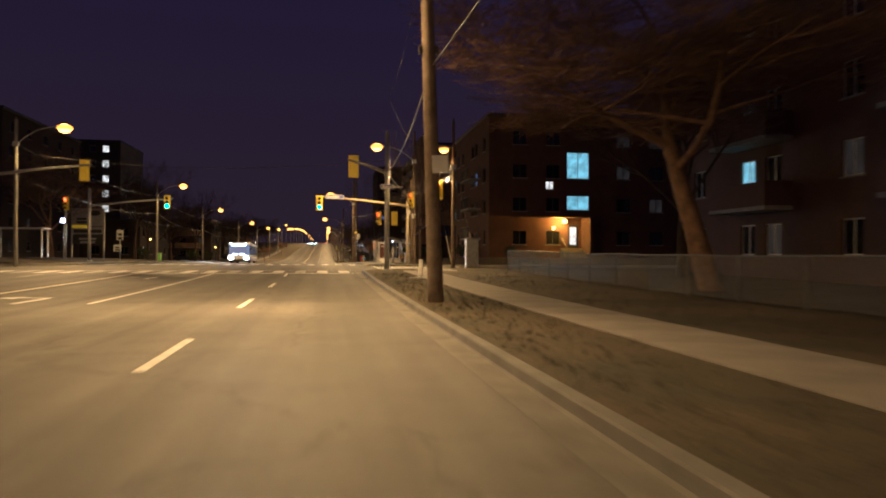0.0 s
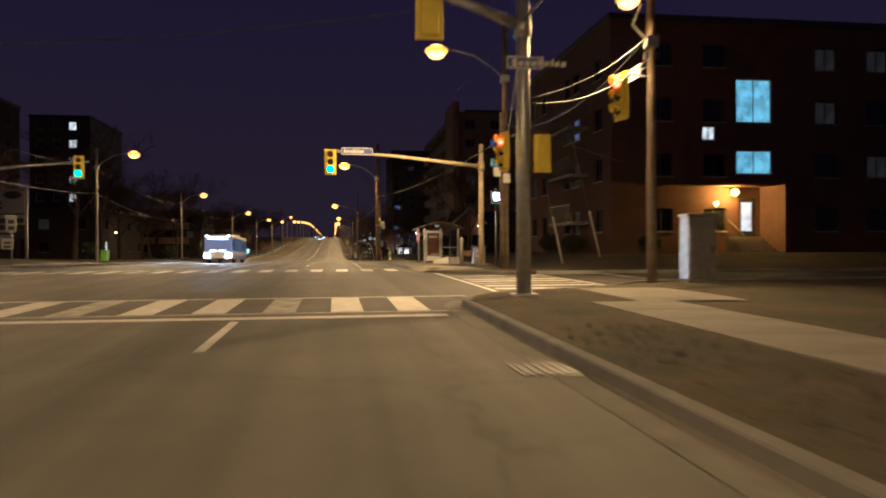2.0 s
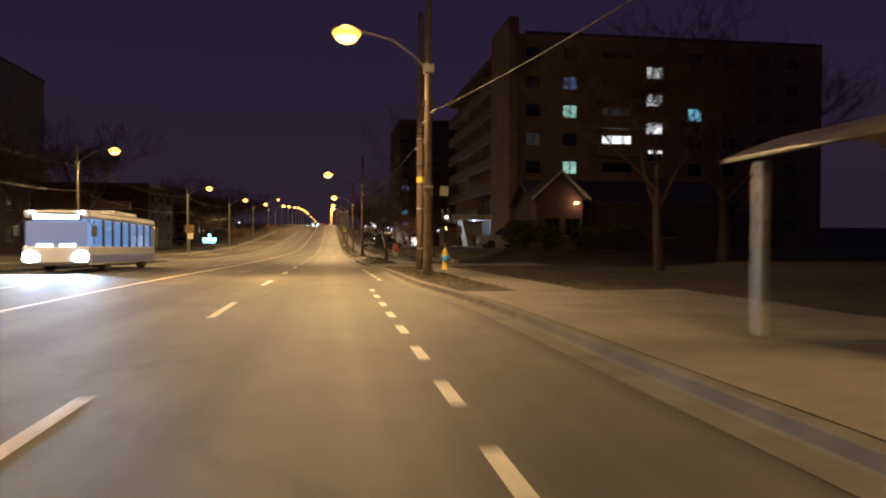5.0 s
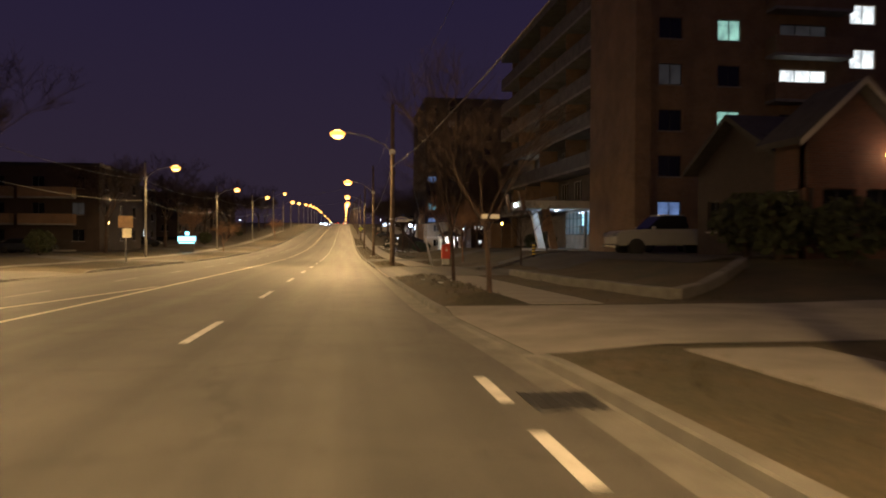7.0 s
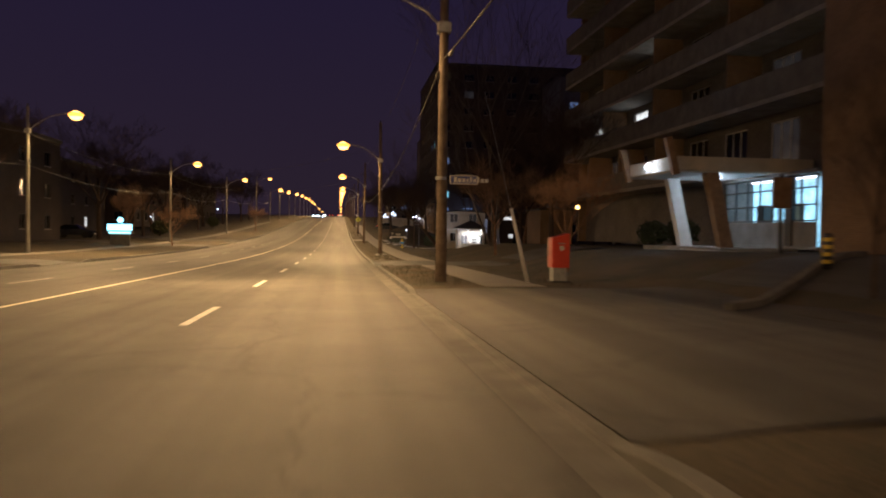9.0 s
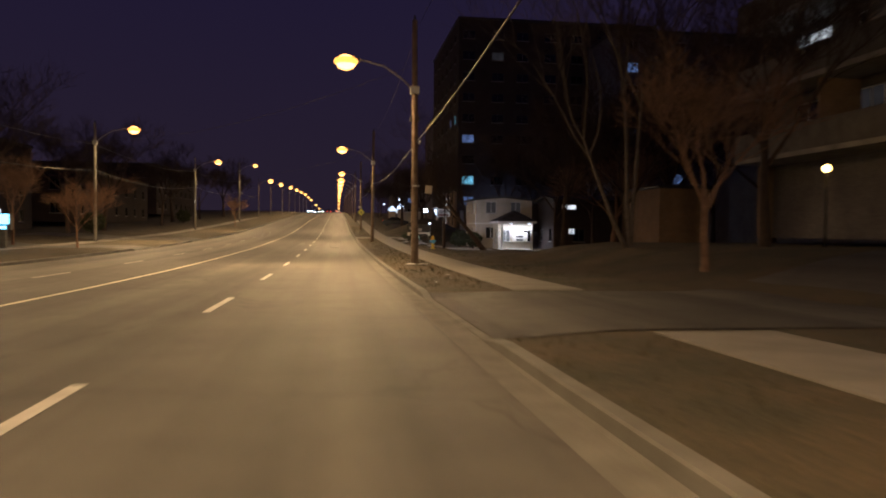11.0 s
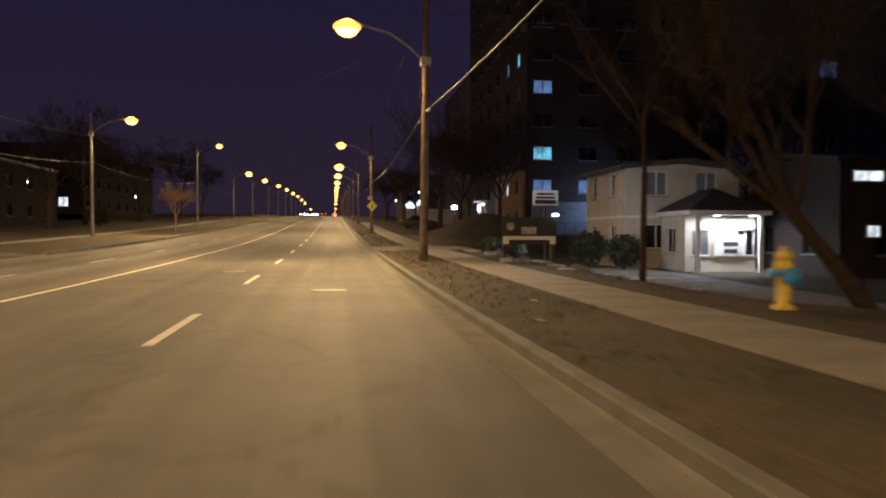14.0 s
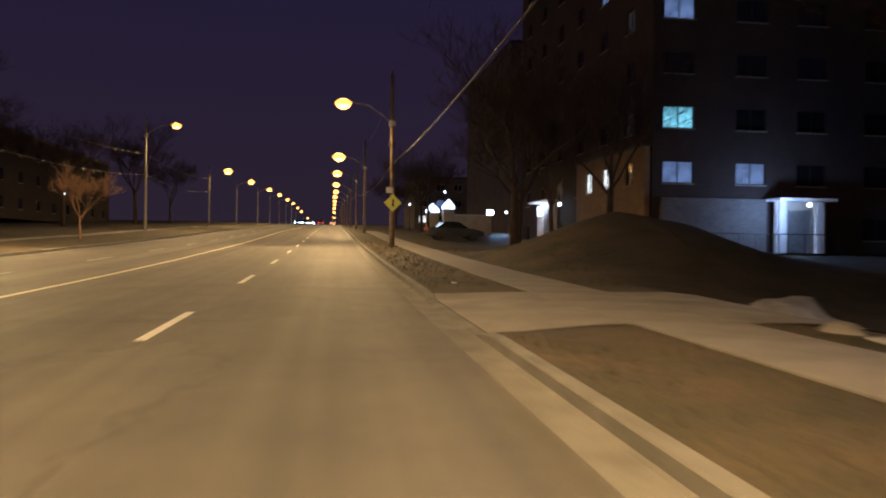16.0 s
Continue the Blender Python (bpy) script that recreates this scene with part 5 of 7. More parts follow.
def gable_house(x0, y0, x1, y1, eave, ridge, mat, label, along="y", lit=None, floors=1):
    """House with a pitched roof; along: the ridge's way."""
    g = min(land(x0, y0), land(x0, y1), land(x1, y0)) - 0.05
    ob = thing("house", pose(0, 0, g), label, "house")
    lit = lit or {}
    w = x1 - x0
    cols_s = [w * 0.18, w * 0.62]
    facade(ob, SOUTH(x0, y0, 0), w, eave, floors, 0.1, 2.6, cols_s, 1.1, 1.2, mat, {k[1:]: v for k, v in lit.items() if k[0] == "s"}, frame_mat=WHITE if mat == CREAM else DARK_METAL)
    L = y1 - y0 - 0.3
    facade(ob, WEST(x0, y1, 0), L, eave, floors, 0.1, 2.6, [L * 0.15, L * 0.65], 0.9, 1.2, mat, {k[1:]: v for k, v in lit.items() if k[0] == "w"}, frame_mat=WHITE if mat == CREAM else DARK_METAL)
    part("wall", boxed(x0 + 0.3, y1 - 0.3, 0, x1, y1, eave), mat, ob)
    part("wall", boxed(x1 - 0.3, y0 + 0.3, 0, x1, y1 - 0.3, eave), mat, ob)
    o = 0.45
    bm = bmesh.new()
    if along == "y":
        c = (x0 + x1) / 2
        prof = [(x0 - o, eave - 0.1), (c, ridge), (x1 + o, eave - 0.1), (x1 + o, eave + 0.1), (c, ridge + 0.22), (x0 - o, eave + 0.1)]
        a = [bm.verts.new((px, y0 - o, pz)) for px, pz in prof]
        b = [bm.verts.new((px, y1 + o, pz)) for px, pz in prof]
        gable = [((x0, y0 + 0.05, eave), (x1, y0 + 0.05, eave), (c, y0 + 0.05, ridge)), ((x1, y1 - 0.05, eave), (x0, y1 - 0.05, eave), (c, y1 - 0.05, ridge))]
    else:
        c = (y0 + y1) / 2
        prof = [(y0 - o, eave - 0.1), (c, ridge), (y1 + o, eave - 0.1), (y1 + o, eave + 0.1), (c, ridge + 0.22), (y0 - o, eave + 0.1)]
        a = [bm.verts.new((x1 + o, py, pz)) for py, pz in prof]
        b = [bm.verts.new((x0 - o, py, pz)) for py, pz in prof]
        gable = [((x0 + 0.05, y1, eave), (x0 + 0.05, y0, eave), (x0 + 0.05, c, ridge)), ((x1 - 0.05, y0, eave), (x1 - 0.05, y1, eave), (x1 - 0.05, c, ridge))]
    for k in range(6):
        bm.faces.new((a[k], a[(k + 1) % 6], b[(k + 1) % 6], b[k]))
    bm.faces.new(a[::-1])
    bm.faces.new(b)
    bmesh.ops.recalc_face_normals(bm, faces=bm.faces)
    part("roof", bm, ROOF, ob)
    for tri in gable:
        bm = bmesh.new()
        n_ = (Vector(tri[1]) - Vector(tri[0])).cross(Vector(tri[2]) - Vector(tri[0])).normalized() * 0.12
        fa, fb = [[bm.verts.new(Vector(p) + n_ * k - Vector((0, 0, 0.03 if p[2] > eave else 0))) for p in tri] for k in (0.2, -1)]
        bm.faces.new(fa)
        bm.faces.new(fb[::-1])
        for k in range(3):
            bm.faces.new((fa[k], fb[k], fb[(k + 1) % 3], fa[(k + 1) % 3]))
        bmesh.ops.recalc_face_normals(bm, faces=bm.faces)
        part("gable", bm, mat, ob)
    return ob


gabled = gable_house(14.05, 112.0, 17.35, 113.6, 3.6, 5.3, RED_BRICK, "small brick house front with a gabled roof and pale bargeboards", "y")
for sgn_ in (-1, 1):
    bm = bmesh.new()
    ends = [(15.7 + sgn_ * 2.1, 3.42), (15.7, 5.36)]
    ring_a, ring_b = [[bm.verts.new((px, yy, pz + dz)) for (px, pz), dz in ((ends[0], 0), (ends[0], 0.2), (ends[1], 0.2), (ends[1], 0))] for yy in (111.5, 111.545)]
    bm.faces.new(ring_a)
    bm.faces.new(ring_b[::-1])
    for k in range(4):
        bm.faces.new((ring_a[k], ring_b[k], ring_b[(k + 1) % 4], ring_a[(k + 1) % 4]))
    bmesh.ops.recalc_face_normals(bm, faces=bm.faces)
    part("bargeboard", bm, CREAM, gabled, "pale painted bargeboard")
porch_l = part("porch_lamp", boxed(16.75, 111.8, 3.2, 17.0, 111.98, 3.34, bevel=0.03), WARM_BULB, gabled, "bright amber porch lamp")
gl = bpy.data.lights.new("house_porch_lamp", "POINT")
gl.color, gl.energy, gl.shadow_soft_size = (1.0, 0.62, 0.35), 26, 0.08
ob = new("house_porch_light", gl)
ob.location = (16.85, 111.45, land(15, 112) + 3.2)
gable_house(14.6, 114.1, 30.0, 120.0, 3.4, 5.1, DARK_BRICK, "dark brick bungalow with a low roof", "x")
white_house = gable_house(14.1, 217.2, 20.0, 222.8, 4.95, 5.2, CREAM, "two-storey cream house with a shallow dark roof", "y", {("s", 1, 1): "d", ("s", 1, 0): "d"}, 2)
low = gable_house(20.6, 210.5, 30.0, 217.0, 4.9, 5.3, DARK_BRICK, "dark low house with two lit windows", "x")
window(low, SOUTH(21.75, 210.3, 1.7), 0.62, 0.55, "w", sill=False)
window(low, SOUTH(21.1, 210.3, 4.0), 1.4, 0.5, "w", sill=False)

part("belt_course", boxed(14.04, 217.3, 2.5, 14.098, 222.7, 2.62), WHITE, white_house, "pale ledge between the storeys")
part("belt_course", boxed(14.1, 217.14, 2.5, 15.8, 217.198, 2.62), WHITE, white_house)

# low bright shop wing of the cream house
g = land(15.0, 212.0) - 0.05
wing = thing("shop_building", pose(0, 0, g), "low cream shop with a bright flat canopy and signs", "building")
x0, y0, x1, y1 = 15.9, 214.6, 19.3, 217.1
facade(wing, SOUTH(x0, y0, 0), x1 - x0, 2.65, 1, 0.0, 2.6, [0.35, 2.55], 0.9, 1.2, CREAM, {(0, 0): "d"}, sill_h=0.8)
facade(wing, WEST(x0, y1, 0), y1 - y0 - 0.3, 2.65, 1, 0.0, 2.6, [0.5], 1.0, 1.2, CREAM, {})
plain_walls(wing, x0, y0, x1, y1, 0, 2.65, CREAM)
part("fascia", boxed(x0 - 0.35, y0 - 1.1, 2.65, x1 + 0.2, y1 - 0.02, 2.85, bevel=0.02), WHITE, wing)
bm = bmesh.new()
lo = [bm.verts.new(q) for q in ((x0 - 0.4, y0 - 1.15, 2.855), (x1 + 0.3, y0 - 1.15, 2.855), (x1 + 0.3, y1 - 0.05, 2.855), (x0 - 0.4, y1 - 0.05, 2.855))]
hi = [bm.verts.new(q) for q in ((x0 + 1.9, y0 + 0.9, 3.95), (x0 + 1.95, y1 - 0.05, 3.95))]
for q in ((lo[0], lo[1], hi[0]), (lo[1], lo[2], hi[1], hi[0]), (lo[3], lo[0], hi[0], hi[1]), (lo[2], lo[3], hi[1]), (lo[3], lo[2], lo[1], lo[0])):
    bm.faces.new(q)
part("roof", bm, ROOF, wing, "dark shingled hip roof")
part("post", boxed(x0 + 0.1, y0 - 0.95, 0, x0 + 0.28, y0 - 0.77, 2.65), WHITE, wing)
part("post", boxed(x1 - 0.3, y0 - 0.95, 0, x1 - 0.12, y0 - 0.77, 2.65), WHITE, wing)
sg = part("sign_board", boxed(1.4, -0.14, 0.8, 2.9, -0.06, 1.75, bevel=0.02), WHITE, wing, "pale shop sign with dark border", SOUTH(x0, y0, 0))
bars(sg, 1.55, 2.75, 0.95, 1.6, -0.145, DARK_METAL, 2, 4)
for i in range(2):
    part("eave_lamp", boxed(x0 + 1.1 + 1.75 * i, y0 - 0.7, 2.59, x0 + 1.3 + 1.75 * i, y0 - 0.5, 2.645), WHITE_BULB, wing, "white strip lamp under the eave")
el = bpy.data.lights.new("shop_lamp", "AREA")
el.shape, el.size, el.size_y, el.energy, el.color = "RECTANGLE", 3.2, 0.3, 170, (1.0, 0.97, 0.9)
ob = new("shop_light", el)
ob.matrix_basis = pose(17.8, 213.9, g + 2.55)

# blank brick shed behind the lawn
shed = thing("shed", pose(18.4, 183.0, land(18.4, 183) - 0.05), "low tan brick shed with a flat roof and blank walls", "shed")
part("wall", boxed(0, 0, 0, 0.25, 4.8, 3.7), TAN_BRICK, shed)
part("wall", boxed(0.252, 0, 0, 3.0, 0.25, 3.7), TAN_BRICK, shed)
part("wall", boxed(0.252, 4.55, 0, 3.0, 4.8, 3.7), TAN_BRICK, shed)
part("wall", boxed(2.75, 0.252, 0, 3.0, 4.548, 3.7), TAN_BRICK, shed)
part("roof", boxed(-0.12, -0.12, 3.702, 3.12, 4.92, 3.86, bevel=0.03), DARK_METAL, shed)

# tower with dim blue ground floor
g = land(17.2, 249)
b4 = thing("apartment_building", pose(0, 0, g), "tall dark brick apartment tower with scattered lit windows", "building")
x0, y0, x1, y1, hh, st = 17.0, 247.0, 46.0, 275.0, 30.0, 2.95
lit = {(1, 0): "b", (1, 1): "b", (2, 0): "c", (4, 0): "b", (3, 4): "d", (8, 1): "d"}
facade(b4, SOUTH(x0, y0, 0), x1 - x0, hh, 10, 0.0, st, [0.6, 4.8, 8.4, 12.5, 16.5, 20.5, 24.5], 1.75, 1.2, DARK_BRICK, lit, sill_h=0.75, frame_mat=DARK_METAL)
facade(b4, WEST(x0, y1, 0), y1 - y0 - 0.3, hh, 10, 0.0, st, [2.0, 6.5, 11.0, 15.5, 20.0, 24.2], 1.3, 1.3, DARK_BRICK, {(5, 4): "b", (5, 5): "c", (6, 3): "d", (2, 5): "d", (1, 5): "w", (1, 4): "w", (0, 3): "w", (7, 5): "d", (3, 2): "d", (4, 5): "d"}, sill_h=0.75, frame_mat=DARK_METAL)
plain_walls(b4, x0, y0, x1, y1, 0, hh, DARK_BRICK)
flat_roof(b4, x0, y0, x1, y1, hh, DARK_METAL)
facade(b4, WEST(16.6, 258.0, 0), 10.95, 5.65, 2, 0.0, st, [1.6, 4.6, 8.2], 1.2, 1.3, TAN_BRICK, {(1, 0): "w", (1, 1): "w", (0, 0): "w"}, sill_h=0.75, frame_mat=DARK_METAL)
part("wing_roof", boxed(16.5, 247.05, 5.66, 16.99, 258.1, 5.8), DARK_METAL, b4)
part("wing_end", boxed(16.62, 258.002, 0, 16.99, 258.25, 5.65), TAN_BRICK, b4)
part("ground_wall", boxed(17.4, 246.6, 0, 23.4, 246.95, 2.9), GREY_BRICK, b4, "pale rendered ground-floor wall")
porch = part("porch_wall", boxed(23.5, 245.9, 0, 26.4, 246.1, 2.75), CREAM, b4)
part("porch_post", boxed(23.55, 245.6, 0, 23.95, 245.88, 2.75, bevel=0.02), WHITE, porch)
part("porch_post", boxed(25.7, 245.6, 0, 26.1, 245.88, 2.75, bevel=0.02), WHITE, porch)
part("porch_door", boxed(24.15, 245.82, 0.05, 25.5, 245.89, 2.3, bevel=0.01), STEEL, porch)
part("porch_roof", boxed(23.3, 245.2, 2.76, 26.6, 246.55, 2.92, bevel=0.02), WHITE, porch)
part("porch_rail", tubed([(19.0, 245.0, 1.0), (26.5, 245.0, 1.0)], [0.025, 0.025], 8), DARK_METAL, porch)
for i in range(9):
    part("rail_post", tubed([(19.0 + 0.93 * i, 245.0, -0.3), (19.0 + 0.93 * i, 245.0, 1.0)], [0.02, 0.02], 6), DARK_METAL, porch)
bm = bmesh.new()
bmesh.ops.create_uvsphere(bm, u_segments=12, v_segments=8, radius=0.12)
part("porch_lamp", bm, WHITE_BULB, porch, "cold white porch lamp", pose(24.8, 245.0, 2.55), True)
niche = part("side_porch", boxed(16.8, 263.8, 0, 16.995, 268.6, 3.7, bevel=0.01), CREAM, b4, "pale side porch wall")
part("side_door", boxed(16.74, 265.4, 1.0, 16.796, 266.5, 3.1, bevel=0.01), DARK_METAL, niche)
part("porch_hood", boxed(16.0, 263.7, 3.702, 16.995, 268.7, 3.82, bevel=0.02), WHITE, niche)
part("door_light", boxed(16.62, 266.9, 2.7, 16.795, 268.1, 3.45, bevel=0.02), GABLE_LIGHT, niche, "glowing white panel beside the door")
sd = bpy.data.lights.new("side_porch_lamp", "POINT")
sd.color, sd.energy, sd.shadow_soft_size = (0.7, 0.8, 1.0), 150, 0.1
ob = new("side_porch_light", sd)
ob.location = (16.0, 266.8, g + 3.1)
# fill light added left of the porch globe to wash the ground-floor wall blue
pl4 = bpy.data.lights.new("porch_lamp", "POINT")
pl4.color, pl4.energy, pl4.shadow_soft_size = (0.42, 0.6, 1.0), 260, 0.12
ob = new("porch_fill_light", pl4)
ob.location = (22.9, 244.4, g + 2.4)

# small pale gatehouse beyond the tower, its lit gable tops made as emitters
g = land(12.0, 287.5) - 0.05
gate = thing("gatehouse", pose(0, 0, g), "small pale gatehouse with two glowing gable tops", "building")
for gx, gw, zb, zt, in ((10.0, 1.25, 2.35, 3.35), (11.75, 1.15, 2.75, 3.8)):
    tw_ = part("turret", boxed(gx, 287.0, 0, gx + gw, 288.2, zb), CREAM, gate)
    bm = bmesh.new()
    prof = [(gx - 0.06, zb + 0.004), (gx + gw + 0.06, zb + 0.004), (gx + gw + 0.02, zb + 0.35), (gx + gw * 0.5, zt), (gx - 0.02, zb + 0.35)]
    pa, pb_ = [[bm.verts.new((px, py, pz)) for px, pz in prof] for py in (286.95, 288.25)]
    bm.faces.new(pa)
    bm.faces.new(pb_[::-1])
    for k in range(5):
        bm.faces.new((pa[k], pb_[k], pb_[(k + 1) % 5], pa[(k + 1) % 5]))
    bmesh.ops.recalc_face_normals(bm, faces=bm.faces)
    part("gable_glow", bm, GABLE_LIGHT, tw_, "white gable top glowing in place of light on it")
part("wall", boxed(12.95, 287.5, 0, 17.0, 287.8, 2.1), CREAM, gate)
part("coping", boxed(12.9, 287.42, 2.102, 17.05, 287.88, 2.22, bevel=0.02), WHITE, gate)
for k in range(5):
    part("pilaster", boxed(13.2 + 0.85 * k, 287.42, 0, 13.4 + 0.85 * k, 287.498, 2.1), CREAM, gate)
flood = thing("flood_lamp", pose(17.6, 291.0, land(17.6, 291.0)), "very bright bluish flood lamp on a short post", "lamp")
part("post", tubed([(0, 0, -0.1), (0, 0, 2.2)], [0.06, 0.05], 10), DARK_METAL, flood, smooth=True)
part("head", boxed(-0.4, -0.12, 2.15, 0.4, 0.2, 2.75, bevel=0.03), DARK_METAL, flood)
part("lens", boxed(-0.36, -0.135, 2.19, 0.36, -0.122, 2.71, bevel=0.004), FLOOD_GLOW, flood, "glaring bluish-white lens")
fl = bpy.data.lights.new("flood", "AREA")
fl.shape, fl.size, fl.size_y, fl.energy, fl.color = "RECTANGLE", 0.7, 0.5, 900, (0.5, 0.66, 1.0)
ob = new("flood_light", fl)
ob.matrix_basis = pose(17.6, 290.8, land(17.6, 291.0) + 2.45, 68, 0, 170)

# far tower across the road, stair windows lit
g = land(-46, 165)
tw = thing("apartment_building", pose(0, 0, g), "tall dark tower with a lit column of stair windows", "building")
x0, y0, x1, y1, hh = -54.0, 165.0, -43.8, 185.0, 25.5
facade(tw, SOUTH(x0, y0, 0), x1 - x0, hh, 8, 0.0, 3.2, [1.0, 4.0, 6.6], 1.3, 1.45, DARK_BRICK, {**{(i, 2): "w" for i in range(1, 8)}, (2, 0): "d"}, sill_h=0.8, mullions=0)
part("wall", boxed(x1 - 0.3, y0 + 0.3, 0, x1, y1, hh), GREY_BRICK, tw)
part("wall", boxed(x0, y0 + 0.3, 0, x0 + 0.3, y1, hh), GREY_BRICK, tw)
part("wall", boxed(x0 + 0.3, y1 - 0.3, 0, x1 - 0.3, y1, hh), GREY_BRICK, tw)
flat_roof(tw, x0, y0, x1, y1, hh, DARK_METAL)


def left_block(x0, y0, x1, y1, floors, label, lit, mat=DARK_BRICK):
    """A block across the road, seen on its near end and road side."""
    g = land(x1, (y0 + y1) / 2)
    ob = thing("apartment_building", pose(0, 0, g), label, "building")
    hh = floors * 2.9 + 0.6
    n = max(2, int((x1 - x0) / 4))
    facade(ob, SOUTH(x0, y0, 0), x1 - x0, hh, floors, 0.2, 2.9, [(x1 - x0) * (i + 0.3) / n for i in range(n)], 1.3, 1.3, mat, {k[1:]: v for k, v in lit.items() if k[0] == "s"}, frame_mat=DARK_METAL)
    n = max(2, int((y1 - y0) / 5))
    facade(ob, pose(x1, y0 + 0.3, 0, 0, 0, 90), y1 - y0 - 0.3, hh, floors, 0.2, 2.9, [(y1 - y0 - 0.3) * (i + 0.3) / n for i in range(n)], 1.3, 1.3, mat, {k[1:]: v for k, v in lit.items() if k[0] == "e"}, frame_mat=DARK_METAL)
    part("wall", boxed(x0, y1 - 0.3, 0, x1 - 0.3, y1, hh), mat, ob)
    part("wall", boxed(x0, y0 + 0.3, 0, x0 + 0.3, y1 - 0.3, hh), mat, ob)
    flat_roof(ob, x0, y0, x1, y1, hh, DARK_METAL)
    return ob


left_block(-62, 92, -38, 120, 6, "dark brick block set back across the road", {("s", 2, 3): "d", ("e", 1, 1): "d", ("s", 4, 2): "b", ("e", 3, 3): "d"})
left_block(-52, 124, -30, 146, 2, "low dark building across the road with dim windows", {("s", 0, 2): "d", ("s", 1, 3): "d", ("e", 0, 0): "w", ("e", 0, 2): "d"})
balc = left_block(-43, 176.8, -26.6, 193.5, 3, "brown brick apartment house with balconies across the road", {("s", 1, 3): "d", ("e", 1, 1): "d"})
for bx0 in (-41.0, -34.6):
    balcony(balc, SOUTH(bx0, 176.8, 3.0), 5.6, 1.2, True, TAN_BRICK)
    balcony(balc, SOUTH(bx0, 176.8, 0.15), 5.6, 1.2, False, CONCRETE)
    balcony(balc, SOUTH(bx0, 176.8, 5.9), 5.6, 1.2, True, TAN_BRICK)
left_block(-60, 196, -34, 232, 3, "low dark building among trees across the road", {("s", 0, 4): "w", ("e", 0, 1): "b", ("e", 1, 3): "d", ("e", 0, 5): "w"})
left_block(-58, 240, -32, 275, 2, "low dark building beyond the trees", {("s", 0, 3): "b", ("s", 1, 1): "d", ("e", 0, 2): "w"})
left_block(-70, 20, -46, 44, 4, "dark brick block beside the side street", {("e", 1, 1): "d", ("e", 2, 2): "b"})
left_block(-56, 290, -34, 330, 3, "dark building far along the road", {("s", 0, 4): "w", ("s", 1, 2): "w"})


def far_block(x0, y0, x1, y1, floors, lit):
    g = land(x0, y0)
    ob = thing("apartment_building", pose(0, 0, g), "dark apartment block far along the road", "building")
    hh = floors * 2.9 + 0.6
    facade(ob, SOUTH(x0, y0, 0), x1 - x0, hh, floors, 0.2, 2.9, [(x1 - x0) * (i + 0.25) / 4 for i in range(4)], 1.5, 1.3, GREY_BRICK, lit)
    part("wall", boxed(x0, y0 + 0.3, 0, x0 + 0.3, y1, hh), GREY_BRICK, ob)
    part("wall", boxed(x1 - 0.3, y0 + 0.3, 0, x1, y1, hh), GREY_BRICK, ob)
    part("wall", boxed(x0 + 0.3, y1 - 0.3, 0, x1 - 0.3, y1, hh), GREY_BRICK, ob)
    flat_roof(ob, x0, y0, x1, y1, hh, DARK_METAL)


far_block(22, 300, 44, 330, 8, {(5, 0): "w", (3, 1): "d", (6, 1): "w", (1, 0): "w", (2, 2): "d", (7, 0): "d"})
far_block(15, 345, 28, 365, 3, {(0, 0): "w", (1, 1): "b"})
far_block(56, 60, 80, 82, 7, {(2, 1): "d", (4, 0): "b"})
# backdrop blocks added behind the trees to darken the sky gap at the horizon
far_block(36, 236, 62, 258, 9, {(7, 0): "b", (5, 1): "d", (4, 0): "b", (3, 2): "w", (6, 3): "d", (2, 1): "b"})
far_block(37, 196, 60, 214, 6, {(4, 0): "b", (2, 1): "d", (5, 2): "d"})
far_block(34, 178, 58, 194, 4, {(2, 1): "d"})


# ---- trees and shrubs ----
def bare_tree(seed, height, spread, trunk_r, name, label, fork=0.28, levels=4, lean=(0.0, 0.0), twigs=3, bark=BARK, thin=0.007, stems=(), rise=0.15):
    """A leafless tree: tapered trunk and limbs in one mesh, the fine twigs in another."""
    rnd = random.Random(seed)
    ob = thing(name, pose(0, 0, 0), label, "tree")
    limbs, fine = bmesh.new(), bmesh.new()

    def grow(q, d, length, r, level):
        pts, rad = [q], [r]
        n = 4 if level < 2 else 3
        for i in range(n):
            d = (d + Vector((rnd.uniform(-1, 1), rnd.uniform(-1, 1), rnd.uniform(-0.5, 0.8))) * (0.16 + 0.05 * level if level else 0.07)).normalized()
            q = q + d * (length / n)
            pts.append(q)
            rad.append(r * (1 - 0.5 * (i + 1) / n))
        if level <= 2:
            tube(limbs, pts, rad, 8 if level == 0 else 6 if level == 1 else 5, cap=False)
        else:
            tube(fine, pts, rad, 3, cap=False)
        if level >= levels:
            return
        kids = rnd.randint(3, 4) if level < 2 else rnd.randint(twigs, twigs + 1)
        for k in range(kids):
            f = rnd.uniform(0.45, 1.0) if level else rnd.uniform(0.75, 1.0)
            i = min(len(pts) - 2, int(f * (len(pts) - 1)))
            b = pts[i].lerp(pts[i + 1], f * (len(pts) - 1) - i)
            ang = math.tau * (k + rnd.random() * 0.7) / kids
            side = Vector((math.cos(ang), math.sin(ang), 0))
            nd = (d * rnd.uniform(0.45, 0.9) + side * rnd.uniform(0.55, 1.0) * spread + Vector((0, 0, rise))).normalized()
            grow(b, nd, length * rnd.uniform(0.55, 0.8) * (1.35 if level == 0 else 1.0), max(thin, rad[i] * rnd.uniform(0.5, 0.68)), level + 1)
        grow(pts[-1], d, length * 0.65, max(thin, rad[-1] * 0.85), level + 1)

    for lx, ly, length in stems or ((*lean, height * fork),):
        grow(Vector((lx * 0.3, ly * 0.3, -0.15)), Vector((lx, ly, 1)).normalized(), length, trunk_r, 0)
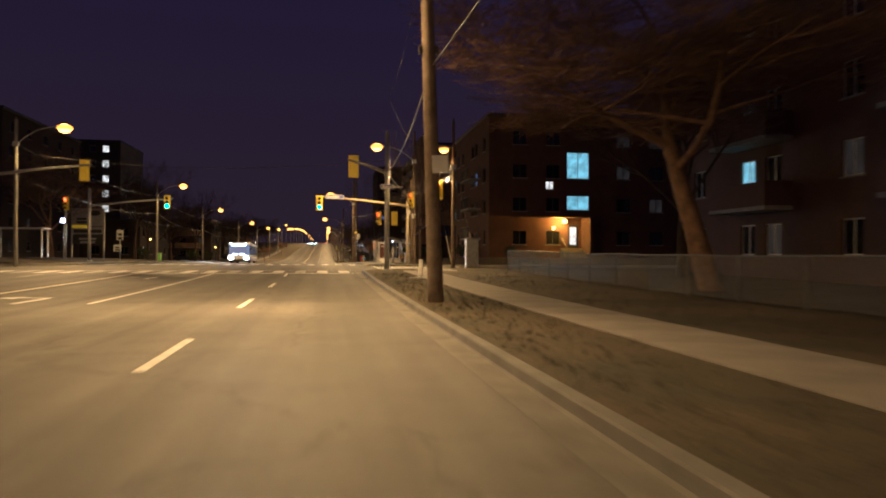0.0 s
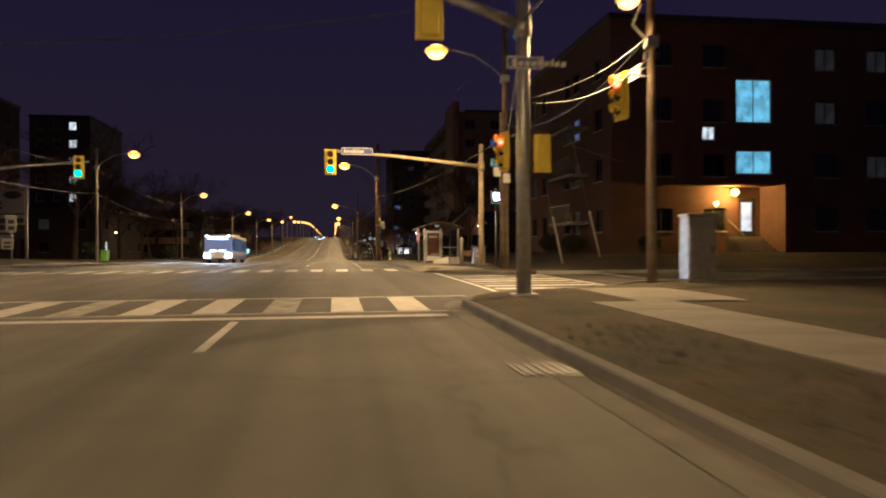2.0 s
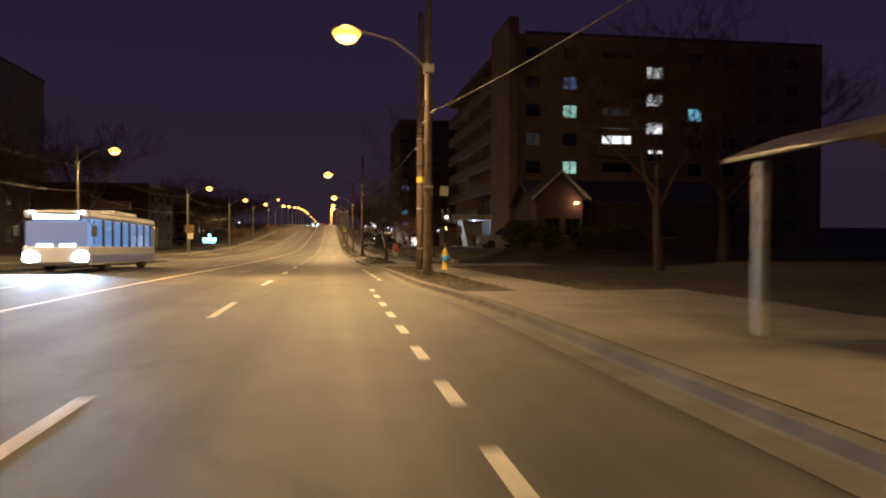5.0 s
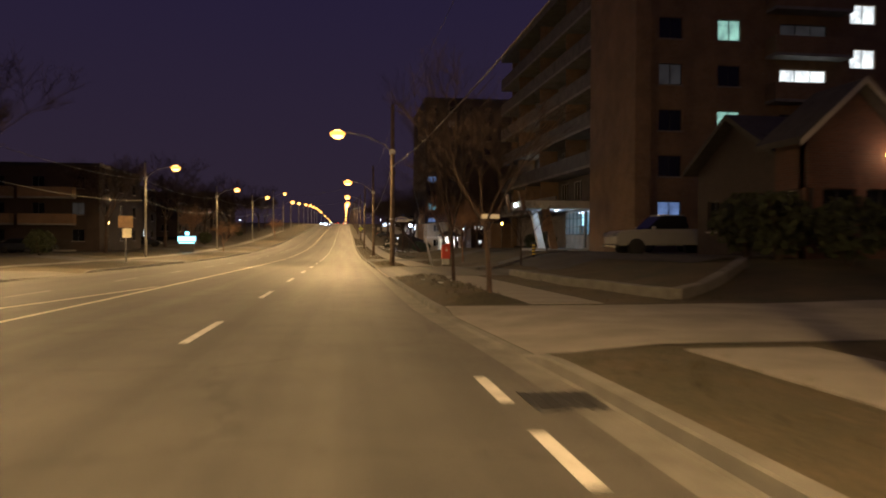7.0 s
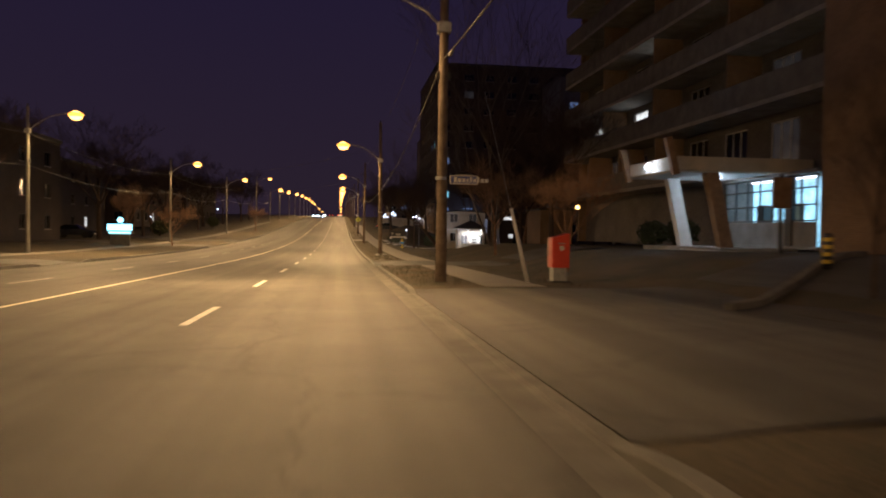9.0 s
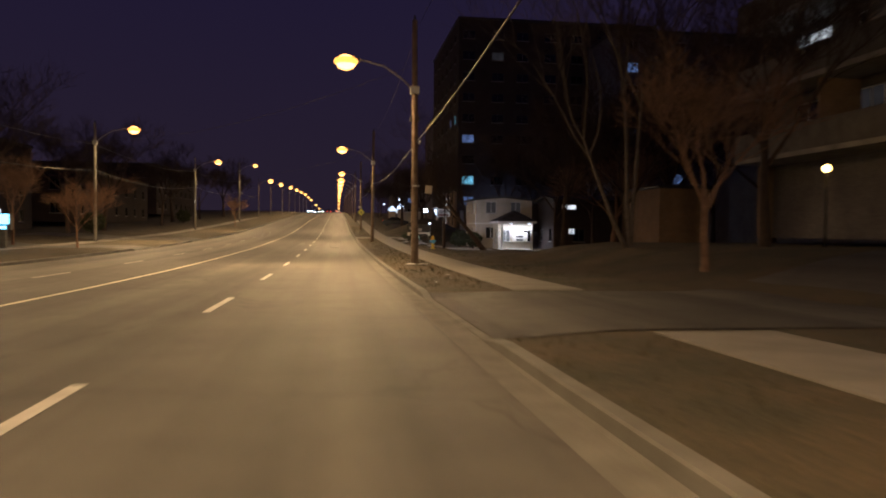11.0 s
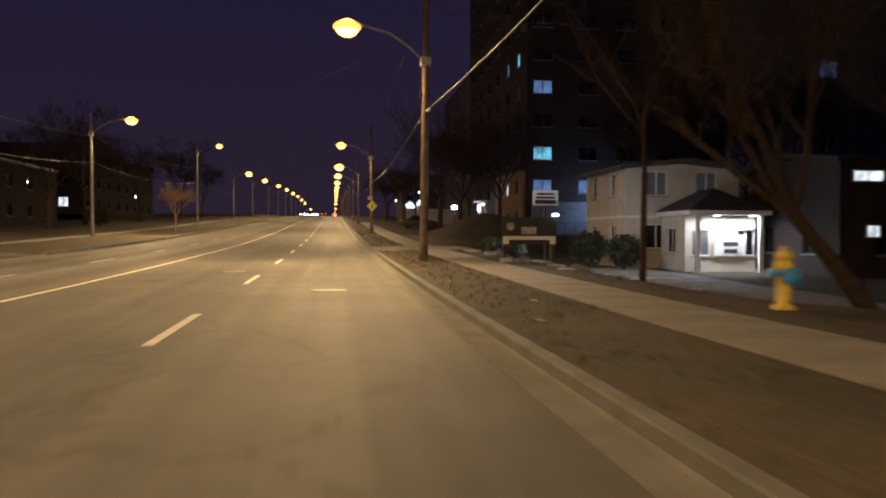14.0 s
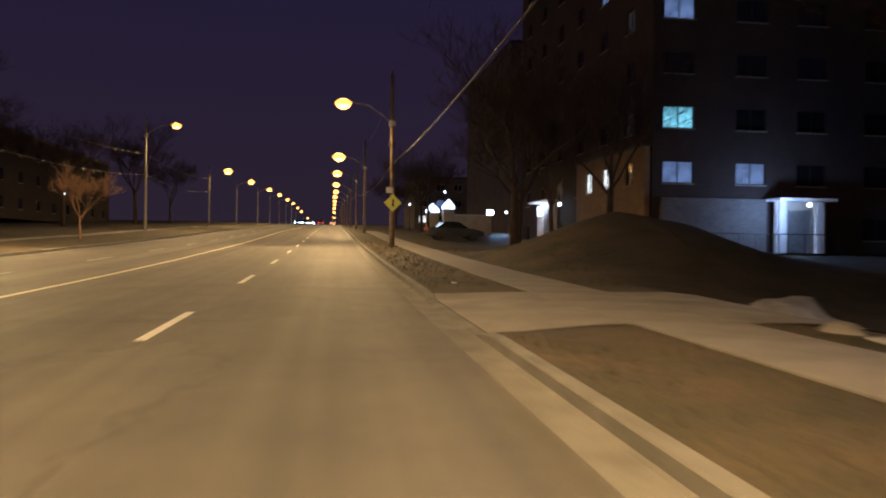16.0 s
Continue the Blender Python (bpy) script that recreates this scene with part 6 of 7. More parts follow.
    part("trunk", limbs, bark, ob, smooth=True)
    part("crown", fine, bark, ob, "fine leafless twigs")
    return ob


great_tree = put(bare_tree(11, 17, 1.9, 0.36, "bare_tree", "large leafless tree with a thick forked trunk and dense twigs", 0.25, 6, (-0.34, -0.05), twigs=4, bark=LAMPLIT_TWIG, thin=0.008, rise=-0.05), 12.0, 18.8)
great_tree.scale = (1.15, 1.15, 1.15)
big_a = put(bare_tree(11, 15, 1.25, 0.34, "bare_tree", "large leafless tree with a thick forked trunk", 0.26, 5, (-0.3, -0.05), twigs=4, bark=LAMPLIT_TWIG, thin=0.014), -29.0, 82.0, 90)
sapling = put(bare_tree(13, 4.2, 0.35, 0.055, "bare_tree", "slim young tree with its headlit foot painted pale", 0.55, 3, twigs=2), 3.85, 27.8)
# white sleeve puts the headlight on the lower trunk into the colour
part("headlit_foot", tubed([(0, 0, -0.02), (0.005, 0, 0.4), (0.01, 0, 0.8)], [0.095, 0.09, 0.085], 12), WHITE, sapling, "pale sleeve imitating headlight on the trunk's foot", smooth=True)
big_b = put(bare_tree(5, 14, 0.8, 0.3, "bare_tree", "tall leafless street tree", 0.3, 5, twigs=4, thin=0.01), -24.0, 96.0)
big_c = put(bare_tree(23, 12, 0.7, 0.22, "bare_tree", "leafless tree with upright branches", 0.3, 5, twigs=4, thin=0.01), 17.0, 184.5, 40)
small_a = put(bare_tree(7, 3.9, 0.75, 0.07, "bare_tree", "young leafless street tree on the verge", 0.45, 4, (0.02, 0.02)), 3.35, 107.2)
small_b = put(bare_tree(31, 4.6, 0.5, 0.075, "bare_tree", "young leafless street tree on the verge", 0.46, 4), 4.0, 116.9)
slim = put(bare_tree(17, 7.0, 0.85, 0.1, "bare_tree", "slim leafless tree with spreading branches", 0.26, 5, bark=LAMPLIT_TWIG), -20.4, 193.5)
slim.scale = (1.15, 1.15, 1.15)
straight = put(bare_tree(19, 8.0, 0.7, 0.11, "bare_tree", "straight leafless tree with thin drooping twigs", 0.62, 4, twigs=4, rise=-0.05), 8.8, 202.9)
pale = put(bare_tree(41, 13, 0.5, 0.105, "bare_tree", "pale-barked leafless tree with three stems", levels=4, bark=PALE_BARK, stems=((-0.46, 0.05, 4.6), (-0.04, 0.0, 7.5), (0.1, 0.06, 7.0))), 11.4, 170.1)
leaning = put(bare_tree(29, 6.4, 0.6, 0.24, "bare_tree", "thick dark leafless tree leaning over the lawn", 0.55, 4, (-0.78, 0.1), twigs=4), 11.6, 196.8)
for src, x, y, rz, sc in ((big_b, 15.5, 8.0, 120, 1.0), (big_b, 16.5, 30.0, 200, 0.95), (big_c, 11.0, 86.0, 70, 0.8), (big_b, 19.0, 96.0, 20, 1.0),
                          (big_c, -25.0, 108.0, 150, 1.0), (big_b, -26.0, 118.0, 60, 0.9), (big_c, -27.0, 133.0, 200, 1.0), (big_a, -30.0, 150.0, 300, 0.8), (big_b, -24.0, 140.0, 10, 1.05),
                          (big_c, -24.2, 171.0, 20, 1.0), (big_b, -25.0, 200.0, 220, 1.0), (big_c, -24.0, 214.0, 110, 1.0), (big_b, -24.5, 226.0, 330, 0.95), (big_a, -28.0, 236.0, 40, 0.8), (big_c, -24.0, 250.0, 250, 0.9),
                          (big_b, -26.0, 266.0, 140, 1.0), (big_c, -25.0, 284.0, 60, 1.0), (big_b, -24.0, 306.0, 190, 1.0), (big_c, -25.0, 330.0, 15, 1.0), (big_c, 21.0, 176.0, 130, 1.1), (big_a, 19.0, 192.0, 220, 0.75),
                          (big_b, 24.0, 198.0, 75, 0.9), (big_c, 24.0, 232.0, 100, 1.1), (big_b, 29.5, 228.0, 260, 1.15), (big_c, 34.0, 222.0, 35, 1.2), (big_b, 14.5, 246.5, 190, 0.9), (big_c, 33.0, 204.0, 140, 1.25), (big_b, 20.5, 195.0, 310, 1.05), (big_c, 28.0, 212.0, 75, 1.2), (big_c, 14.5, 166.0, 15, 1.0), (big_c, 15.0, 190.5, 320, 0.9), (big_b, 27.0, 186.0, 210, 1.1), (big_c, 22.0, 204.0, 60, 1.0), (big_b, 20.5, 229.5, 100, 1.0), (big_c, 28.0, 230.0, 10, 1.1), (big_c, 17.5, 200.5, 15, 1.05), (big_b, 23.5, 192.0, 95, 1.2), (big_b, 8.9, 244.5, 35, 0.85), (big_c, 12.5, 250.0, 95, 0.9), (big_b, 13.5, 262.0, 270, 0.9), (big_c, 9.5, 282.0, 45, 0.8), (big_b, 11.0, 300.0, 160, 0.8),
                          (big_c, 10.0, 325.0, 80, 0.8), (big_b, 12.0, 350.0, 10, 0.8), (slim, 9.5, 160.5, 100, 1.0), (slim, 8.5, 143.2, 10, 0.8), (small_a, 9.2, 128.5, 50, 0.8), (slim, -15.5, 190.5, 75, 0.8), (slim, -15.2, 258.0, 140, 0.9), (big_c, -30.0, 60.0, 0, 0.9), (big_b, -34.0, 30.0, 45, 1.0)):
    put_copy(src, x, y, rz, 0.0, sc)


def shrub(seed, rx, ry, rz, name="shrub", label="dense dark evergreen shrub"):
    """Many small leaf clumps on a few stems, with an uneven outline."""
    rnd = random.Random(seed)
    ob = thing(name, pose(0, 0, 0), label, "shrub")
    stems, leaves = bmesh.new(), bmesh.new()
    for i in range(6):
        a = rnd.uniform(0, math.tau)
        tube(stems, [(0, 0, -0.1), (rx * 0.3 * math.cos(a), ry * 0.3 * math.sin(a), rz * 0.4), (rx * 0.6 * math.cos(a), ry * 0.6 * math.sin(a), rz * 0.8)], [0.03, 0.02, 0.008], 4)
    for i in range(700):
        v = Vector((rnd.gauss(0, 1), rnd.gauss(0, 1), rnd.gauss(0, 1))).normalized() * rnd.uniform(0.55, 1.0) * (0.8 + 0.3 * noise.noise((i * 0.01, seed, 0)))
        c = Vector((v.x * rx, v.y * ry, rz * 0.5 + v.z * rz * 0.52))
        if c.z < 0.02:
            continue
        n = Vector((rnd.uniform(-1, 1), rnd.uniform(-1, 1), rnd.uniform(-0.3, 1))).normalized()
        s, t = n.orthogonal().normalized(), None
        t = n.cross(s)
        k = rnd.uniform(0.06, 0.13)
        q = [c + s * k, c + t * k * 0.6 + n * 0.02, c - s * k, c - t * k * 0.6 + n * 0.02]
        leaves.faces.new([leaves.verts.new(p) for p in q])
    part("stem", stems, BARK, ob)
    part("foliage", leaves, HEDGE_M, ob)
    return ob


bush = put(shrub(3, 0.9, 0.9, 1.4), 13.4, 70.5)
round_bush = put(shrub(8, 0.75, 0.75, 0.8), 7.1, 216.0)
for src, x, y, rz, sc in ((bush, 13.5, 66.0, 40, 0.9), (bush, 16.0, 61.0, 90, 0.8), (bush, 17.0, 110.3, 10, 1.4), (bush, 14.2, 110.2, 70, 1.5), (bush, 12.9, 111.6, 200, 1.6), (bush, 13.0, 113.4, 20, 1.6), (bush, 20.0, 111.5, 20, 1.5), (bush, 13.7, 216.3, 30, 1.3), (bush, 12.6, 218.2, 130, 1.4), (round_bush, 7.6, 213.0, 50, 0.8),
                          (bush, 17.0, 151.8, 20, 1.2), (bush, 16.2, 153.4, 80, 1.1),
                          (bush, 24.0, 134.0, 0, 1.0), (bush, 21.0, 134.0, 120, 1.0), (bush, -23.0, 131.0, 20, 1.5), (bush, -24.0, 154.0, 50, 1.6), (bush, -22.5, 216.0, 90, 1.6), (bush, -23.5, 262.0, 0, 1.6), (bush, -24.0, 100.0, 30, 1.3)):
    put_copy(src, x, y, rz, 0, sc)


def rock(x, y, r, seed):
    rnd = random.Random(seed)
    ob = thing("boulder", pose(x, y, land(x, y) - r * 0.2, 0, 0, rnd.uniform(0, 360)), "rough grey garden boulder beside the pavement", "boulder", "garden boulders")
    bm = bmesh.new()
    bmesh.ops.create_icosphere(bm, subdivisions=3, radius=r)
    for v in bm.verts:
        v.co *= 1 + 0.35 * noise.noise(v.co * (1.3 / r) + Vector((seed, 0, 0)))
        v.co.z *= 0.62
    part("stone", bm, ROCK, ob, smooth=True)


for i, (x, y, r) in enumerate(((6.9, 209.0, 0.35), (7.3, 207.4, 0.28), (6.6, 213.6, 0.3), (7.9, 205.9, 0.4), (8.6, 204.2, 0.3), (6.4, 217.8, 0.26), (9.3, 202.8, 0.35), (8.2, 203.3, 0.22))):
    rock(x, y, r, i + 1)
rock(8.35, 221.9, 0.85, 12)

# chain-link fence round the first apartment house
fence = thing("chain_link_fence", pose(0, 0, 0), "grey chain-link fence between steel posts", "fence")
run = [(9.6, 36.0 - 2.5 * i) for i in range(15)]
for x, y in run:
    part("post", tubed([(x, y, land(x, y) - 0.1), (x, y, land(x, y) + 1.12)], [0.024, 0.024], 8), CHAIN, fence)
for (xa, ya), (xb, yb) in zip(run, run[1:]):
    za, zb = land(xa, ya), land(xb, yb)
    part("rail", tubed([(xa, ya, za + 1.1), (xb, yb, zb + 1.1)], [0.018, 0.018], 6), CHAIN, fence)
    bm = bmesh.new()
    n, hgt = 26, 1.04
    for s in (1, -1):
        for i in range(-12, n):
            pa, pb = i / n, (i + 12) / n
            a0, b0 = max(0.0, pa), min(1.0, pb)
            if b0 <= a0:
                continue
            fa, fb = (a0 - pa) / (pb - pa), (b0 - pa) / (pb - pa)
            ha, hb = (fa, fb) if s > 0 else (1 - fa, 1 - fb)
            tube(bm, [(xa, ya + (yb - ya) * a0, za + (zb - za) * a0 + 0.05 + hgt * ha), (xa, ya + (yb - ya) * b0, za + (zb - za) * b0 + 0.05 + hgt * hb)], [0.004, 0.004], 3, cap=False)
    part("mesh_panel", bm, CHAIN, fence)


# ---- bus stop and street furniture ----
def foot(x, y):
    return pose(x, y, land(x, y))


sh = thing("bus_shelter", foot(5.68, 68.55) @ Matrix.Diagonal((1.17, 0.76, 0.87, 1.0)), "glass bus shelter with an arched roof and red poster", "bus shelter")
for px, py in ((-0.75, -2.0), (0.1, -2.0), (0.95, -2.0), (-0.75, 2.0), (0.95, 2.0)):
    part("post", boxed(px - 0.05, py - 0.05, 0, px + 0.05, py + 0.05, 2.3, bevel=0.01), STEEL, sh)
bm = bmesh.new()
n = 12
lo = [(-1.05 + 2.3 * k / n, 2.28 + 0.42 * math.sin(math.pi * k / n)) for k in range(n + 1)]
a = [[bm.verts.new((px, yy, pz + dz)) for px, pz in lo] for yy, dz in ((-2.25, 0), (2.25, 0), (2.25, 0.06), (-2.25, 0.06))]
for r0, r1 in ((0, 1), (1, 2), (2, 3), (3, 0)):
    for k in range(n):
        bm.faces.new((a[r0][k], a[r0][k + 1], a[r1][k + 1], a[r1][k]))
bm.faces.new([a[0][0], a[1][0], a[2][0], a[3][0]])
bm.faces.new([a[i][n] for i in (3, 2, 1, 0)])
bmesh.ops.recalc_face_normals(bm, faces=bm.faces)
part("roof", bm, SMOKED, sh, "arched smoked-brown roof", smooth=True)
for args in ((0.93, -1.95, 0.25, 0.95, -0.03, 2.2), (0.93, 0.03, 0.25, 0.95, 1.95, 2.2), (0.16, -2.02, 0.25, 0.9, -2.0, 2.2), (-0.7, 2.0, 0.25, 0.9, 2.02, 2.2)):
    part("pane", boxed(*args), GLASS, sh)
part("rail", boxed(0.91, -1.95, 1.0, 0.97, 1.95, 1.06), STEEL, sh)
part("rail", boxed(0.16, -2.03, 1.0, 0.9, -1.97, 1.06), STEEL, sh)
post = part("poster_box", boxed(-0.69, -2.04, 0.12, 0.04, -1.93, 2.15, bevel=0.02), STEEL, sh, "tall poster case in the shelter's end")
part("poster", boxed(-0.62, -2.052, 0.5, -0.02, -2.042, 2.0), DARK_RED, post, "dark red poster sheet")
part("kick_panel", boxed(-0.66, -2.056, 0.15, 0.02, -2.042, 0.42, bevel=0.006), WHITE, post, "white panel below the poster")
bars(post, -0.55, -0.1, 1.7, 1.9, -2.053, WORN_PAINT, 1, 2)
bars(post, -0.5, 0.0, 0.55, 0.68, -2.053, WORN_PAINT, 1, 5)
seat = part("bench_seat", boxed(0.35, -1.2, 0.42, 0.85, 1.2, 0.48, bevel=0.015), STEEL, sh)
for yy in (-0.9, 0.9):
    part("bench_leg", boxed(0.5, yy - 0.04, 0, 0.6, yy + 0.04, 0.42), STEEL, seat)
part("roof_lamp", boxed(0.0, -0.5, 2.5, 0.15, 0.5, 2.55), SIGN_LIGHT, sh, "small strip lamp under the roof")

stp = thing("bus_stop_sign", foot(4.45, 67.3), "slim bus stop post with a tall narrow sign", "bus stop")
part("post", tubed([(0, 0, -0.1), (0, 0, 2.05)], [0.035, 0.03], 10), STEEL, stp, smooth=True)
part("sign_plate", boxed(-0.085, -0.05, 1.15, 0.085, -0.03, 2.0, bevel=0.005), WHITE, stp)
bars(stp, -0.07, 0.07, 1.2, 1.95, -0.051, RED, 4, 9)

bn = thing("bench", foot(7.2, 65.0) @ Matrix.Diagonal((0.74, 0.85, 0.74, 1.0)), "timber bench on a concrete pad", "bench")
for i in range(4):
    part("seat_slat", boxed(-0.75, -0.2 + 0.12 * i, 0.42, 0.75, -0.1 + 0.12 * i, 0.46, bevel=0.008), TIMBER, bn)
for i in range(3):
    part("back_slat", boxed(-0.75, 0.3, 0.55 + 0.14 * i, 0.75, 0.34, 0.66 + 0.14 * i, bevel=0.008), TIMBER, bn)
for px in (-0.65, 0.65):
    part("leg", boxed(px - 0.04, -0.18, 0, px + 0.04, 0.3, 0.42, bevel=0.01), CONCRETE, bn)
    part("back_post", boxed(px - 0.03, 0.27, 0.42, px + 0.03, 0.3, 0.95), DARK_METAL, bn)
lw = thing("low_wall", foot(5.3, 63.3), "low pale concrete retaining wall by the bus stop", "wall")
bm = bmesh.new()
prof = [(-0.52, -0.1), (0.52, -0.1), (0.52, 0.33), (0.3, 0.36), (-0.2, 0.27), (-0.5, 0.12)]
pa, pb_ = [[bm.verts.new((px, py, pz)) for px, pz in prof] for py in (-0.25, 0.2)]
bm.faces.new(pa)
bm.faces.new(pb_[::-1])
for k in range(6):
    bm.faces.new((pa[k], pb_[k], pb_[(k + 1) % 6], pa[(k + 1) % 6]))
bmesh.ops.recalc_face_normals(bm, faces=bm.faces)
bmesh.ops.bevel(bm, geom=bm.edges[:], offset=0.03, segments=2, affect="EDGES")
part("wall", bm, WHITE, lw, "pale wall with a sloping end")
pt = thing("planter", foot(5.85, 62.1), "low grey concrete planter beside the bench", "planter")
for args in ((-0.35, -0.3, 0, 0.35, -0.22, 0.36), (-0.35, 0.22, 0, 0.35, 0.3, 0.36), (-0.35, -0.218, 0, -0.27, 0.218, 0.36), (0.27, -0.218, 0, 0.35, 0.218, 0.36)):
    part("side", boxed(*args, bevel=0.012), CONCRETE, pt)
part("soil", boxed(-0.268, -0.216, 0.02, 0.268, 0.216, 0.3), GRAVEL, pt)
bx = thing("utility_box", foot(7.15, 62.6) @ Matrix.Diagonal((1.05, 1.05, 0.9, 1.0)), "pale blue recycling box beside the bench", "bin")
part("body", boxed(-0.3, -0.3, 0.0, 0.3, 0.3, 0.95, bevel=0.03), STEEL, bx)
part("lid", boxed(-0.33, -0.33, 0.95, 0.33, 0.33, 1.05, bevel=0.03), BLUE, bx)
part("label_plate", boxed(-0.22, -0.312, 0.4, 0.22, -0.302, 0.8), WHITE, bx)
bars(bx, -0.18, 0.18, 0.5, 0.75, -0.313, BLUE, 2, 6)
bo = thing("bollard", foot(5.35, 57.5), "weathered pale post at the corner", "bollard")
part("post", tubed([(0, 0, -0.1), (0, 0, 1.24), (0, 0, 1.3)], [0.09, 0.085, 0.05], 12), CONCRETE, bo, smooth=True)
for x, y, dx in ((10.2, 57.6, -0.45), (12.4, 58.6, -0.5), (5.68, 138.0, -0.5)):
    gp = thing("guy_wire_guard", foot(x, y), "slanted pale guard on a pole's guy wire", "guy wire")
    top = 2.2 if x > 6 else 2.1
    part("guard", tubed([(0, 0, -0.05), (dx, 0.1, top)], [0.06, 0.05], 10), WHITE if x < 6 else CREAM, gp, smooth=True)
    part("wire", tubed([(dx, 0.1, top - 0.05), (dx * 2.6, 0.26, top * 2.6)], [0.008, 0.008], 5), STEEL, gp)


def hydrant(x, y):
    ob = thing("fire_hydrant", foot(x, y), "yellow fire hydrant with a blue cap ring", "hydrant", "fire hydrants")
    part("barrel", lathe(bmesh.new(), [(0.16, -0.05), (0.16, 0.04), (0.1, 0.06), (0.1, 0.55), (0.14, 0.58), (0.14, 0.64), (0.11, 0.7)], 18), HYDRANT_YELLOW, ob, smooth=True)
    part("bonnet", lathe(bmesh.new(), [(0.12, 0.7), (0.11, 0.8), (0.05, 0.86), (0.03, 0.92)], 18), HYDRANT_YELLOW, ob, smooth=True)
    for rz in (0, 180):
        part("nozzle", lathe(bmesh.new(), [(0.06, 0.08), (0.06, 0.17), (0.075, 0.17), (0.075, 0.21)], 14), HYDRANT_BLUE, ob, m=pose(0, 0, 0.52, 0, 90, rz), smooth=True)
    part("nozzle", lathe(bmesh.new(), [(0.1, 0.08), (0.1, 0.18), (0.135, 0.18), (0.13, 0.22)], 14), HYDRANT_BLUE, ob, m=pose(0, 0, 0.48, 90), smooth=True)


hydrant(4.75, 93.4)
hydrant(6.6, 192.8)

rb = thing("newspaper_box", foot(6.55, 137.9), "orange-red metal newspaper box with a sloping top", "newspaper box")
part("base", boxed(-0.2, -0.2, 0, 0.2, 0.2, 0.42, bevel=0.02), STEEL, rb, "dull grey pedestal")
part("foot_plate", boxed(-0.29, -0.27, 0, 0.29, 0.27, 0.04, bevel=0.01), DARK_METAL, rb)
body = bmesh.new()
front = [(-0.26, 0.42), (0.26, 0.42), (0.26, 1.42), (-0.26, 1.27)]
fa, fb = [[body.verts.new((px, py, pz)) for px, pz in front] for py in (-0.25, 0.25)]
body.faces.new(fa)
body.faces.new(fb[::-1])
for k in range(4):
    body.faces.new((fa[k], fb[k], fb[(k + 1) % 4], fa[(k + 1) % 4]))
bmesh.ops.recalc_face_normals(body, faces=body.faces)
bmesh.ops.bevel(body, geom=body.edges[:], offset=0.02, segments=2, affect="EDGES")
body = part("body", body, RED, rb)
part("door", boxed(-0.21, -0.266, 0.5, 0.21, -0.252, 1.2, bevel=0.008), RED, body)
part("mark", lathe(bmesh.new(), [(0.075, 0.0), (0.07, 0.006)], 14), WHITE, body, "small white round mark", pose(0.02, -0.268, 0.98, 90))
part("handle", boxed(-0.1, -0.3, 1.1, 0.1, -0.267, 1.13, bevel=0.006), STEEL, body)

# signs on poles
for (x, y, z, w) in ((3.25, 138.0, 2.88, 0.8),):
    st_ = thing("street_sign", foot(x, y), "blue street-name plate clamped to the wooden pole", "street sign")
    plate = street_sign(st_, pose(w / 2 + 0.08, -0.16, z), w, 0.26, 12)
    bm = bmesh.new()
    arc = [bm.verts.new((-w * 0.36 + w * 0.72 * k / 10, -0.015, h)) for h, ks in ((0.128, range(11)),) for k in ks]
    arc += [bm.verts.new((-w * 0.36 + w * 0.72 * k / 10, -0.015, 0.132 + 0.09 * math.sin(math.pi * k / 10))) for k in range(9, 0, -1)]
    bmesh.ops.solidify(bm, geom=[bm.faces.new(arc)], thickness=0.02)
    part("arched_top", bm, WHITE, plate, "white arched crest of the name plate")
    part("clamp", tubed([(-0.15, 0, z), (-0.15, 0, z + 0.08)], [0.16, 0.16], 14), STEEL, st_)
for (x, y, z) in ((3.28, 172.45, 2.9), (3.2, 87.0, 2.75)):
    sp = thing("parking_sign", foot(x, y), "small white sign plate on a wooden pole", "sign")
    part("plate", boxed(0.16, -0.16, z - 0.05, 0.44, -0.14, z + 0.27, bevel=0.006), CREAM, sp, m=pose(0, 0, 0, 0, 4, 0))
    part("strap", tubed([(0, 0, z + 0.2), (0, 0, z + 0.26)], [0.16, 0.16], 14), STEEL, sp)

dm = thing("crossing_sign", foot(3.5, 251.2), "lime-yellow diamond crossing sign banded to the wooden pole", "road sign")
for z in (2.3, 2.78):
    part("band", tubed([(0, 0.2, z), (0, 0.2, z + 0.04)], [0.17, 0.17], 14), STEEL, dm)
part("bracket", boxed(-0.03, -0.045, 2.1, 0.03, 0.04, 3.35), STEEL, dm)
part("diamond", boxed(-0.36, -0.062, -0.36, 0.36, -0.047, 0.36, bevel=0.02), SIGN_YELLOW, dm, m=pose(0, 0, 2.5, 0, 45, 0))
part("symbol", tubed([(0.0, -0.068, 2.29), (-0.03, -0.068, 2.45), (0.02, -0.068, 2.57)], [0.03, 0.03, 0.025], 6), BLACK, dm)
part("symbol", tubed([(0.08, -0.068, 2.3), (0.01, -0.068, 2.45), (0.03, -0.068, 2.69)], [0.028, 0.03, 0.05], 6), BLACK, dm)
part("small_plate", boxed(-0.38, -0.062, 3.06, -0.04, -0.047, 3.38, bevel=0.01), WHITE, dm, "small white plate above the diamond")

pb = thing("sign_board", foot(7.6, 211.0) @ pose(0, 0, -0.4), "dark shop signboard on two posts with a pale letter strip", "sign")
for px in (-0.95, 0.95):
    part("post", boxed(px - 0.06, -0.06, -0.15, px + 0.06, 0.06, 2.1), DARK_METAL, pb)
panel = part("panel", boxed(-1.1, -0.12, 1.0, 1.1, -0.062, 2.05, bevel=0.01), BLACK, pb)
part("letter_strip", boxed(-1.05, -0.135, 1.02, 1.05, -0.122, 1.32), WHITE, panel)
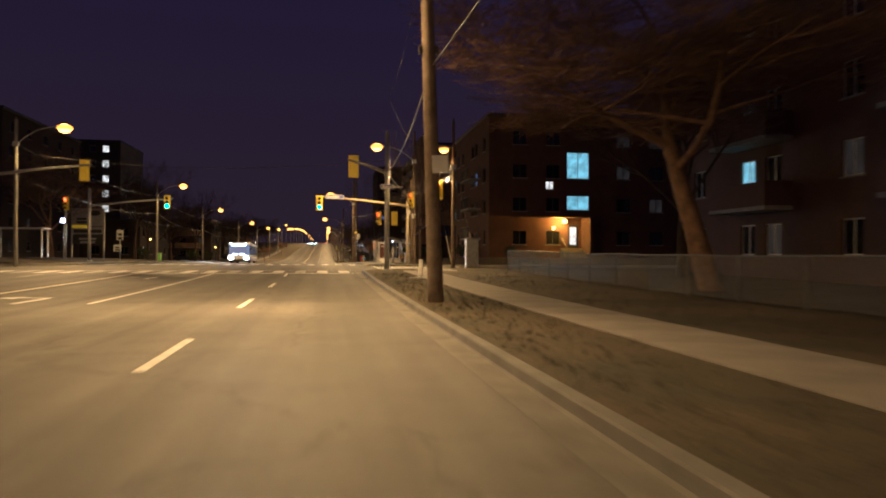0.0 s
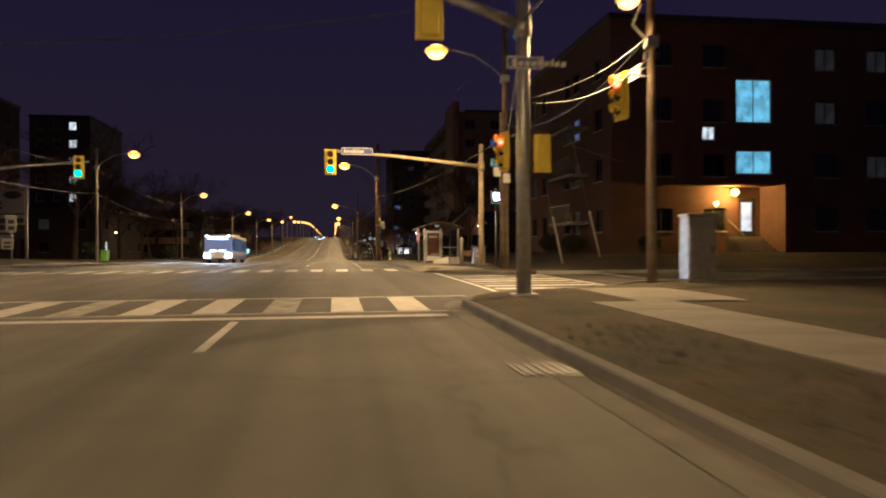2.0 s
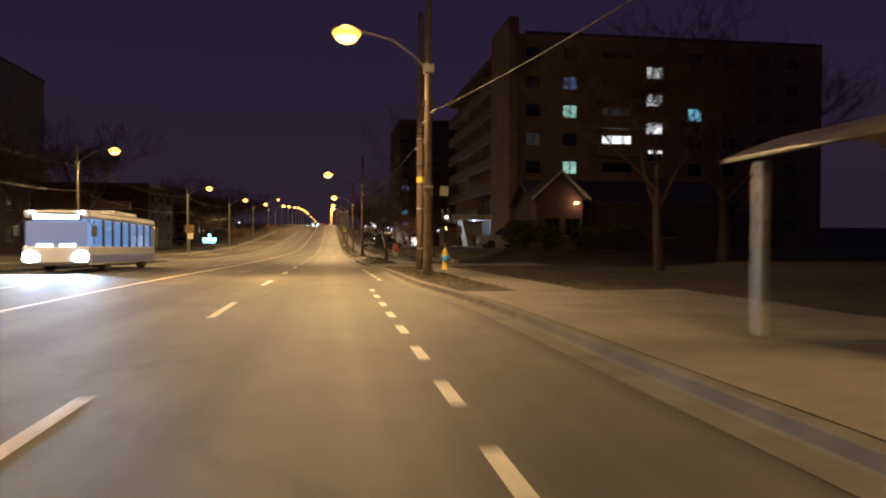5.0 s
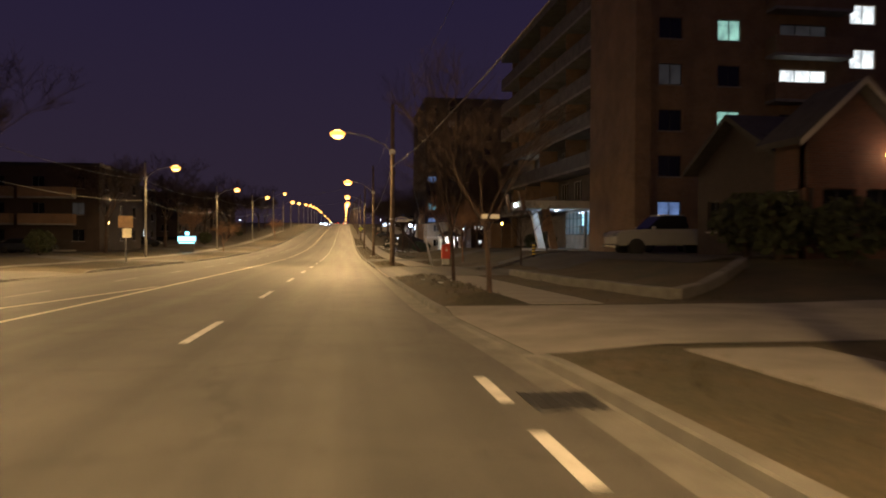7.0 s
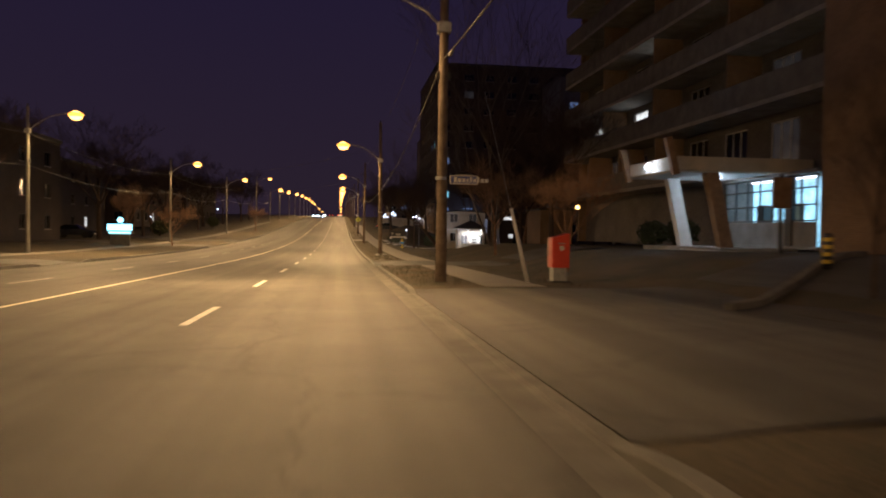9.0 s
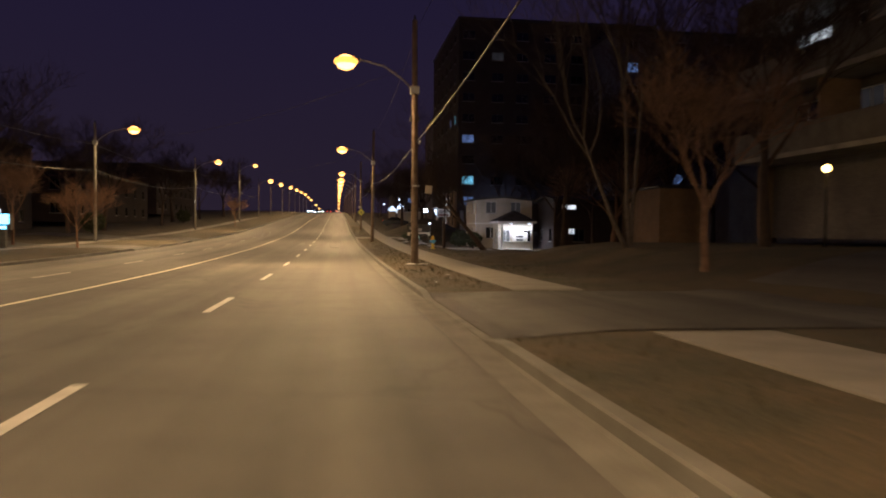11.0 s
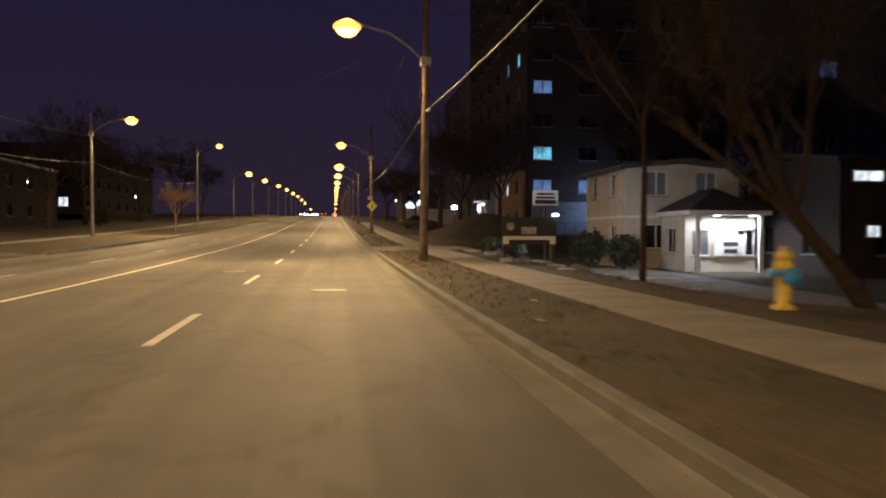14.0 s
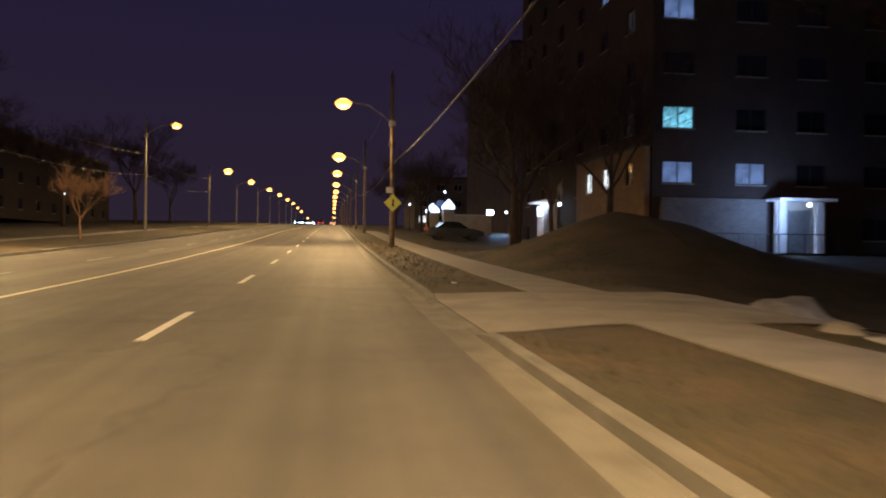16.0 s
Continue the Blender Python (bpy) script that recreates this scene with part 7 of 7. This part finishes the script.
bars(panel, -0.95, 0.95, 1.05, 1.3, -0.136, BLACK, 1, 3, (0.85, 0.9))
bars(panel, -0.4, 0.35, 1.45, 1.9, -0.121, WORN_PAINT, 1, 5)
part("logo_shape", lathe(bmesh.new(), [(0.16, 0.0), (0.14, 0.01)], 16), WORN_PAINT, panel, m=pose(-0.75, -0.122, 1.7, 90))
part("lamp", boxed(0.9, -0.35, 2.1, 1.1, -0.2, 2.2), WHITE_BULB, pb, "small white sign lamp")
ws = thing("sign_board", foot(11.4, 221.8), "faintly glowing white sign with dark lines on a post", "sign")
part("post", boxed(-0.06, 0.0, -0.2, 0.06, 0.1, 3.9), DARK_METAL, ws)
# panel has a weak emission of its own
face = part("panel", boxed(-0.7, -0.08, 3.15, 0.7, -0.005, 3.95, bevel=0.01), SIGN_DIM, ws)
bars(face, -0.62, 0.62, 3.52, 3.9, -0.081, DARK_METAL, 2, 8, (0.75, 0.9))
part("writing", boxed(-0.6, -0.085, 3.2, 0.6, -0.081, 3.44, bevel=0.01), DARK_RED, face)

ld = thing("lit_sign", foot(-19.8, 189.0) @ Matrix.Scale(0.86, 4), "glowing cyan roadside sign on a low base", "sign")
part("base", boxed(-1.0, -0.15, -0.1, 1.0, 0.15, 1.2, bevel=0.02), DARK_METAL, ld)
part("case", boxed(-1.35, -0.2, 1.2, 1.35, 0.2, 2.35, bevel=0.03), DARK_METAL, ld)
part("lit_face", boxed(-1.28, -0.225, 1.6, 1.28, -0.203, 2.28, bevel=0.008), LED_SIGN, ld)
part("lit_face", boxed(-1.1, -0.225, 1.27, 1.1, -0.203, 1.48, bevel=0.008), LED_SIGN, ld)
part("emblem", lathe(bmesh.new(), [(0.3, 0.0), (0.3, 0.2)], 18), LED_SIGN, ld, m=pose(0, 0.1, 2.72, 90))
lp = thing("road_sign", foot(-15.2, 146.0), "tan and yellow sign plates on a steel post", "road sign")
part("post", tubed([(0, 0, -0.1), (0, 0, 3.3)], [0.05, 0.045], 10), STEEL, lp, smooth=True)
part("plate", boxed(-0.5, -0.08, 2.45, 0.5, -0.055, 3.3, bevel=0.006), TIMBER, lp)
part("plate", boxed(-0.2, -0.08, 1.75, 0.4, -0.055, 2.4, bevel=0.006), YELLOW_LINE, lp)


def lamp_post(x, y, h, mat, label):
    ob = thing("garden_lamp", foot(x, y), label, "lamp")
    part("post", tubed([(0, 0, -0.1), (0, 0, h)], [0.05, 0.04], 8), DARK_METAL, ob, smooth=True)
    bm = bmesh.new()
    bmesh.ops.create_uvsphere(bm, u_segments=12, v_segments=8, radius=0.13)
    part("globe", bm, mat, ob, "glowing globe", pose(0, 0, h + 0.18), True)


for x, y, h, mat, lab in ((-25.5, 176.2, 3.0, WARM_BULB, "garden lamp with a warm glowing globe"), (-31.5, 206.5, 3.2, WARM_BULB, "garden lamp with a warm glowing globe"), (-28.5, 236, 2.2, WHITE_BULB, "yard lamp with a white glowing globe"),
                          (-29.5, 129, 3.4, WARM_BULB, "garden lamp with a warm glowing globe"), (-27, 290, 3.0, WHITE_BULB, "yard lamp with a white glowing globe"), (15.2, 257.5, 2.6, WHITE_BULB, "path lamp with a white glowing globe"),
                          (12.1, 288.6, 4.4, WHITE_BULB, "yard lamp with a white glowing globe"), (16.4, 278.0, 2.2, WHITE_BULB, "yard lamp with a white glowing globe"), (16.0, 165.0, 2.4, WARM_BULB, "garden lamp with a warm glowing globe"), (-33, 98, 2.6, WHITE_BULB, "yard lamp with a white glowing globe"), (10.5, 310.0, 3.4, WHITE_BULB, "yard lamp with a white glowing globe")):
    lamp_post(x, y, h, mat, lab)

gb = thing("green_bin", foot(-20.2, 92.0), "bright green wheeled bin on the verge", "bin")
part("body", boxed(-0.3, -0.35, 0.05, 0.3, 0.35, 0.95, bevel=0.05), GREEN_BIN, gb)
part("lid", boxed(-0.33, -0.4, 0.95, 0.33, 0.38, 1.05, bevel=0.04), GREEN_BIN, gb)
for px in (-0.26, 0.26):
    part("wheel", lathe(bmesh.new(), [(0.1, -0.03), (0.1, 0.03)], 14), RUBBER, gb, m=pose(px, 0.33, 0.1, 0, 90))
ls = thing("bus_shelter", foot(-24.5, 62.0), "dark glass bus shelter across the road", "bus shelter")
for px, py in ((-1.8, -0.6), (1.8, -0.6), (-1.8, 0.7), (1.8, 0.7)):
    part("post", boxed(px - 0.05, py - 0.05, 0, px + 0.05, py + 0.05, 2.3), STEEL, ls)
part("roof", boxed(-2.0, -0.85, 2.3, 2.0, 0.9, 2.42, bevel=0.04), STEEL, ls)
part("pane", boxed(-1.75, 0.69, 0.3, 1.75, 0.71, 2.2), GLASS, ls)
sgn = thing("sign_board", foot(-28.35, 92.0), "grey pylon sign with faded panels across the road", "sign")
for px in (-1.9, 1.72):
    part("post", boxed(px, -0.1, -0.2, px + 0.18, 0.1, 6.1), STEEL, sgn)
upper = part("panel", boxed(-1.7, -0.12, 3.9, 1.7, 0.12, 6.05, bevel=0.02), STEEL, sgn, "faded grey upper panel")
part("emblem", lathe(bmesh.new(), [(0.42, 0.0), (0.4, 0.01)], 20), DARK_METAL, upper, "dark oval emblem", pose(0.75, -0.122, 5.5, 90) @ Matrix.Diagonal((1.7, 0.8, 1.0, 1.0)))
bars(upper, -1.4, 0.0, 4.3, 5.1, -0.124, DARK_METAL, 2, 5)
middle = part("panel", boxed(-1.7, -0.1, 2.95, 1.7, 0.1, 3.82, bevel=0.02), STEEL, sgn, "grey middle panel")
part("strip", boxed(-1.6, -0.112, 3.1, 1.6, -0.102, 3.5), DARK_METAL, middle)
lower = part("panel", boxed(-1.7, -0.1, 1.75, 1.7, 0.1, 2.85, bevel=0.02), DARK_METAL, sgn, "dark lower panel")
bars(lower, -1.5, 1.5, 1.9, 2.7, -0.104, STEEL, 2, 7)
pk = thing("road_sign", foot(-19.0, 70.2), "two small pale plates on a slim steel post", "road sign")
part("post", tubed([(0, 0, -0.1), (0, 0, 3.0)], [0.04, 0.035], 10), STEEL, pk, smooth=True)
for px, z0, z1, w in ((0.0, 2.0, 2.95, 0.3), (-0.22, 0.95, 1.6, 0.34)):
    plate = part("plate", boxed(px - w, -0.07, z0, px + w, -0.05, z1, bevel=0.006), STEEL, pk)
    bars(plate, px - w * 0.8, px + w * 0.8, z0 + 0.1, z1 - 0.1, -0.073, DARK_METAL, 2, 11)


# ---- vehicles ----
def wheel(parent, x, y, r, w=0.24):
    t = part("wheel", lathe(bmesh.new(), [(r * 0.62, -w / 2), (r * 0.92, -w / 2), (r, -w * 0.35), (r, w * 0.35), (r * 0.92, w / 2), (r * 0.62, w / 2)], 22), RUBBER, parent, m=pose(x, y, r, 0, 90), smooth=True)
    part("rim", lathe(bmesh.new(), [(r * 0.6, -w * 0.46), (r * 0.5, -w * 0.3), (r * 0.15, -w * 0.34), (r * 0.15, w * 0.34), (r * 0.5, w * 0.3), (r * 0.6, w * 0.46)], 18), STEEL, t)


def prism(profile, x0, x1, bevel=0.03):
    """A side outline (y, z) drawn out from x0 to x1."""
    bm = bmesh.new()
    a = [bm.verts.new((x0, py, pz)) for py, pz in profile]
    b = [bm.verts.new((x1, py, pz)) for py, pz in profile]
    n = len(profile)
    for k in range(n):
        bm.faces.new((a[k], a[(k + 1) % n], b[(k + 1) % n], b[k]))
    bm.faces.new(a[::-1])
    bm.faces.new(b)
    bmesh.ops.recalc_face_normals(bm, faces=bm.faces)
    if bevel:
        bmesh.ops.bevel(bm, geom=bm.edges[:], offset=bevel, segments=2, affect="EDGES")
    return bm


def car(m, label, paint, kind="sedan", lights=""):
    """Front towards -y, origin on the ground under its middle."""
    ob = thing("pickup_truck" if kind == "pickup" else "car", m, label, "pickup truck" if kind == "pickup" else "car")
    if kind == "pickup":
        low = [(-2.65, 0.45), (2.7, 0.5), (2.7, 1.2), (0.75, 1.22), (-1.15, 1.2), (-2.5, 1.1), (-2.68, 0.9)]
        top = [(-1.2, 1.18), (-0.55, 1.8), (0.65, 1.84), (0.85, 1.2)]
        wy, r = (-1.75, 1.7), 0.39
    else:
        low = [(-2.2, 0.32), (2.2, 0.35), (2.25, 0.85), (1.6, 0.98), (-1.0, 0.95), (-2.1, 0.75), (-2.25, 0.55)]
        top = [(-1.05, 0.93), (-0.35, 1.4), (0.85, 1.42), (1.6, 0.96)]
        wy, r = (-1.4, 1.35), 0.33
    part("body", prism(low, -0.9, 0.9, 0.07), paint, ob, smooth=False)
    part("cabin", prism(top, -0.78, 0.78, 0.06), DARK_PANE, ob, "dark glazed cabin")
    part("roof", boxed(-0.72, top[1][0] + 0.1, top[1][1] - 0.01, 0.72, top[2][0] - 0.05, top[2][1] + 0.03, bevel=0.02), paint, ob)
    for wx in (-0.82, 0.82):
        for yy in wy:
            wheel(ob, wx, yy, r)
    zl = low[-1][1] + 0.05
    for wx in (-0.68, 0.68):
        part("headlight", boxed(wx - 0.17, low[-1][0] - 0.03, zl - 0.09, wx + 0.17, low[-1][0] + 0.1, zl + 0.09, bevel=0.02), HEAD_GLOW if "h" in lights else GLASS, ob)
        part("tail_light", boxed(wx - 0.15, low[1][0] - 0.04, 0.75, wx + 0.15, low[1][0] + 0.04, 0.95, bevel=0.01), TAIL_GLOW if "t" in lights else RED, ob)
    part("bumper", boxed(-0.88, low[-1][0] - 0.06, 0.35, 0.88, low[-1][0] + 0.1, 0.5, bevel=0.03), DARK_METAL, ob)
    part("mirror", boxed(-1.05, top[0][0] + 0.15, top[0][1], -0.9, top[0][0] + 0.3, top[0][1] + 0.14, bevel=0.02), paint, ob)
    part("mirror", boxed(0.9, top[0][0] + 0.15, top[0][1], 1.05, top[0][0] + 0.3, top[0][1] + 0.14, bevel=0.02), paint, ob)
    return ob


truck = car(pose(15.0, 124.0, land(15.0, 124.0) - 0.1, 0, 0, -90), "silver pickup truck parked on the raised lot", CAR_SILVER, "pickup")
car(pose(18.2, 131.0, land(18.2, 131.0) + 0.02, 0, 0, -90), "pale car parked before the apartment block", CAR_SILVER)
for x, y, lab, mat, li in ((-7.2, 412.0, "car coming over the rise with bright headlights", CAR_DARK, "h"), (-10.4, 436.0, "distant car with bright headlights", CAR_DARK, "h"), (-7.1, 470.0, "distant car with bright headlights", CAR_WHITE, "h"), (-3.6, 446.0, "distant car driving away with red lights", CAR_DARK, "t"),
                           (-10.2, 498.0, "distant car with bright headlights", CAR_WHITE, "h"), (0.1, 470.0, "distant car driving away with red lights", CAR_WHITE, "t")):
    car(pose(x, y, zr(y) + 0.01, math.degrees(math.atan2(zr(y + 2) - zr(y - 2), 4)), 0, 0), lab, mat, "sedan", li) if "h" in li else car(pose(x, y, zr(y) + 0.01, -math.degrees(math.atan2(zr(y + 2) - zr(y - 2), 4)), 0, 180), lab, mat, "sedan", li)
for x, y, rz in ((-31, 168, 90), (-31.5, 171.5, 90), (-30.5, 179.0, 90), (-28.5, 203.0, 90), (9.8, 268.0, 90), (10.2, 272.0, 90)):
    car(pose(x, y, land(x, y) + 0.01, 0, 0, rz), "dark car parked off the road", CAR_DARK)

bus = thing("bus", pose(-11.0, 94.0, zr(94) + 0.01, -0.9) @ Matrix.Diagonal((1.0, 1.0, 0.87, 1.0)), "pale grey city bus with dazzling headlights and a blue-lit cab", "bus")
L, W2 = 11.4, 1.27
part("body", boxed(-W2, 0.02, 0.35, W2, L, 1.25, bevel=0.06), BUS_PAINT, bus)
part("skirt", boxed(-W2 - 0.01, 0.4, 0.45, W2 + 0.01, L - 0.3, 0.85, bevel=0.02), BLUE, bus, "dark blue skirt panel")
part("roof", boxed(-W2, 0.1, 2.55, W2, L, 2.95, bevel=0.12), BUS_PAINT, bus)
part("roof_unit", boxed(-0.9, 5.0, 2.95, 0.9, 9.0, 3.2, bevel=0.08), BUS_PAINT, bus)
part("rear", boxed(-W2 + 0.02, L - 0.25, 1.2, W2 - 0.02, L, 2.6), BUS_PAINT, bus)
part("saloon", boxed(-W2 + 0.12, 0.6, 1.2, W2 - 0.12, L - 0.3, 2.56), BUS_INSIDE, bus, "dim blue-lit saloon")
for px in (-W2 + 0.05, W2 - 0.05):
    for i in range(8):
        yy = 0.75 + 1.4 * i
        part("window", boxed(px - 0.02, yy, 1.3, px + 0.02, yy + 1.25, 2.48, bevel=0.005), GLASS, bus)
        part("pillar", boxed(px - 0.05, yy + 1.25, 1.2, px + 0.05, yy + 1.4, 2.56), BLACK, bus)
part("windscreen", boxed(-W2 + 0.1, 0.06, 1.15, W2 - 0.1, 0.12, 2.4, bevel=0.02), BUS_SCREEN, bus, "windscreen with a dim blue glow")
part("front_panel", boxed(-W2 + 0.02, 0.0, 0.45, W2 - 0.02, 0.1, 1.13, bevel=0.03), BUS_PAINT, bus)
sgb = part("destination_sign", boxed(-0.95, 0.03, 2.44, 0.95, 0.1, 2.78, bevel=0.02), BLACK, bus)
part("display", boxed(-0.85, 0.018, 2.5, 0.85, 0.028, 2.72), BUS_FRONT_GLOW, sgb, "glowing blue-white display")
for px in (-0.95, 0.95):
    # lens drawn oversize so that its disc stands for the headlight's glare
    part("headlight", lathe(bmesh.new(), [(0.3, 0.0), (0.29, 0.05), (0.12, 0.09)], 18), HEAD_GLOW, bus, m=pose(px, 0.0, 0.75, 90), label="dazzling white headlight, enlarged to imitate glare")
    # emitting strip added before the windscreen to imitate the front's glare
    part("glare_strip", boxed(px * 0.45 - 0.3, 0.03, 1.2, px * 0.45 + 0.3, 0.055, 1.36, bevel=0.01), BUS_FRONT_GLOW, bus, "added blue-white strip imitating glare on the windscreen")
    part("marker_lamp", boxed(px - 0.1, 0.05, 2.8, px + 0.1, 0.12, 2.87), HEAD_GLOW, bus)
    part("mirror", boxed(px * 1.55 - 0.1, -0.1, 1.7, px * 1.55 + 0.1, 0.05, 2.2, bevel=0.03), BLACK, bus)
    part("mirror_arm", tubed([(px * 1.25, 0.1, 2.5), (px * 1.5, -0.05, 2.15)], [0.025, 0.025], 6), BLACK, bus)
    for yy in (2.6, 9.0):
        wheel(bus, px * 1.17, yy, 0.48, 0.3)
part("bumper", boxed(-W2 + 0.02, -0.08, 0.32, W2 - 0.02, 0.06, 0.52, bevel=0.04), BLACK, bus)
hl = bpy.data.lights.new("bus_headlight", "SPOT")
hl.color, hl.energy, hl.spot_size, hl.spot_blend, hl.shadow_soft_size = (0.6, 0.82, 1.0), 6000, radians(70), 0.6, 0.12
for px in (-0.95, 0.95):
    ob = new("bus_headlight", hl)
    ob.matrix_basis = look((-11.0 + px, 93.75, zr(94) + 0.76), (-11.0 + px, 72.0, zr(72) - 0.2))


ring = thing("tree_pit", pose(3.85, 27.8, land(3.85, 27.8) - 0.02), "pale mulch mound round a young tree", "tree pit", kind="structure")
part("mound", lathe(bmesh.new(), [(0.5, -0.05), (0.45, 0.05), (0.12, 0.09)], 18), CONCRETE, ring)
# low walls and small posts round the raised lawn
def low_wall(pts, h, w, label):
    """A cast kerb wall along points, following the ground."""
    ob = thing("low_wall", pose(0, 0, 0), label, "wall", kind="structure")
    for (xa, ya), (xb, yb) in zip(pts, pts[1:]):
        n = max(1, round(math.hypot(xb - xa, yb - ya) / 1.6))
        for i in range(n):
            p = [(xa + (xb - xa) * k / n, ya + (yb - ya) * k / n) for k in (i, i + 1)]
            L = math.hypot(p[1][0] - p[0][0], p[1][1] - p[0][1])
            z = min(land(*p[0]), land(*p[1]))
            tilt = math.degrees(math.atan2(land(*p[1]) - land(*p[0]), L))
            part("kerb_stone", boxed(-w / 2, 0.006, -0.25, w / 2, L - 0.006, h, bevel=0.025), KERB, ob,
                 m=pose(p[0][0], p[0][1], land(*p[0]), 0, 0, math.degrees(math.atan2(-(p[1][0] - p[0][0]), p[1][1] - p[0][1]))) @ pose(0, 0, 0, tilt))


low_wall([(11.4, 110.8), (7.6, 107.0), (7.2, 113.0), (7.05, 118.0), (7.4, 122.6)], 0.24, 0.3, "low pale concrete wall edging the raised lawn")
low_wall([(7.0, 129.2), (8.0, 129.9), (10.9, 132.3), (13.4, 134.2)], 0.14, 0.2, "low concrete kerb of the driveway island")
bol = thing("bollard", foot(10.75, 131.9), "yellow and black striped steel bollard", "bollard")
part("post", tubed([(0, 0, -0.1), (0, 0, 0.72), (0, 0, 0.78)], [0.1, 0.1, 0.05], 14), BLACK, bol, smooth=True)
for i in range(4):
    part("stripe", tubed([(0, 0, 0.12 + 0.16 * i), (0, 0, 0.2 + 0.16 * i)], [0.104, 0.104], 14), HYDRANT_YELLOW, bol)
nb = thing("notice_board", foot(12.96, 137.1), "tan notice panel on a dark post", "sign")
part("post", boxed(-0.05, 0.0, -0.1, 0.05, 0.08, 2.3), DARK_METAL, nb)
part("panel", boxed(-0.3, -0.05, 1.3, 0.3, -0.003, 2.2, bevel=0.01), TIMBER, nb)
part("plate", boxed(-0.2, -0.14, 1.62, 0.2, -0.11, 1.72, bevel=0.004), WHITE, small_a, "small white tag tied to the trunk")
lamp_data = bpy.data.lights.new("sign_lamp", "POINT")
lamp_data.color, lamp_data.energy, lamp_data.shadow_soft_size = (0.95, 0.97, 1.0), 420, 0.08
ob = new("sign_light", lamp_data)
ob.location = (9.3, 211.7, land(8.5, 211) + 1.7)
for i, (x, y, ln, rz) in enumerate(((9.1, 210.6, 1.6, 60), (8.7, 208.6, 1.2, 70), (12.6, 210.5, 2.2, 85), (12.1, 207.8, 2.0, 80), (11.2, 205.6, 1.8, 75), (9.8, 207.4, 1.2, 60), (9.0, 212.4, 1.4, 30), (7.6, 209.4, 1.0, 40), (6.45, 216.6, 0.9, 20), (13.2, 209.0, 2.4, 90))):
    sn = thing("snow_patch", pose(x, y, land(x, y) - 0.01, 0, 0, rz), "thin ridge of old snow before the house", "snow", "snow remains")
    bm = bmesh.new()
    bmesh.ops.create_icosphere(bm, subdivisions=3, radius=1.0)
    for v in bm.verts:
        v.co *= 1 + 0.45 * noise.noise(v.co * 2.2 + Vector((i * 3.1, 1, 0)))
        v.co = Vector((v.co.x * 0.28, v.co.y * ln * 0.55, v.co.z * 0.1))
    part("ridge", bm, SNOW, sn, smooth=True)


# ---- small remains on the verge ----
def snow_patch(x, y, r, seed):
    rnd = random.Random(seed)
    ob = thing("snow_patch", pose(x, y, land(x, y) - 0.01, 0, 0, rnd.uniform(0, 360)), "small lump of old snow on the grass", "snow", "snow remains")
    bm = bmesh.new()
    bmesh.ops.create_icosphere(bm, subdivisions=2, radius=r)
    for v in bm.verts:
        v.co *= 1 + 0.5 * noise.noise(v.co * (2.0 / r) + Vector((seed, 3, 0)))
        v.co.z *= 0.16
        v.co.y *= 0.55
    part("lump", bm, SNOW, ob, smooth=True)


for i, (x, y, r) in enumerate(((3.1, 172.1, 0.3), (3.55, 172.2, 0.25), (2.7, 161.5, 0.12), (3.3, 163.2, 0.16), (3.5, 165.0, 0.12), (2.9, 167.0, 0.1), (2.8, 111.5, 0.25), (3.3, 112.8, 0.14), (2.6, 114.0, 0.12), (3.6, 118.6, 0.14), (2.7, 192.0, 0.12), (3.3, 194.6, 0.1), (2.6, 199.0, 0.12),
                               (6.0, 208.0, 0.3), (6.3, 209.3, 0.25), (6.9, 205.0, 0.35), (6.6, 203.2, 0.3), (7.6, 202.2, 0.4), (2.9, 226.0, 0.2), (4.9, 228.2, 0.16), (2.9, 17.5, 0.12), (3.3, 20.5, 0.1))):
    snow_patch(x, y, r if x > 5 or 171 < y < 173 else r * 0.55, i + 1)

# tufts of dead grass along the near verges
rnd = random.Random(77)
verts, faces = [], []
for i in range(9000):
    y = rnd.uniform(-2, 262)
    x = kerb_r(y) + 0.25 + rnd.random() * 1.75 if rnd.random() < 0.6 else rnd.uniform(5.8, 8.8)
    if 33 < y < 79 or DROPS(y) > 0.004 or 98.5 < y < 106.5 or 120.5 < y < 136 or 151 < y < 159 or 217.5 < y < 224.5:
        continue
    z = land(x, y) - 0.02
    for k in range(3):
        a, h, w = rnd.uniform(0, math.tau), rnd.uniform(0.05, 0.11), rnd.uniform(0.006, 0.012)
        cx, cy = x + rnd.uniform(-0.05, 0.05), y + rnd.uniform(-0.05, 0.05)
        n = len(verts)
        lx, ly = rnd.uniform(-0.05, 0.05), rnd.uniform(-0.05, 0.05)
        verts += [(cx - math.cos(a) * w, cy - math.sin(a) * w, z), (cx + math.cos(a) * w, cy + math.sin(a) * w, z), (cx + lx, cy + ly, z + h)]
        faces.append((n, n + 1, n + 2))
me = bpy.data.meshes.new("mesh")
me.from_pydata(verts, [], faces)
me.materials.append(GRASS)
tagged(new("grass", me), "short tufts of dead winter grass on the verge", "grass", kind="stuff")
